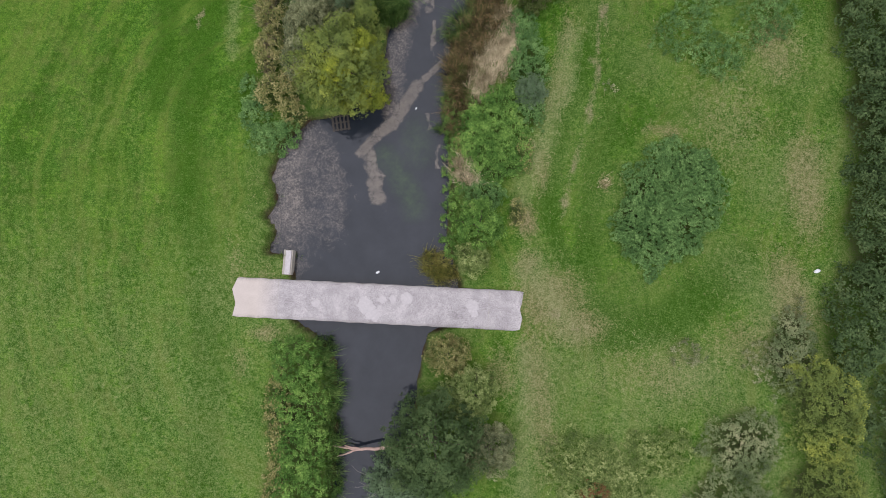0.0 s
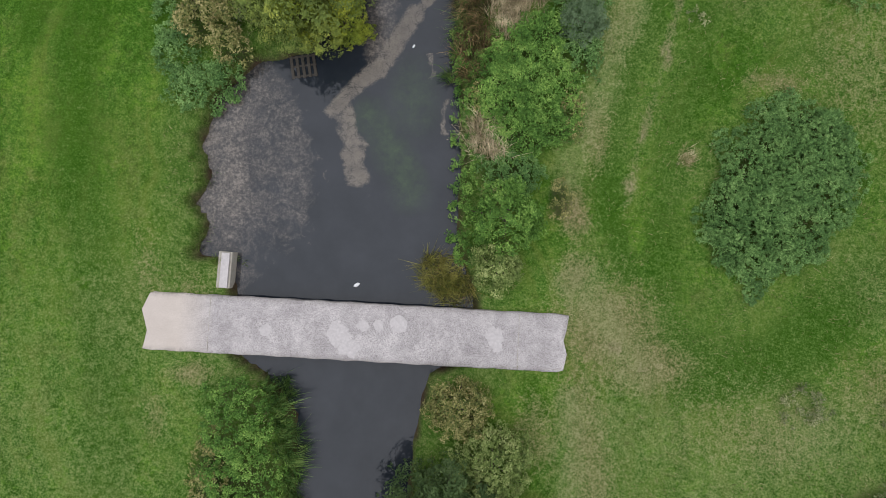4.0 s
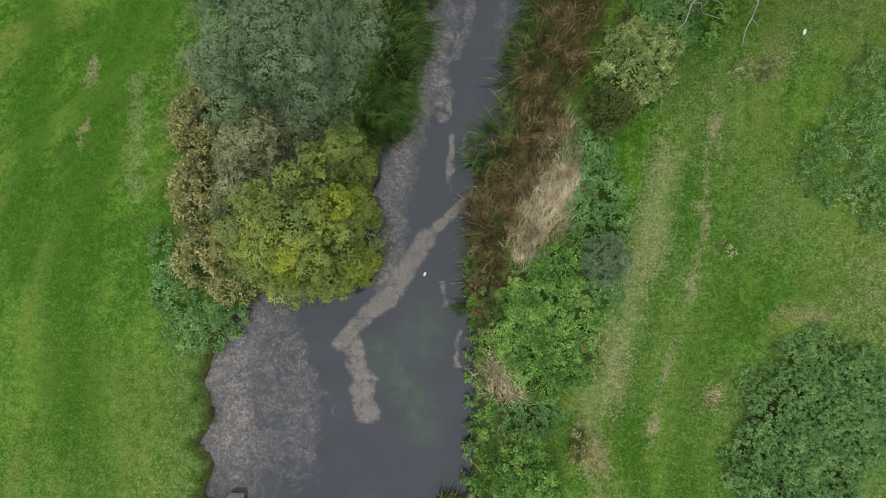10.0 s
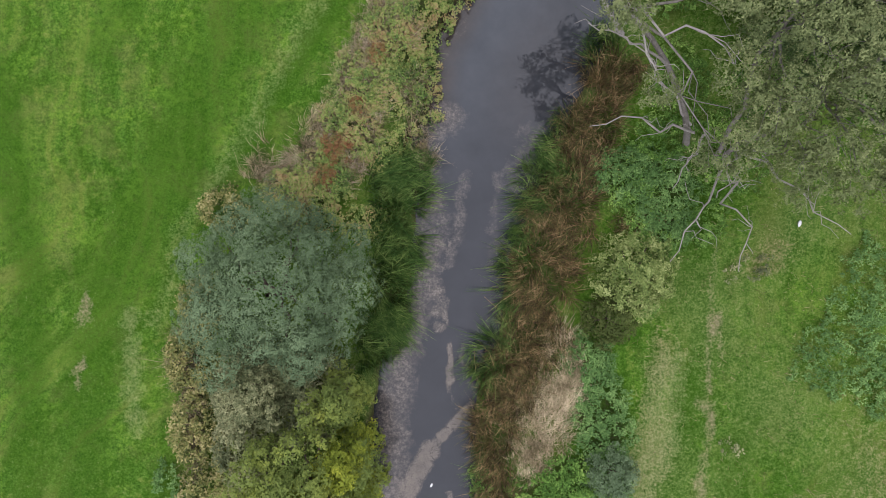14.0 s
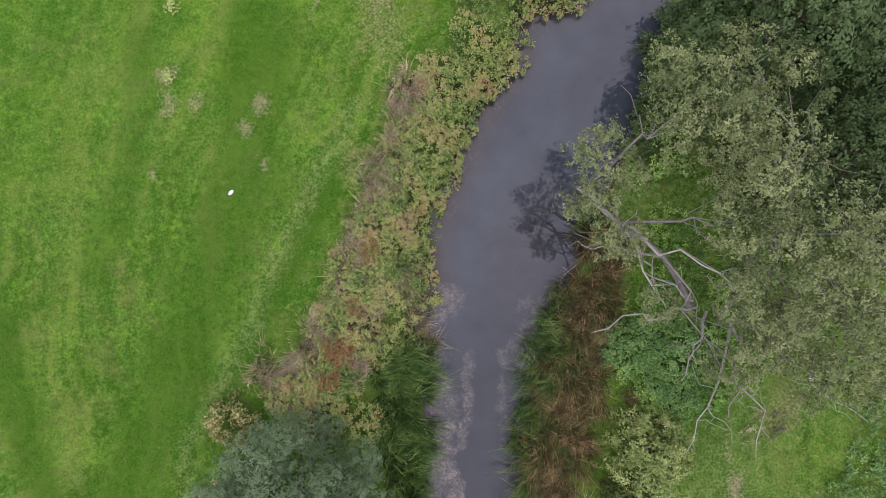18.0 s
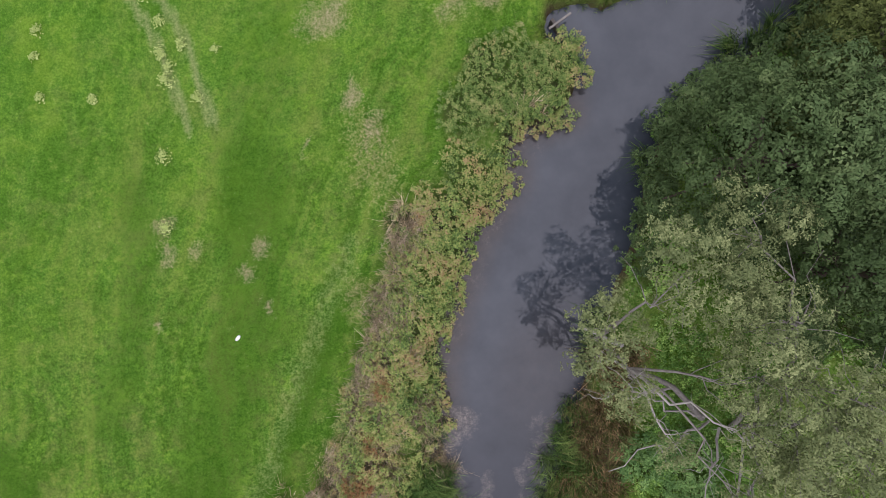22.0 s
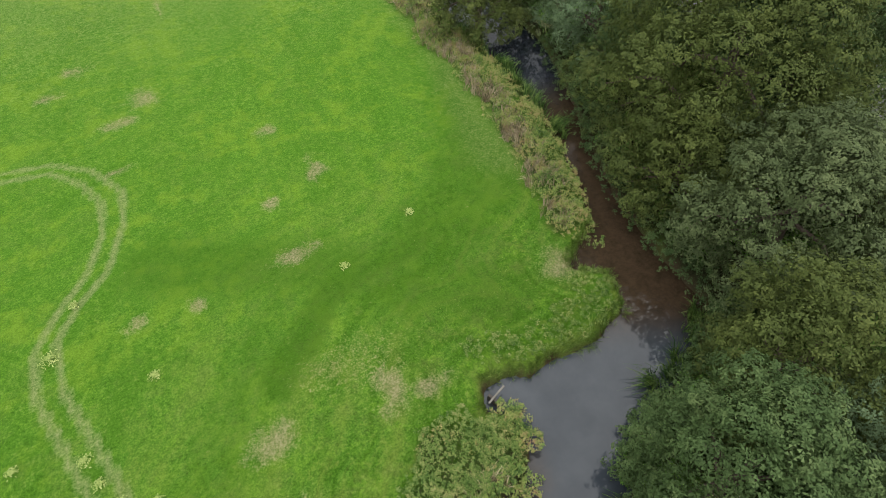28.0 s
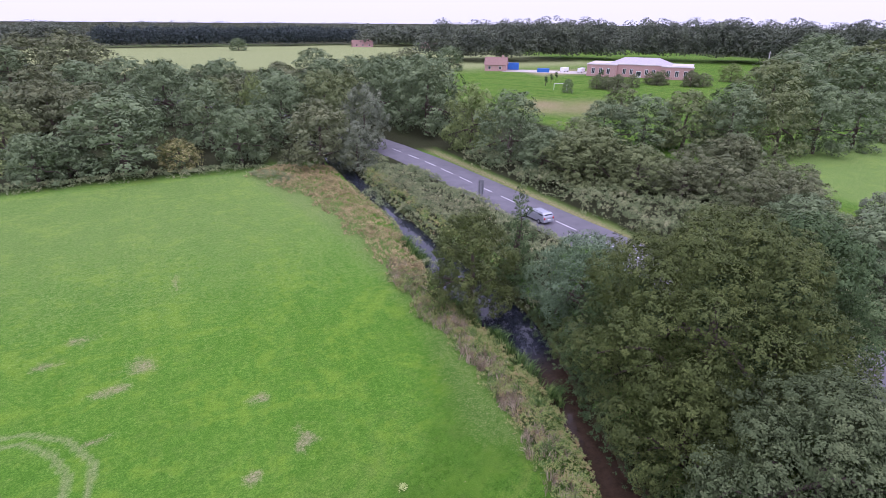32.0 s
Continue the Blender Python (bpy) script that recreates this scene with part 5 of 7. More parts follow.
bed("hedge", [(33.4, 20, 2.4, 4.5, 0), (33.6, 12.5, 2.2, 5.0, 0), (33.2, 5.0, 2.3, 4.5, 0), (31.6, -1.0, 2.3, 4.0, -15), (36.5, 8, 3.5, 14.0, 0), (34.5, 27, 3, 5, 0), (36, -8, 4, 8, 0)], 2.4, 0.24, 80, L_ALDER, "dark green overgrown field hedge", 46, "hedge")
bed("yellow_hedge", [(29.2, -7.0, 2.4, 3.4, -10), (29.0, -12.5, 2.6, 3.2, 0), (28.0, -4.4, 1.6, 1.4, 0)], 2.0, 0.16, 160, L_MAPLE, "yellow-green hedge shrubs", 47, "hedge")
def bank_blobs(line, y0, y1, r, out, step=0.9):
    """Blobs strung along a bank between two latitudes, set out metres landwards."""
    w = np.array(line, float)
    got = []
    for (ax, ay), (bx, by) in zip(w[:-1], w[1:]):
        n = max(1, int(math.hypot(bx - ax, by - ay) / step))
        for i in range(n):
            x, y = ax + (bx - ax) * i / n, ay + (by - ay) * i / n
            if y0 <= y <= y1:
                ln = math.hypot(bx - ax, by - ay)
                got.append((x - (by - ay) / ln * out, y + (bx - ax) / ln * out, r, r, 0))
    return got


bed("bank_edge", bank_blobs(BANK_WEST, 28.5, 46.0, 0.75, 0.15), 0.75, 0.13, 150, L_BANK, "mixed weeds overhanging the west water edge", 62)
bed("bank_edge", bank_blobs(BANK_EAST, 2.5, 14.0, 0.6, -0.25), 0.7, 0.13, 150, L_BRAMBLE, "green weeds overhanging the pond edge", 63)
bed("bank_edge", bank_blobs(BANK_EAST, 36.0, 46.5, 0.8, -0.3), 1.2, 0.16, 120, L_ALDER, "dark weeds overhanging the river bend", 64)
bed("bank_edge", bank_blobs(BANK_WEST, 53.0, 120.0, 0.7, 0.5, 1.3), 0.7, 0.12, 130, L_BANK,
    "mixed weeds along the upper west edge", 65)
bed("bank_edge", bank_blobs(BANK_EAST, 46.5, 72.0, 1.0, -0.2, 1.2), 1.5, 0.14, 110, L_ALDER, "dark alder shoots hanging over the shallows", 67)
bed("bank_edge", bank_blobs(BANK_EAST, 72.0, 125.0, 0.9, -0.35, 1.3), 1.1, 0.14, 120, L_VERGE,
    "green weeds along the upper east edge", 66)
reeds("bank_tufts", bank_blobs(BANK_WEST, 3.7, 13.0, 0.3, 0.3, 0.6), 0.32, 190, 0.026, L_GRASS, "short grass hanging over the pond edge", 76, (0.25, 0.0), 0.6, "grass")
reeds("bank_tufts", bank_blobs(BANK_WEST, 46.3, 54.0, 0.35, 0.3, 0.6), 0.36, 220, 0.03, L_GRASS, "tufted grass hanging over the river bend", 77, (0.1, -0.2), 0.6, "grass")
bed("point_grass", [(16.5, 48.4, 2.2, 0.9, 0), (19.6, 48.6, 2.0, 1.2, 0), (21.0, 50.0, 1.4, 1.2, 0), (14.0, 49.2, 1.4, 0.8, 0), (23.4, 52.8, 0.8, 0.7, 0)], 0.3, 0.09, 150, L_POINT, "lush yellow-green grass on the grassy point", 78, uneven=0.8)
# north of the grassy point
bed("bank_brambles", [(22.6, 54.6, 1.6, 1.2, 40), (23.6, 57.2, 1.7, 1.8, -15), (24.6, 60.4, 1.8, 2.4, -10), (25.2, 64.5, 1.9, 2.9, -5), (25.8, 70.0, 1.9, 3.2, 0), (25.4, 76.0, 2.0, 3.8, 5), (26.0, 83, 2.2, 4.0, -5)], 0.8, 0.12, 170, L_BANK,
    "overgrown brambles along the upper river", 50)
reeds("dead_grass", [(22.4, 55.2, 1.2, 1.0, 40), (23.4, 58.4, 1.3, 1.6, 0), (24.2, 62.5, 1.2, 2.4, 0), (25.0, 68.0, 1.3, 3.0, 0), (25.2, 75.0, 1.5, 4.0, 0), (26.0, 84.0, 1.8, 4.5, -8)], 0.9, 60, 0.03, L_DEAD, "pale dead grass along the upper bank", 57, (0, 0), 0.55, "grass")
bed("bank_tan", [(26.8, 86, 1.9, 4.0, -8), (27.4, 93, 2.6, 5.0, -12), (28.0, 102, 3.2, 6.5, -8), (27.6, 112, 3.8, 6.5, 5), (26.0, 122, 5.0, 6.0, 15), (24, 131, 5, 4, 0), (29.8, 118, 1.8, 6, 0), (29.6, 128, 3.0, 5, 0)], 1.3, 0.15, 110, L_GOLD,
    "golden tan dried weeds along the upper bank", 51)
reeds("upper_reeds", [(27.4, 62.4, 0.5, 1.0, 0), (27.6, 66.5, 0.5, 2.2, 0), (28.0, 70.5, 0.5, 2.0, 0), (27.6, 75.5, 0.6, 2.5, 0), (29.4, 90, 0.8, 3, 0)], 1.3, 110, 0.06, L_SEDGE, "green sedge at the upper river edge", 52, (0.3, 0))
reeds("east_sedge", [(21.6, 44.0, 2.0, 0.5, 15), (24.6, 45.6, 1.2, 0.5, 35), (15.4, 39.7, 0.6, 0.6, 0), (11.6, 33.2, 0.6, 1.2, -30)], 1.2, 100, 0.05, L_SEDGE, "green sedge under the alders", 53, (-0.3, 0.2))
bed("east_bank_scrub", [(27.8, 49.5, 1.3, 2.6, 0), (28.2, 54.5, 1.3, 2.6, -5), (29.8, 60, 1.4, 2.8, -18), (31.8, 65, 1.4, 2.8, -25), (33.8, 70, 1.4, 2.8, -20), (34.8, 76, 1.3, 3.5, 0), (19.2, 42.2, 1.6, 1.2, 20), (22.6, 43.0, 1.8, 1.0, 15), (25.8, 44.6, 1.4, 1.2, 30), (16.8, 41.0, 1.0, 1.3, -40), (15.0, 37.6, 0.9, 1.6, -30)],
    2.0, 0.15, 140, L_ALDER,
    "dark alder scrub hanging over the east bank", 60)
bed("overhang_scrub", [(33.4, 81, 1.3, 2.2, 0), (33.8, 90, 1.3, 2.6, 0), (34.2, 103, 1.3, 2.2, 0), (33.4, 113, 1.6, 3, 0), (29.6, 86, 0.9, 1.8, 0), (31.0, 92.5, 0.7, 1.5, 0), (32.4, 108, 0.9, 2.0, 0)], 1.5, 0.15, 110, L_VERGE, "grey-green scrub leaning over the upper river", 68)
bed("west_reach_scrub", [(35.2, 85, 1.2, 6, 0), (35.6, 96, 1.4, 6, 0), (36.2, 107, 1.4, 6, 0), (37, 119, 1.6, 7, 0)], 1.4, 0.26, 60, L_BANK, "tangled weeds along the upper east bank", 61)
bed("shade_growth", [(28.4, 51, 1.2, 3.5, 0), (30, 58, 1.6, 3.5, -20), (33, 65.5, 1.6, 3.5, -25), (35, 73, 1.4, 5, 0), (35.4, 85, 1.6, 8, 0), (22.5, 42.6, 3.5, 1.2, 10), (17.6, 40.6, 1.4, 2.2, -40), (15, 36, 1.2, 2.5, -30), (24, 31, 3.4, 3, 0), (29, 32, 3.6, 4, 0), (30, 40, 4, 4, 0), (35, 48, 5, 8, 0), (40, 62, 5, 8, 0)], 0.9, 0.2, 60, L_BRAMBLE,
    "shaded undergrowth beneath the river trees", 59)
bed("roadside_brambles", [(40, 80, 3.6, 6, 0), (40.5, 92, 4.2, 8, 0), (40.5, 106, 4.4, 8, 0), (40, 120, 4.2, 8, 5), (39, 134, 4.2, 8, 10), (36.6, 99, 1.6, 9, 0), (38, 115, 2, 8, 0), (44, 86, 2, 8, 0), (44, 100, 2, 9, 0), (43.6, 116, 2, 9, 0)],
    2.0, 0.18, 72, L_VERGE,
    "tangled grey-green brambles between river and road", 54)
bed("roadside_scrub", [(37.6, 86, 2.6, 5, 0), (38.4, 101, 2.6, 6, 0), (37.6, 112, 2.4, 6, 0), (42, 97, 2.4, 4, 0), (41.4, 78, 2.2, 3, 0)], 2.3, 0.18, 66, L_HAW,
    "brown-green scrub between river and road", 55)
bed("field_edge_weeds", [(14, 136.5, 9, 2.2, -5), (0, 138, 9, 2.2, 0), (-14, 138, 9, 2.4, 0), (-30, 138, 12, 2.6, 0), (22, 128, 2.4, 6, 25)], 1.2, 0.2, 60, L_VERGE,
    "pale weeds along the far field edge", 56)
bed("rough_common", [(-30, 152, 16, 9, 0), (-48, 165, 18, 12, 0), (-22, 170, 10, 10, 0), (-60, 145, 16, 9, 0)], 2.2, 0.5, 14, L_SCRUB, "rough green scrub beyond the field", 57)
bed("verge_brambles", [(59.5, 78, 3.4, 8, 0), (59.5, 92, 3.6, 8, 0), (59.2, 60, 3.4, 10, 0), (59.6, 106, 3.6, 8, 0), (60, 122, 4, 8, 0), (66, 84, 5, 9, 0), (68, 70, 6, 9, 0), (74, 82, 5, 7, 0), (64, 96, 4, 6, 0), (80, 72, 5, 5, 0), (84, 80, 5, 6, 0)], 2.4, 0.2, 60, L_VERGE,
    "overgrown bramble bank along the road verge", 58)

build_ground()


# meadow weeds and rough grass
def weed_rosette(name, x, y, r, seed):
    rng = np.random.default_rng(seed)
    k = int(260 * r)
    a, d = rng.uniform(0, 2 * np.pi, k), r * rng.uniform(0.05, 1, k) * (0.75 + 0.25 * np.sin(5 * rng.uniform(0, 6.28, k)))
    p = np.stack([d * np.cos(a), d * np.sin(a), 0.05 + 0.2 * (1 - d / r)], 1)
    v, f = leaves(rng, p, np.stack([0.4 * np.cos(a), 0.4 * np.sin(a), np.ones(k)], 1) + rng.normal(size=(k, 3)) * 0.25, 0.12, 0.055)
    ob = empty(name, x, y, ground_z(x, y))
    tagged(obj("foliage", np_mesh("foliage", v, f), L_WEED, ob), kind="stuff")
    obj("stem", np_mesh("stem", *tube([(0, 0, -0.03), (0.01, 0, 0.15), (0.0, 0.02, 0.3)], [0.015, 0.012, 0.006], 5)), L_WEED, ob)
    return tagged(ob, "pale green thistle clump in mown grass", "weed", "meadow weeds")


for k, (x, y, r) in enumerate(((-4.6, 52.3, 0.45), (-4.1, 51.0, 0.4), (-4.4, 49.6, 0.45), (-4.45, 48.4, 0.5), (-4.2, 48.9, 0.35), (-3.4, 49.8, 0.35), (-3.3, 47.3, 0.4), (-5.4, 45.2, 0.45), (-6.0, 42.1, 0.4), (-9.4, 51.9, 0.35),
                              (-9.8, 50.8, 0.3), (-7.8, 48.4, 0.3), (-2.0, 49.2, 0.3), (-10.0, 49.0, 0.3), (-5.7, 58.5, 0.6), (-4.4, 61.4, 0.4), (-1.2, 55.2, 0.4), (-7.4, 53.2, 0.35), (9.4, 57.3, 0.35), (14.4, 59.4, 0.4))):
    weed_rosette("thistle", x, y, r, 300 + k)


def grass_field(name, n, area, height, material, label, seed, keep):
    rng = np.random.default_rng(seed)
    x, y = rng.uniform(area[0], area[2], n), rng.uniform(area[1], area[3], n)
    d = from_bank(x, y)
    ok = (d > 0.15) & keep(x, y)
    ok &= ~((abs(y - 0.15) < 1.5) & (abs(x) < 9.8))
    x, y, d = x[ok], y[ok], d[ok]
    k = len(x)
    v, f = blades(rng, np.stack([x, y, land(x, y, d) - 0.01], 1), rng.normal(size=(k, 2)) * 0.5, height, 0.022)
    return tagged(obj(name, np_mesh(name, v, f), material), label, "grass", kind="stuff")


def rough_side(x, y):
    return (x > np.interp(y, [-20, 0, 10, 22, 32, 44], [7, 9.4, 9.5, 12.5, 13.5, 16])) | (from_bank(x, y) < 2.2)


grass_field("rough_grass", 34000, (-9, -14, 31, 47), 0.26, L_GRASS_D, "rough unmown grass with dry seed heads", 71, lambda x, y: rough_side(x, y) & (wave(x, y, 1.6, 7) > -0.25))
grass_field("green_grass", 30000, (-9, -14, 31, 47), 0.22, L_GRASS, "rough green grass beside the river", 72, lambda x, y: rough_side(x, y) & (wave(x, y, 1.6, 7) < 0.2))
grass_field("bank_grass", 9000, (5, 40, 27, 60), 0.16, L_GRASS, "short green grass on the point", 73, lambda x, y: (from_bank(x, y) < 5) & (x < 25))


# ---- trees and shrubs by the river ----
tree("maple_tree", -2.3, 15.6, 5.4, 3.2, L_MAPLE, "rounded field maple turning yellow beside the pond", 101, leaf=0.111)
tree("maple_shoot", -0.7, 18.8, 4.0, 1.35, L_MAPLE, "small olive-green maple by the river", 102, leaf=0.104, n_lobes=9)
tree("maple_shoot", -0.6, 16.4, 4.9, 1.3, L_YELLOW, "yellow outer shoots of the pond maple", 109, leaf=0.104, n_lobes=9)
tree("maple_shoot", -0.4, 14.3, 4.2, 1.2, L_YELLOW, "bright yellow side shoots of the pond maple", 117, leaf=0.104, n_lobes=9)
tree("maple_shoot", -2.4, 14.6, 5.4, 1.35, L_YELLOW, "yellow lower shoots of the pond maple over the water", 116, leaf=0.104, n_lobes=9)
tree("willow_bush", -3.0, 23.2, 5.4, 4.2, L_WILLOW, "dense rounded grey-green willow beside the meadow", 103, leaf=0.089, wide=0.4)
tree("hawthorn", -4.2, 19.4, 3.6, 1.9, L_HAW, "dull brown-green hawthorn between willow and maple", 104, leaf=0.096)
tree("elder_bush", 11.8, 22.9, 2.6, 1.9, L_SCRUB, "elder bush with pale yellow-green leaves", 105, "shrub", leaf=0.111)
tree("elder_bush", 10.7, 21.0, 2.0, 1.2, L_OLIVE, "smaller olive elder bush beside the reeds", 106, "shrub", leaf=0.104)
tree("grey_sallow", 10.4, 14.4, 1.8, 1.2, L_WILLOW, "low grey-green sallow bush", 107, "shrub", leaf=0.089)
tree("bank_bush", 6.8, 5.3, 2.7, 1.8, L_BRAMBLE, "leafy green bush on the pond bank", 108, "shrub", leaf=0.111)
tree("bank_bush", 6.4, 3.1, 2.1, 1.2, L_SCRUB, "pale green bush beside the bridge", 110, "shrub", leaf=0.111)
tree("river_sallow", 3.9, -8.6, 5.0, 3.5, L_ALDER, "grey-green sallow leaning over the stream", 111, leaf=0.118)
tree("river_sallow", 1.6, -11.2, 3.6, 2.4, L_WILLOW, "pale sparse sallow over the water", 112, leaf=0.104)
tree("bank_bush", 6.2, -5.6, 1.9, 1.9, L_SCRUB, "low olive bush on the bank", 113, "shrub", leaf=0.104)
tree("bank_bush", 4.7, -3.2, 1.7, 1.5, L_TAN, "pale tan-flowered bush by the bridge", 114, "shrub", leaf=0.104)
tree("bank_bush", 7.3, -9.2, 2.2, 1.9, L_HAW, "brownish bush on the stream bank", 115, "shrub", leaf=0.104)

tree("alder", 35.6, 64.4, 6.8, 4.0, L_ALDER, "rounded dark alder beside the willow", 135, leaf=0.163)
tree("alder", 29.5, 53.2, 7.0, 4.0, L_OLIVE, "low olive alder overhanging the shallows", 136, leaf=0.148)

tree("roadside_alder", 46.0, 61.0, 8.0, 3.4, L_ALDER, "dark alder screening the road", 137, leaf=0.185)
tree("roadside_alder", 45.6, 67.6, 7.0, 3.4, L_OLIVE, "olive alder screening the road", 138, leaf=0.185)

tree("hedge_shrub", 45.4, 44.4, 5.4, 3.4, L_OLIVE, "low olive shrub beside the road", 142, "shrub", leaf=0.16)
tree("hedge_shrub", 44.6, 56.4, 6.6, 3.6, L_ALDER, "dark green shrub on the road verge", 140, "shrub", leaf=0.178)
tree("hedge_shrub", 43.6, 62.6, 6.4, 3.4, L_OLIVE, "olive-green shrub on the road verge", 141, "shrub", leaf=0.178)

# the leaning poplar with pale limbs
def leaning_poplar():
    rng = np.random.default_rng(120)
    root = tagged(empty("leaning_poplar", 15.8, 28.6, ground_z(15.8, 28.6)), "sparse grey-green poplar with pale leaning trunk over river", "tree")
    stems = []
    for top, thick in (((-4.6, 4.2, 6.0), 0.16), ((3.2, 1.6, 6.6), 0.12), ((0.4, 5.2, 7.2), 0.12)):
        stems.append(crooked(rng, (0.2, -1.2, -0.2), top, 11, 0.03))
        if thick > 0.15:
            way = np.array([(-0.9, -0.4, -0.2), (-1.7, 0.6, 2.0), (-3.0, 2.4, 3.3), (-4.7, 4.0, 4.7), (-5.5, 4.9, 5.4), (-6.2, 5.7, 5.8)])
            stems[-1] = np.stack([np.interp(np.linspace(0, 5, 11), range(6), way[:, i]) for i in range(3)], 1) + rng.normal(size=(11, 3)) * 0.06
        obj("trunk", np_mesh("trunk", *tube(stems[-1], np.linspace(thick, 0.025, 11), 9)), M_LIMB, root, "grey leaning trunk", True)
    ends = [((-5.4, 6.0, 6.4), 1.5), ((-3.0, 7.2, 7.4), 2.1), ((-1.0, 5.2, 8.0), 2.3), ((3.6, 1.8, 7.2), 2.2), ((-5.2, 3.5, 6.0), 1.2), ((0.4, 1.0, 7.4), 2.0), ((3.4, -1.8, 6.4), 1.8),
            ((-0.4, 8.2, 6.8), 1.8), ((-6.0, 4.9, 5.6), 1.1), ((0.2, 2.6, 8.6), 2.1), ((-1.2, 4.4, 7.2), 1.7), ((2.2, 0.2, 7.8), 2.0), ((1.4, -1.8, 6.0), 1.7), ((-0.8, -0.4, 6.4), 1.7), ((5.4, 1.4, 6.6), 1.9),
            ((6.4, -1.0, 6.0), 1.8), ((-1.9, -1.3, 5.2), 1.3), ((-3.9, 0.9, 5.2), 0.9), ((-2.2, 1.2, 6.6), 1.1), ((-1.0, 2.4, 7.4), 1.7), ((-1.9, 3.3, 7.2), 1.3), ((0.4, -2.4, 5.4), 1.2), ((2.4, -2.6, 5.6), 1.4), ((4.6, -2.6, 5.8), 1.5), ((0.3, -1.3, 5.0), 1.5), ((-0.6, 0.6, 5.4), 1.4), ((1.4, 0.2, 5.6), 1.4)]
    lobes = []
    for end, r in ends:
        e = np.array(end)
        stem = min(stems, key=lambda s: float(np.min(np.linalg.norm((s - e) * (1, 1, 0.5), axis=1))))
        near = int(np.argmin(np.linalg.norm((stem - e) * (1, 1, 0.5), axis=1)))
        start = stem[int(np.clip(near - rng.integers(0, 3), 6, 10))]
        limb = crooked(rng, start, e, 7, 0.08)
        bough = obj("limb", np_mesh("limb", *tube(limb, np.linspace(0.06, 0.016, 7), 6)), M_PALE_BARK if r < 1.25 else M_LIMB, root, smooth=True)
        for _ in range(6):
            a = limb[rng.integers(3, 7)]
            tip = e + unit(rng.normal(size=3)) * r * (1, 1, 0.6) * rng.uniform(0.7, 1.05)
            obj("twig", np_mesh("twig", *tube(crooked(rng, a, tip, 5, 0.1), np.linspace(0.018, 0.006, 5), 4)), M_PALE_BARK if r < 1.25 else M_LIMB, bough, smooth=True)
        lobes.append((*end, r * 0.66, r * 0.66, r * 0.45))
        for _ in range(6):
            o = unit(rng.normal(size=3)) * r * (0.7, 0.7, 0.45)
            lobes.append((*(e + o), r * 0.38, r * 0.38, r * 0.27))
    obj("crown", crown_mesh(rng, lobes, 5200, 17, 0.088, 0.19, 0.05, 0.45, 0.6, 0.4, 0.4, 1.3), L_POPLAR, root, "sparse dusty green leaves")
    # dead lower boughs without leaves
    for a, b in (((-1.4, 0.3, 1.6), (-5.2, 3.2, 4.6)), ((-1.2, 0.0, 1.4), (-6.2, 0.1, 3.8)), ((-1.0, -0.2, 1.8), (-3.0, -2.4, 3.2)), ((0.3, -1.0, 1.0), (-3.2, -5.2, 3.0)), ((0.3, -1.0, 1.0), (-0.6, -5.8, 3.0)), ((0.4, -0.8, 1.4), (-2.7, -3.0, 5.9)),
                 ((0.4, -0.8, 1.4), (0.7, -2.0, 6.8)), ((0.4, -0.8, 1.4), (3.0, -4.6, 4.2)), ((-3.0, 2.4, 3.3), (-6.4, 3.4, 5.2))):
        limb = crooked(rng, a, b, 9, 0.05)
        bough = obj("dead_bough", np_mesh("dead_bough", *tube(limb, np.linspace(0.06, 0.014, 9), 6)), M_PALE_BARK, root, "bare pale dead bough", True)
        for _ in range(6):
            q = limb[rng.integers(2, 7)]
            obj("twig", np_mesh("twig", *tube(crooked(rng, q, q + rng.normal(size=3) * (0.6, 0.6, 0.4), 5, 0.14), np.linspace(0.018, 0.006, 5), 4)), M_PALE_BARK, bough, smooth=True)


leaning_poplar()
tree("alder", 18.4, 38.6, 8.6, 4.3, L_ALDER, "dark green alder at the river bend", 121, leaf=0.124)
tree("alder", 20.6, 33.6, 8.8, 4.0, L_ALDER, "dark green alder behind the poplar", 122, leaf=0.124)
tree("silver_willow", 23.6, 36.4, 8.0, 3.4, L_WILLOW, "silvery willow among the alders", 123, leaf=0.111, wide=0.3)
tree("alder", 24.1, 40.8, 9.0, 4.3, L_OLIVE, "olive-green alder with yellowing top", 124, leaf=0.130)
tree("alder", 31.0, 46.9, 9.2, 6.4, L_SAGE, "broad grey-green sallow over the brown shallows", 125, leaf=0.143)
tree("alder", 35.4, 56.8, 14.0, 9.3, L_OLIVE, "tall broad alder on the east bank", 126, n_lobes=50, leaf=0.14)
tree("alder", 42.0, 56.0, 13.0, 6.6, L_ALDER, "tall alder behind the river trees", 127, leaf=0.163)
tree("willow_tree", 35.8, 69.4, 8.2, 5.0, L_WILLOW, "grey-green willow between river and road", 128, leaf=0.163, wide=0.3)
tree("sallow_tree", 28.7, 76.0, 10.4, 4.1, L_OLIVE, "olive sallow leaning on the west bank", 129, low=0.12, leaf=0.178)
tree("young_poplar", 35.4, 78.4, 9.6, 1.7, L_ALDER, "slim dark green young poplar", 130, leaf=0.148,
     lobes=[(0.8 * (1 - z / 10) * math.cos(z * 2.4), 0.8 * (1 - z / 10) * math.sin(z * 2.4), z, 0.4 + 1.9 * (1 - z / 10), 0.4 + 1.9 * (1 - z / 10), 0.8) for z in np.linspace(1.0, 9.0, 18)])
tree("alder", 37.6, 43.8, 9.0, 4.8, L_OLIVE, "olive alder beside the road trees", 131, leaf=0.178)
tree("alder", 45.0, 39.0, 7.5, 4.2, L_ALDER, "dark green alder close beside the road", 132, leaf=0.185)
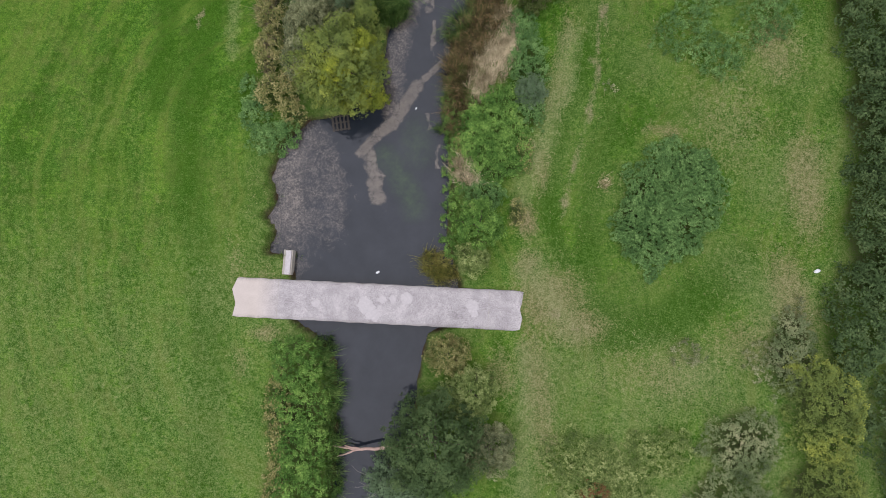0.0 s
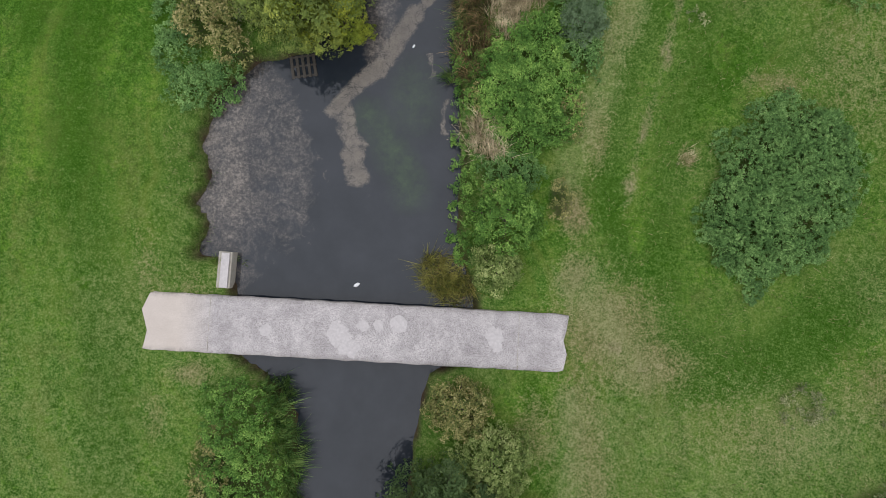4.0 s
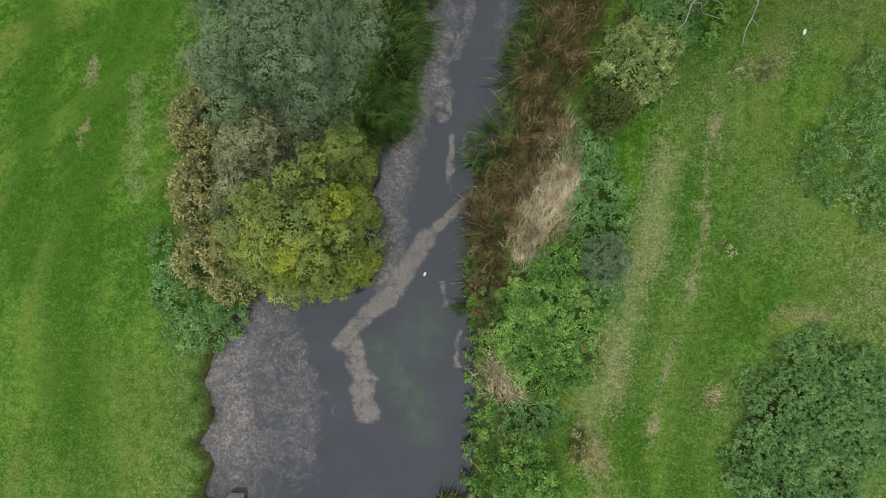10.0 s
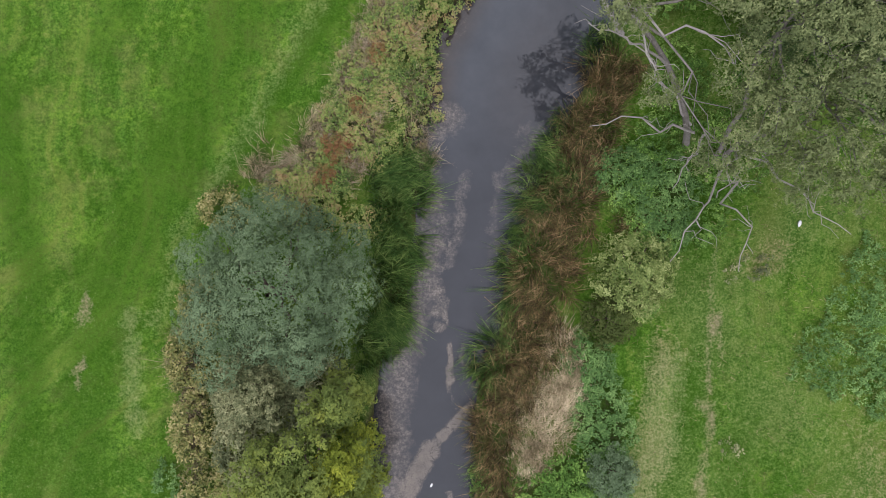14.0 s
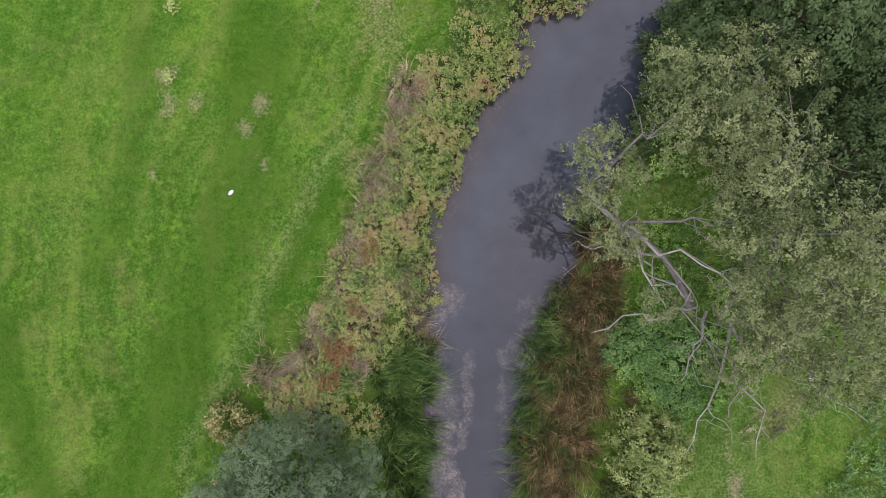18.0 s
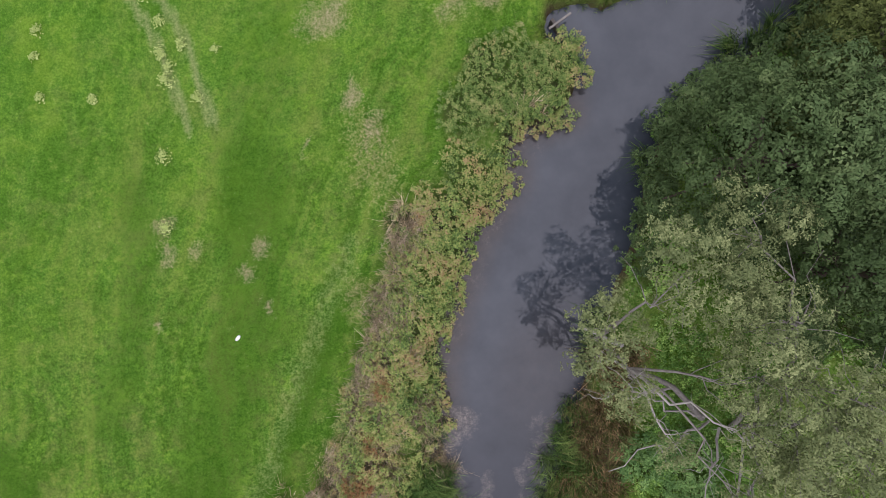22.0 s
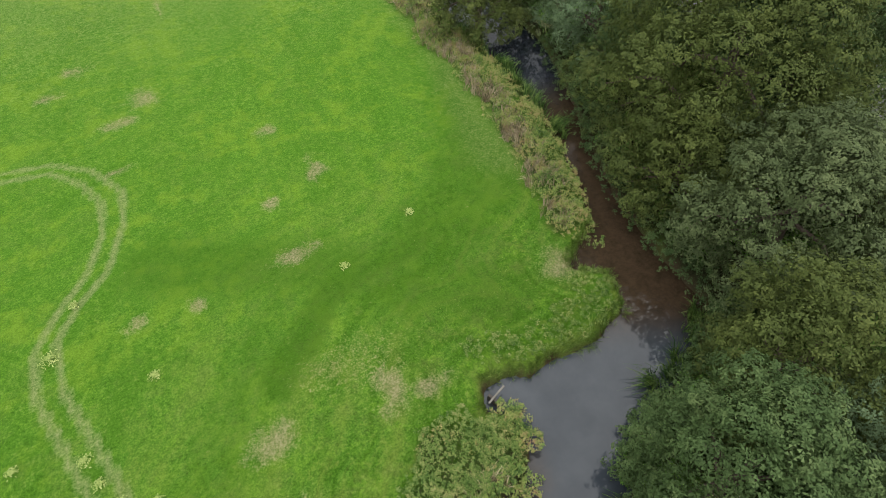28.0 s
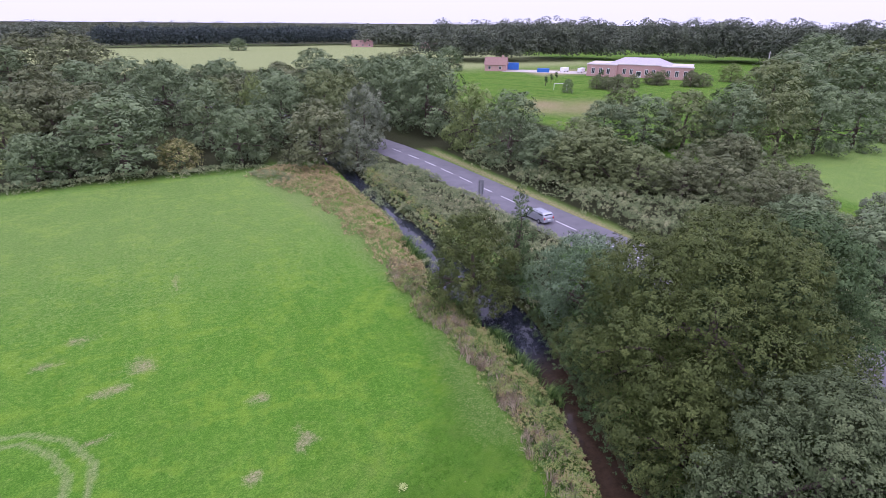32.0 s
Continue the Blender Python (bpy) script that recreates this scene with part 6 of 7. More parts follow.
tree("alder", 30.6, 35.6, 8.5, 4.6, L_ALDER, "dark green alder in the hedge line", 133, leaf=0.163)
tree("hedge_shrub", 39.6, 73.0, 5.0, 3.2, L_BRAMBLE, "green shrub beneath the young poplar", 134, "shrub", leaf=0.163)


# ---- trees far off: a few kinds, repeated ----
def far_kind(name, material, label, seed, h=10.0, r=5.0, leaf=0.30, n=34):
    root = empty(name, 0, 0, -60)
    tree_parts(root, np.random.default_rng(seed), h, r, material, leaf, n_lobes=n, limbs=4, shell=0.88, inner=0.38, wide=0.75, calm=0.12, dense=0.75)
    return tagged(root, label, "tree", "trees beyond the meadow")


KINDS = {"a": far_kind("oak", L_FAR_A, "broad dark green field oak", 201), "o": far_kind("ash", L_FAR_O, "broad olive-green ash tree in the hedgerow", 202),
         "h": far_kind("thorn", L_FAR_H, "dull brown-green hawthorn tree in the hedge", 203), "w": far_kind("sallow", L_FAR_W, "soft grey-green sallow tree by the field", 204),
         "b": far_kind("lime_tree", L_FAR_B, "light green young tree among darker trees", 205), "t": far_kind("tan_bush", L_TAN, "rounded tan-leaved bush at the field edge", 206)}
FIRST = set()


def far_tree(kind, x, y, h, r, turn):
    if r > 0.85 * h:
        q = 0.66 * h
        for i in range(3):
            a = radians(turn + i * 120)
            far_tree(kind, x + (r - q) * math.cos(a), y + (r - q) * math.sin(a), h * (0.93 + 0.07 * ((i * 7 + turn) % 3)), q, turn + i * 50)
        return
    m = pose(x, y, ground_z(x, y) - 0.1, 0, 0, turn) @ Matrix.Diagonal((r / 5.0, r / 5.0, h / 10.0, 1))
    if kind not in FIRST:
        FIRST.add(kind)
        KINDS[kind].matrix_basis = m
    else:
        copy_thing_scaled(KINDS[kind], m)


def copy_thing_scaled(ob, m):
    s = ob.scale.copy()
    ob.scale = (1, 1, 1)
    made = copy_thing(ob, m)
    ob.scale = s
    return made


FAR = [("a", 95.4, 119, 10.7, 7.3), ("o", 101.5, 114, 12, 7), ("a", 105.8, 107.1, 13.7, 7), ("o", 114.5, 102.5, 13.3, 6.8), ("a", 123.2, 100.2, 13.6, 6.7), ("a", 136, 99.6, 11.8, 7), ("h", 151, 98.5, 5.2, 4.5), ("h", 119.5, 150, 9, 5), ("a", 92, 127, 9, 6), ("h", 112, 112, 10, 6),
       ("h", -14.4, 188, 11.5, 11), ("a", -10.3, 143, 7.2, 7.5), ("a", 0.5, 144, 13, 9.5), ("t", 9.0, 141, 5.4, 4.0), ("a", 19.0, 141, 10, 5.2), ("b", 27.6, 173, 13, 3.2), ("h", 31.5, 133, 11.5, 7.6),
       ("w", 43.0, 142, 13, 5.0), ("w", 36.5, 128, 8.5, 4.0), ("a", 31, 160, 13.5, 7.5), ("o", 40, 158, 14.5, 7), ("a", 16, 158, 13.2, 7), ("a", 10, 190, 15, 8), ("a", 1.5, 237, 13, 9), ("h", -21, 310, 18, 24),
       ("a", -46, 300, 14, 18), ("a", 73, 283, 12.7, 10), ("a", 62.5, 153, 17.5, 9.5), ("b", 63, 134, 13, 6), ("a", 63.5, 121, 12.8, 7), ("o", 66, 103, 8.8, 8), ("a", 63.8, 111.5, 8, 5), 
       ("h", 77, 91, 6.5, 7.5), ("h", 79, 79, 6.0, 7.5), ("w", 88, 71, 4.5, 3), ("a", 64, 165, 16, 8.5), ("a", 58, 175, 15, 8),
       ("h", 22, 148, 8, 5), ("w", -24, 146, 6, 6), ("a", -36, 150, 7, 6), ("o", 48, 168, 13, 7), ("a", 24, 150, 9, 6), ("h", -4, 170, 12, 8), ("a", -30, 205, 12, 10), ("h", -52, 190, 10, 9), ("a", 34, 182, 13, 8),
       ("o", 20, 178, 12, 7), ("a", -8, 208, 14, 9), ("a", 52, 196, 14, 9), ("h", 40, 200, 13, 8), ("a", 66, 188, 15, 9), ("o", 74, 172, 14, 8), ("a", 84, 200, 12, 8), ("h", 62, 220, 12, 9), ("a", 96, 240, 11, 9),
       ("a", 76, 240, 12, 9), ("o", 100, 270, 11, 9), ("h", 120, 290, 12, 10), ("a", 148, 300, 12, 9), ("a", -66, 260, 14, 14), ("h", -44, 236, 13, 12), ("a", -84, 330, 15, 16), ("o", 10, 262, 9, 8), ("a", 30, 280, 8, 9),
       ("o", 150, 128, 16, 10), ("a", 166, 134, 17, 11), ("a", 184, 124, 17, 12),
       ("b", 238, 203, 8, 5.8), ("h", 176, 206, 5, 7), ("h", 164, 204, 5, 6), ("h", 196, 207, 5.5, 6), ("h", 206, 196, 6, 7), ("a", 143, 200, 5, 2.4), ("h", 92, 96, 7, 6), ("h", 90, 86, 5, 6), ("o", 72, 112, 9, 6), ("o", 70, 96, 7.5, 5.5),
       ("a", 79.5, 528, 9.5, 8), ("a", 66, 60, 9, 6), ("o", 66, 46, 9, 6), ("a", 64, 30, 9, 6), ("a", 72, 72, 6, 5), ("o", 200, 130, 20, 14), ("a", 214, 150, 19, 13), ("h", 190, 150, 16, 11), ("a", 232, 165, 21, 14),
       ("a", 2, 176, 11, 7), ("o", -18, 162, 10, 6), ("h", 26, 194, 11, 7), ("a", 12, 214, 13, 8), ("o", 44, 216, 12, 7), ("a", -34, 176, 9, 6), ("w", -44, 150, 7, 5), ("a", 30, 236, 12, 8), ("h", -20, 226, 12, 8), ("a", 56, 206, 13, 7), ("o", -58, 222, 12, 9),
       ("a", 44, 12, 9, 6), ("o", 44, -6, 9, 6), ("a", 46, 28, 9, 6)]
for k, (kind, x, y, h, r) in enumerate(FAR):
    far_tree(kind, x, y, h, r, (k * 77) % 360)


def far_wood(name, rows, leaf, per, material, label, seed):
    """A belt of woodland: crowns set along a line with its depth, all one sheet of leaves."""
    rng = np.random.default_rng(seed)
    pieces = []
    for (ax, ay), (bx, by), depth, count, h0, h1, r in rows:
        for _ in range(count):
            s, o = rng.uniform(), rng.uniform(0, 1) * depth
            n = np.array((by - ay, -(bx - ax))) / math.hypot(bx - ax, by - ay)
            x, y = ax + (bx - ax) * s - n[0] * o, ay + (by - ay) * s - n[1] * o
            h, q = rng.uniform(h0, h1), r * rng.uniform(0.75, 1.3)
            z0 = float(land(np.array([x]), np.array([y]), np.array([99.0]))[0])
            lobes = [(x, y, z0 + h * 0.45, q * 0.8, q * 0.8, h * 0.4)]
            for i in range(9):
                a, u = i * 2.4 + s * 9, 0.25 + 0.62 * (i / 8)
                w = q * (0.75 if u < 0.6 else 0.75 - 1.5 * (u - 0.6))
                lobes.append((x + w * math.cos(a), y + w * math.sin(a), z0 + h * u, q * 0.55, q * 0.55, h * 0.17))
            c, d = crown_points(rng, lobes, per, 0.88)
            pieces.append(leaves(rng, c, d + rng.normal(size=c.shape) * 0.25 + (0, 0, 0.3), leaf, leaf * 0.8))
    return tagged(obj(name, np_mesh(name, *joined(pieces)), material), label, "woodland", kind="stuff")


far_wood("far_wood", [((170, 345), (300, 330), 40, 70, 15, 27, 9), ((300, 330), (370, 240), 40, 60, 20, 27, 9), ((370, 240), (300, 150), 40, 45, 20, 26, 9), ((300, 150), (240, 110), 30, 25, 16, 24, 9)], 1.15, 850, L_WOOD,
         "dark mixed woodland behind the school", 401)
far_wood("pine_belt", [((-20, 592), (205, 600), 30, 150, 14, 18, 6)], 1.3, 330, L_DARK, "dark straight pine plantation at the far field", 402)
far_wood("distant_wood", [((-420, 700), (-40, 800), 60, 70, 12, 17, 14), ((200, 560), (330, 520), 80, 60, 14, 20, 12), ((-500, 1000), (900, 1100), 150, 150, 14, 20, 26), ((330, 520), (600, 330), 60, 50, 18, 26, 14),
                           ((-160, 430), (-60, 470), 60, 30, 10, 15, 12)], 2.1, 280, L_WOOD, "distant woods on the horizon", 403)
far_wood("east_wood", [((62, -60), (66, 70), 8, 26, 7, 10, 5)], 0.5, 500, L_WOOD, "roadside woodland belt", 404)
# ---- buildings ----
def gable_house(name, x, y, turn, w, d, h, roof_h, wall_mat, roof_mat, label, windows):
    root = tagged(empty(name, x, y, ground_z(x, y) - 0.1, turn), label, "house")
    part("wall", box_bm(-w / 2, -d / 2, 0, w / 2, d / 2, h), wall_mat, root)
    bm = bmesh.new()
    o = 0.4
    v = [bm.verts.new(p) for p in ((-w / 2 - o, -d / 2 - o, h - 0.1), (w / 2 + o, -d / 2 - o, h - 0.1), (w / 2 + o, d / 2 + o, h - 0.1), (-w / 2 - o, d / 2 + o, h - 0.1), (-w / 2 - o, 0, h + roof_h), (w / 2 + o, 0, h + roof_h))]
    for f in ((0, 1, 5, 4), (2, 3, 4, 5), (1, 2, 5), (3, 0, 4), (3, 2, 1, 0)):
        bm.faces.new([v[i] for i in f])
    roof = part("roof", bm, roof_mat, root)
    part("chimney", box_bm(w * 0.25, -0.4, h + roof_h * 0.5, w * 0.25 + 0.9, 0.4, h + roof_h + 0.9), wall_mat, roof)
    for wx, wz, ww, wh in windows:
        win = part("window", box_bm(wx - ww / 2, -d / 2 - 0.06, wz, wx + ww / 2, -d / 2 + 0.1, wz + wh), M_FRAME, root)
        part("pane", box_bm(wx - ww / 2 + 0.12, -d / 2 - 0.09, wz + 0.12, wx + ww / 2 - 0.12, -d / 2 - 0.062, wz + wh - 0.12), M_GLASS, win)
    return root


def school():
    root = tagged(empty("school", 219, 238, ground_z(219, 238) - 0.1, -52), "single-storey pink brick school with flat parapet and hipped grey roof", "school")
    w, d = 46, 16
    part("wall", box_bm(-w / 2, -d / 2, 0, w / 2, d / 2, 5.6), M_BRICK, root)
    part("wing", box_bm(-w / 2 - 0.5, -d / 2 - 3.2, 0, -w / 2 + 13, -d / 2 - 0.01, 5.4), M_BRICK, root)
    part("wing", box_bm(w / 2 - 13, -d / 2 - 3.2, 0, w / 2 + 0.5, -d / 2 - 0.01, 5.4), M_BRICK, root)
    part("parapet", box_bm(-w / 2 - 0.25, -d / 2 - 0.25, 5.6, w / 2 + 0.25, d / 2 + 0.25, 6.0), M_STONE, root, "pale stone parapet")
    for a in (-1, 1):
        part("parapet", box_bm(a * (w / 2 - 6.25) - 7.0, -d / 2 - 3.45, 5.4, a * (w / 2 - 6.25) + 7.0, -d / 2 - 0.27, 5.8), M_STONE, root, "pale stone parapet")
    bm = bmesh.new()
    v = [bm.verts.new(p) for p in ((-14, -7, 6.0), (14, -7, 6.0), (14, 7, 6.0), (-14, 7, 6.0), (-8, -1, 8.6), (8, -1, 8.6), (8, 1, 8.6), (-8, 1, 8.6))]
    for f in ((0, 1, 5, 4), (1, 2, 6, 5), (2, 3, 7, 6), (3, 0, 4, 7), (4, 5, 6, 7), (3, 2, 1, 0)):
        bm.faces.new([v[i] for i in f])
    part("roof", bm, M_SLATE, root, "hipped grey slate roof")

    def window(x, y, w2, h2, z=1.4):
        win = part("window", box_bm(x - w2 / 2, y - 0.08, z, x + w2 / 2, y + 0.1, z + h2, 0.02), M_FRAME, root, "white framed window")
        for k in range(2):
            x0 = x - w2 / 2 + 0.12 + k * (w2 / 2 - 0.06)
            part("pane", box_bm(x0, y - 0.11, z + 0.15, x0 + w2 / 2 - 0.18, y - 0.082, z + h2 - 0.15), M_GLASS, win)

    for x in (-20.5, -17, -13.5):
        window(x, -d / 2 - 3.2, 1.6, 2.6)
    for x in (20.5, 16.8, 13.2):
        window(x, -d / 2 - 3.2, 1.6, 2.6)
    for x in (-6.6, -3.4, 3.4, 6.6):
        window(x, -d / 2, 1.5, 2.5)
    door = part("door", box_bm(-1.2, -d / 2 - 0.08, 0, 1.2, -d / 2 + 0.05, 3.0, 0.02), M_FRAME, root, "white double door")
    part("pane", box_bm(-1.0, -d / 2 - 0.11, 1.0, 1.0, -d / 2 - 0.082, 2.8), M_GLASS, door)


school()
gable_house("cottage", 171, 291, -40, 11, 8, 3.2, 3.6, M_BRICK, M_RED_TILE, "small cottage with a steep red-brown tiled roof", [(-3, 1.0, 1.4, 1.5), (2.5, 1.0, 1.4, 1.5)])
gable_house("farmhouse", 198, 566, -10, 19, 9, 2.4, 3.8, M_BRICK, M_RED_TILE, "distant farmhouse with long red tiled roof", [(-6, 1.0, 1.6, 1.6), (0, 1.0, 1.6, 1.6), (6, 1.0, 1.6, 1.6)])
gable_house("farmhouse", 246, 520, 20, 14, 9, 3.6, 3.4, M_BRICK, M_RED_TILE, "distant brick house with red roof among trees", [(-4, 1.0, 1.6, 1.6), (3, 1.0, 1.6, 1.6)])
box = tagged(empty("container", 181.5, 291, ground_z(181.5, 291), -30), "blue steel storage container", "container")
part("shell", box_bm(-3, -1.25, 0.1, 3, 1.25, 3.6, 0.04), M_BLUE, box)
for k in range(8):
    part("rib", box_bm(-2.7 + 0.7 * k, -1.31, 0.3, -2.5 + 0.7 * k, -1.252, 3.4), M_BLUE, box)
box = tagged(empty("skip", 187, 272, ground_z(187, 272), -35), "low blue skip on pale gravel", "skip")
part("shell", box_bm(-3, -1.2, 0.1, 3, 1.2, 2.0, 0.05), M_BLUE, box)
for k, (x, y, s) in enumerate(((199, 270, 20), (205, 264, 25), (210, 260, 60))):
    van = tagged(empty("van", x, y, ground_z(x, y), s), "white van parked on pale gravel", "van", "parked vans")
    part("body", box_bm(-2.6, -1.0, 0.4, 2.6, 1.0, 2.3, 0.15), M_FRAME, van)
    part("windscreen", box_bm(2.45, -0.85, 1.4, 2.63, 0.85, 2.1, 0.02), M_GLASS, van)
    for wx in (-1.7, 1.7):
        for wy in (-1.0, 0.86):
            bm = bmesh.new()
            bmesh.ops.create_cone(bm, cap_ends=True, segments=14, radius1=0.36, radius2=0.36, depth=0.16, matrix=pose(wx, wy + 0.07, 0.36, 90))
            part("wheel", bm, M_RUBBER, van)

goal = tagged(empty("goal", 146.5, 208.5, ground_z(146.5, 208.5), -35), "white football goal frame on the school field", "goal")
for x in (-2.4, 2.4):
    part("post", box_bm(x - 0.08, -0.08, 0, x + 0.08, 0.08, 2.2, 0.02), M_FRAME, goal)
    part("stay", box_bm(x - 0.05, 0.09, 0.05, x + 0.05, 1.4, 0.15), M_FRAME, goal)
part("crossbar", box_bm(-2.48, -0.08, 2.2, 2.48, 0.08, 2.36, 0.02), M_FRAME, goal)
for k in range(6):
    x, y = 150 + k * 9, 222 + (k % 3) * 8
    sap = empty("sapling", x, y, ground_z(x, y))
    tree_parts(sap, np.random.default_rng(700 + k), 3.6, 0.8, L_ALDER, 0.2, 0.3, n_lobes=3, limbs=2)
    tagged(sap, "young planted tree on the playing field", "tree", "saplings")
pole = tagged(empty("telegraph_pole", 262, 203, ground_z(262, 203)), "tall pale telegraph pole beside the wood", "pole")
part("shaft", box_bm(-0.16, -0.16, 0, 0.16, 0.16, 12.5, 0.05), M_GREY_WOOD, pole)
part("crossarm", box_bm(-1.0, -0.08, 11.6, 1.0, -0.162 + 0.3, 11.8), M_GREY_WOOD, pole)


# ---- beside the road ----
sign = tagged(empty("road_sign", 46.4, 103.2, ground_z(46.4, 103.2), 8), "grey back of a tall road sign on two posts", "sign")
part("panel", box_bm(-0.5, -0.02, 0.9, 0.5, 0.02, 3.0, 0.01), M_METAL, sign, "grey metal back of the panel")
for x in (-0.3, 0.3):
    part("post", box_bm(x - 0.04, -0.11, -0.2, x + 0.04, -0.022, 2.9, 0.01), M_METAL, sign)
for z in (1.3, 2.5):
    part("bracket", box_bm(-0.45, -0.05, z, 0.45, -0.0225, z + 0.06), M_METAL, sign)
mark = tagged(empty("marker_post", 47.3, 84.6, ground_z(47.3, 84.6)), "slim dark roadside marker post", "post")
part("post", box_bm(-0.06, -0.05, -0.2, 0.06, 0.05, 1.2, 0.015), M_WET_WOOD, mark)
part("reflector", box_bm(-0.04, -0.062, 0.85, 0.04, -0.0505, 1.05), M_WHITE, mark)


def estate_car():
    root = tagged(empty("estate_car", 48.5, 92.4, 0.145, 2), "silver estate car driving away on the road", "car")
    prof = [(-2.28, 0.32), (-2.30, 0.62), (-2.24, 0.95), (-2.05, 1.38), (-1.85, 1.46), (0.1, 1.48), (0.45, 1.40), (1.15, 0.98), (1.95, 0.86), (2.22, 0.70), (2.28, 0.45), (2.24, 0.30)]
    bm = bmesh.new()
    rings = []
    for wv, inset in ((-0.86, 0.10), (-0.80, 0.0), (0.80, 0.0), (0.86, 0.10)):
        rings.append([bm.verts.new((wv * (0.86 if z > 1.0 else 1.0), x, z - (inset * 0.3 if z > 1.3 else 0))) for x, z in prof])
    n = len(prof)
    for a, b in zip(rings[:-1], rings[1:]):
        for j in range(n):
            bm.faces.new((a[j], b[j], b[(j + 1) % n], a[(j + 1) % n]))
    bm.faces.new(rings[0])
    bm.faces.new(rings[-1][::-1])
    bmesh.ops.recalc_face_normals(bm, faces=bm.faces[:])
    bmesh.ops.bevel(bm, geom=bm.edges[:], offset=0.03, segments=1, affect="EDGES")
    part("body", bm, M_CAR, root)
    bm = box_bm(-0.62, -2.21, 1.0, 0.62, -2.17, 1.36, 0.01)
    bmesh.ops.rotate(bm, cent=(0, -2.2, 1.0), matrix=Matrix.Rotation(radians(-22), 3, "X"), verts=bm.verts[:])
    part("rear_window", bm, M_GLASS, root, "dark rear window")
    for s in (-1, 1):
        x0, x1 = sorted((s * 0.745, s * 0.775))
        for y0, y1 in ((-1.9, -1.0), (-0.92, -0.05), (0.03, 0.62)):
            part("side_window", box_bm(x0, y0, 1.02, x1, y1, 1.32, 0.008), M_GLASS, root)
        x0, x1 = sorted((s * 0.62, s * 0.82))
        part("tail_lamp", box_bm(x0, -2.34, 0.72, x1, -2.27, 0.98, 0.02), M_RED, root, "red tail lamp")
        for y in (-1.38, 1.38):
            bm = bmesh.new()
            bmesh.ops.create_cone(bm, cap_ends=True, segments=20, radius1=0.31, radius2=0.31, depth=0.2, matrix=pose(s * 0.78, y, 0.31, 0, 90))
            wheel = part("wheel", bm, M_RUBBER, root)
            bm = bmesh.new()
            bmesh.ops.create_cone(bm, cap_ends=True, segments=16, radius1=0.19, radius2=0.17, depth=0.03, matrix=pose(s * 0.895, y, 0.31, 0, 90))
            part("rim", bm, M_METAL, wheel)
    part("bumper", box_bm(-0.8, -2.37, 0.34, 0.8, -2.26, 0.58, 0.03), M_CAR, root)
    part("number_plate", box_bm(-0.26, -2.39, 0.62, 0.26, -2.30, 0.73), M_WHITE, root, "plain pale number plate")
    for s in (-0.6, 0.6):
        part("roof_rail", box_bm(s - 0.02, -1.7, 1.46, s + 0.02, 0.0, 1.53, 0.008), M_METAL, root)


estate_car()

# ---- small things ----
pallet = tagged(empty("sunken_pallet", -2.75, 12.75, WATER_Z - 0.03, 8), "dark wet wooden pallet half sunk under the maple", "pallet")
for k in range(5):
    part("slat", box_bm(-0.62 + 0.27 * k, -0.55, 0.04, -0.48 + 0.27 * k, 0.55, 0.07, 0.006), M_WET_WOOD, pallet)
for y in (-0.5, 0.0, 0.45):
    part("bearer", box_bm(-0.62, y, -0.08, 0.62, y + 0.09, 0.038, 0.006), M_WET_WOOD, pallet)


def litter(x, y, z, s, turn, label):
    bm = bmesh.new()
    bmesh.ops.create_icosphere(bm, subdivisions=2, radius=s)
    for v in bm.verts:
        v.co = Vector((v.co.x * 1.5, v.co.y * 0.8, v.co.z * 0.5)) * (1 + 0.25 * noise.noise(v.co * 9 / s * 0.1))
    ob = part("litter", bm, M_WHITE, None, label, True)
    ob.matrix_basis = pose(x, y, z + s * 0.3, 0, 0, turn)
    tagged(ob, "", "litter")


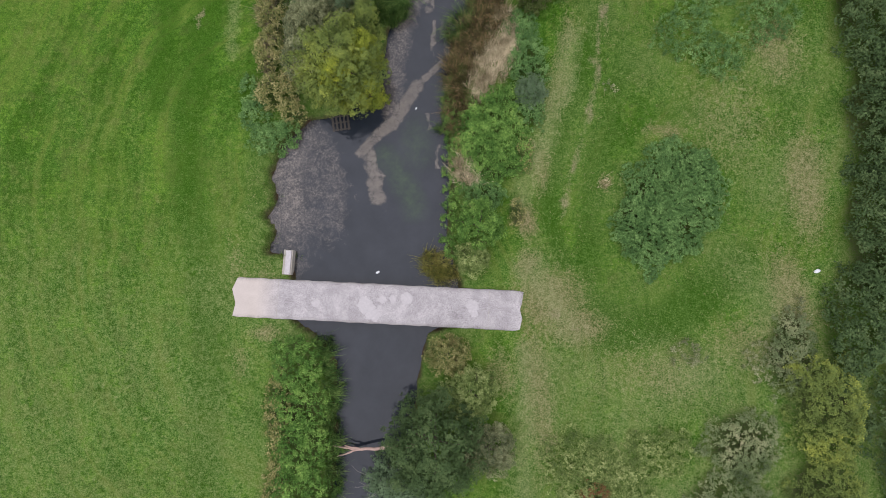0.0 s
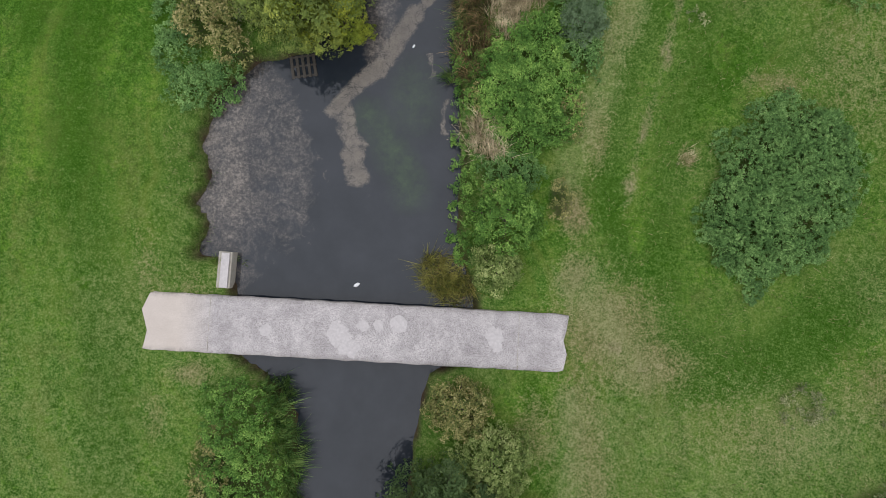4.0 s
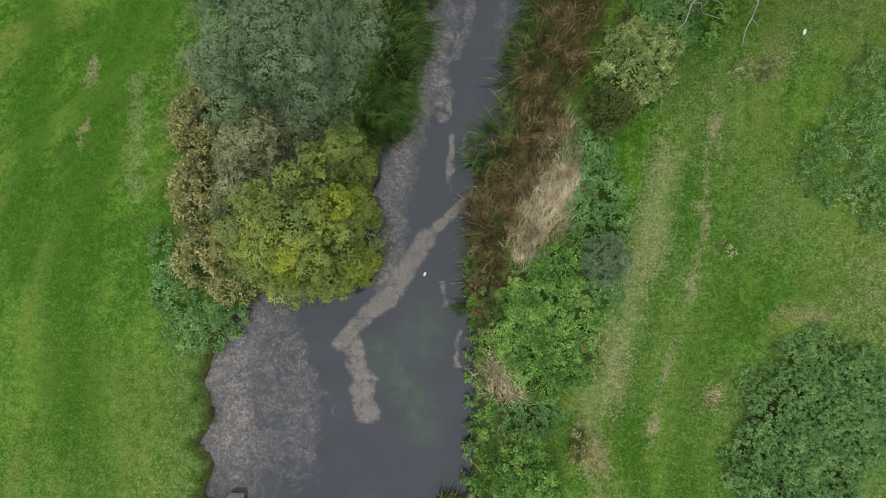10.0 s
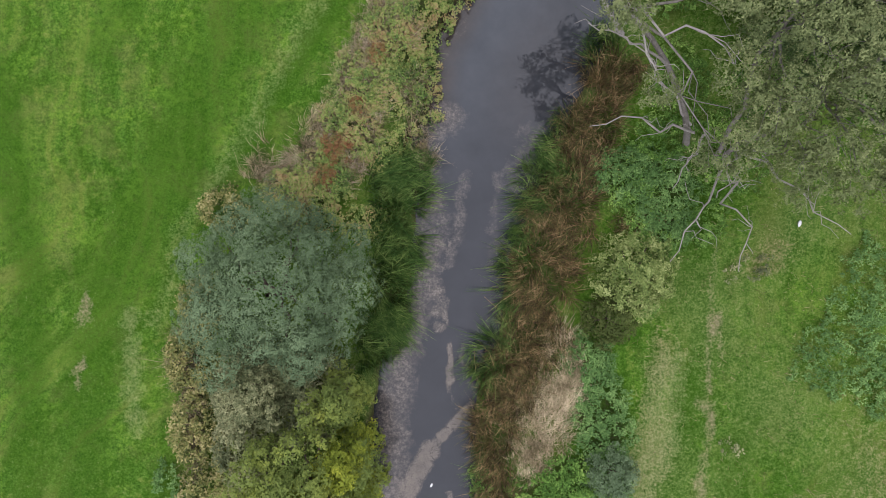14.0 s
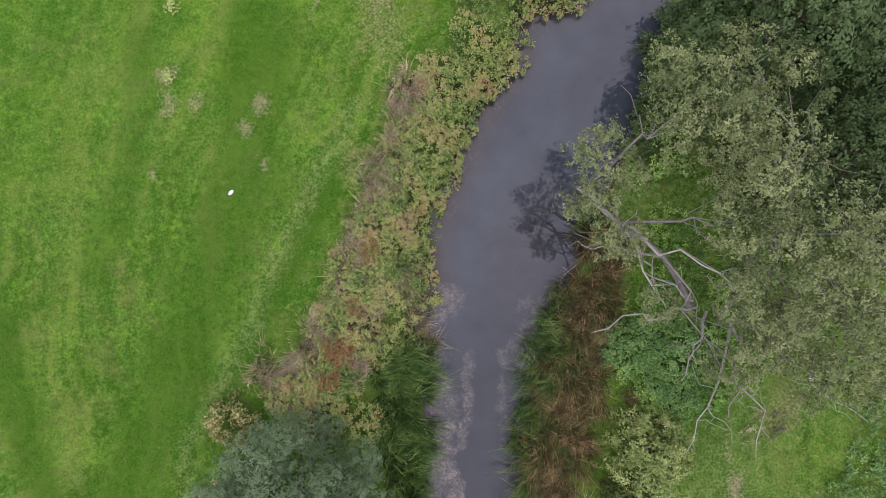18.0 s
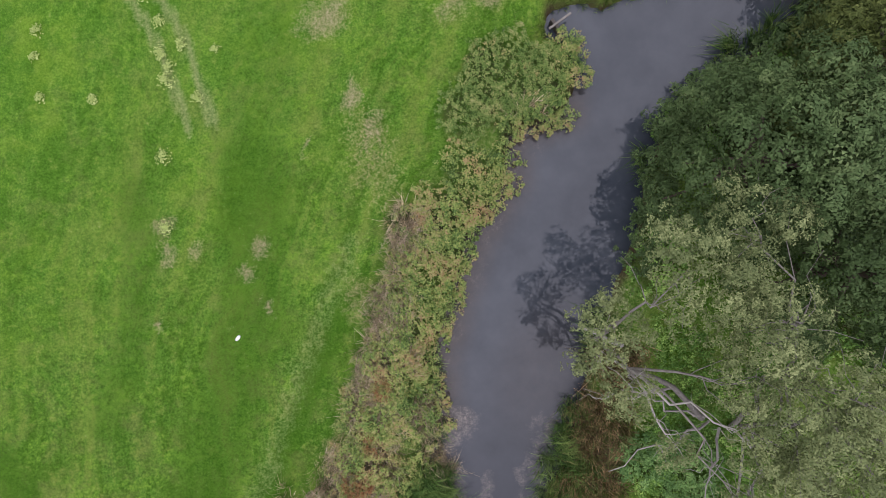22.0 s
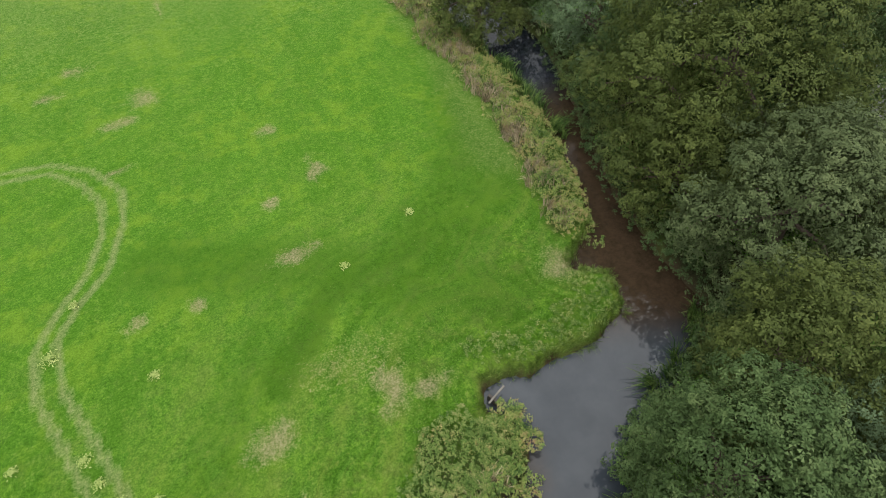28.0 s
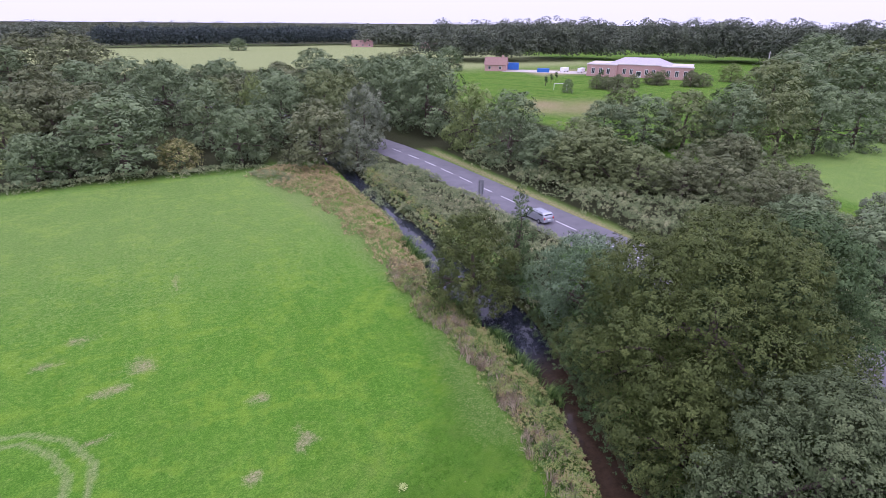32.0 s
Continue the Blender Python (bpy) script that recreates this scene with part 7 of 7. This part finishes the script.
litter(-0.1, 2.25, WATER_Z, 0.11, 30, "white plastic litter floating on the water")
litter(-4.1, 36.6, ground_z(-4.1, 36.6), 0.10, 40, "white plastic litter lying on mown grass")
litter(19.6, 24.5, ground_z(19.6, 24.5) + 0.05, 0.10, 70, "white plastic litter in rough grass")
litter(29.3, 2.2, ground_z(29.3, 2.2), 0.17, 20, "white plastic litter beside the hedge")
litter(2.55, 13.75, WATER_Z, 0.07, 60, "pale litter drifting in the scum")

rng_s = np.random.default_rng(800)
log_ob = tagged(empty("fallen_log", 13.1, 46.8, -0.2, 22), "pale weathered plank lying across the bank", "log")
part("plank", box_bm(-0.6, -0.05, -0.02, 0.6, 0.05, 0.06, 0.02), M_LIMB, log_ob)
part("bearer", box_bm(-0.3, -0.3, -0.7, -0.15, 0.3, -0.022, 0.02), M_WET_WOOD, log_ob)
dead = tagged(empty("fallen_branch", -0.4, -9.5, 0.1), "pinkish barkless dead branch over the stream", "branch")
obj("stem", np_mesh("stem", *tube(crooked(rng_s, (3.0, 0.6, 0.6), (-1.0, 0.0, -0.3), 7, 0.02), np.linspace(0.14, 0.09, 7), 8)), M_DEAD_WOOD, dead, smooth=True)
for a, b in (((-0.9, 0, -0.28), (-2.5, 0.25, -0.35)), ((-0.9, 0, -0.28), (-2.3, -0.5, -0.5)), ((-0.5, 0, -0.2), (-1.7, 0.35, 0.0))):
    obj("fork", np_mesh("fork", *tube(crooked(rng_s, a, b, 6, 0.04), np.linspace(0.08, 0.035, 6), 6)), M_DEAD_WOOD, dead, smooth=True)
twigs = tagged(empty("drowned_twigs", 0.0, -12.0, WATER_Z), "bare grey twigs standing out of the stream", "branch")
for k in range(9):
    p = crooked(rng_s, (0.6, 0, -0.1), (-1.6 + 0.5 * (k % 4), -1.2 + 0.35 * k, 0.7 + 0.1 * (k % 3)), 6, 0.08)
    obj("twig", np_mesh("twig", *tube(p, np.linspace(0.03, 0.008, 6), 4)), M_PALE_BARK, twigs, smooth=True)
snag = tagged(empty("dead_snag", 9.9, 33.9, WATER_Z), "white broken dead bough over the river", "branch")
obj("stem", np_mesh("stem", *tube(crooked(rng_s, (1.8, -1.2, 2.6), (0.1, 0.2, 4.2), 6, 0.03), np.linspace(0.12, 0.06, 6), 7)), M_PALE_BARK, snag, smooth=True)
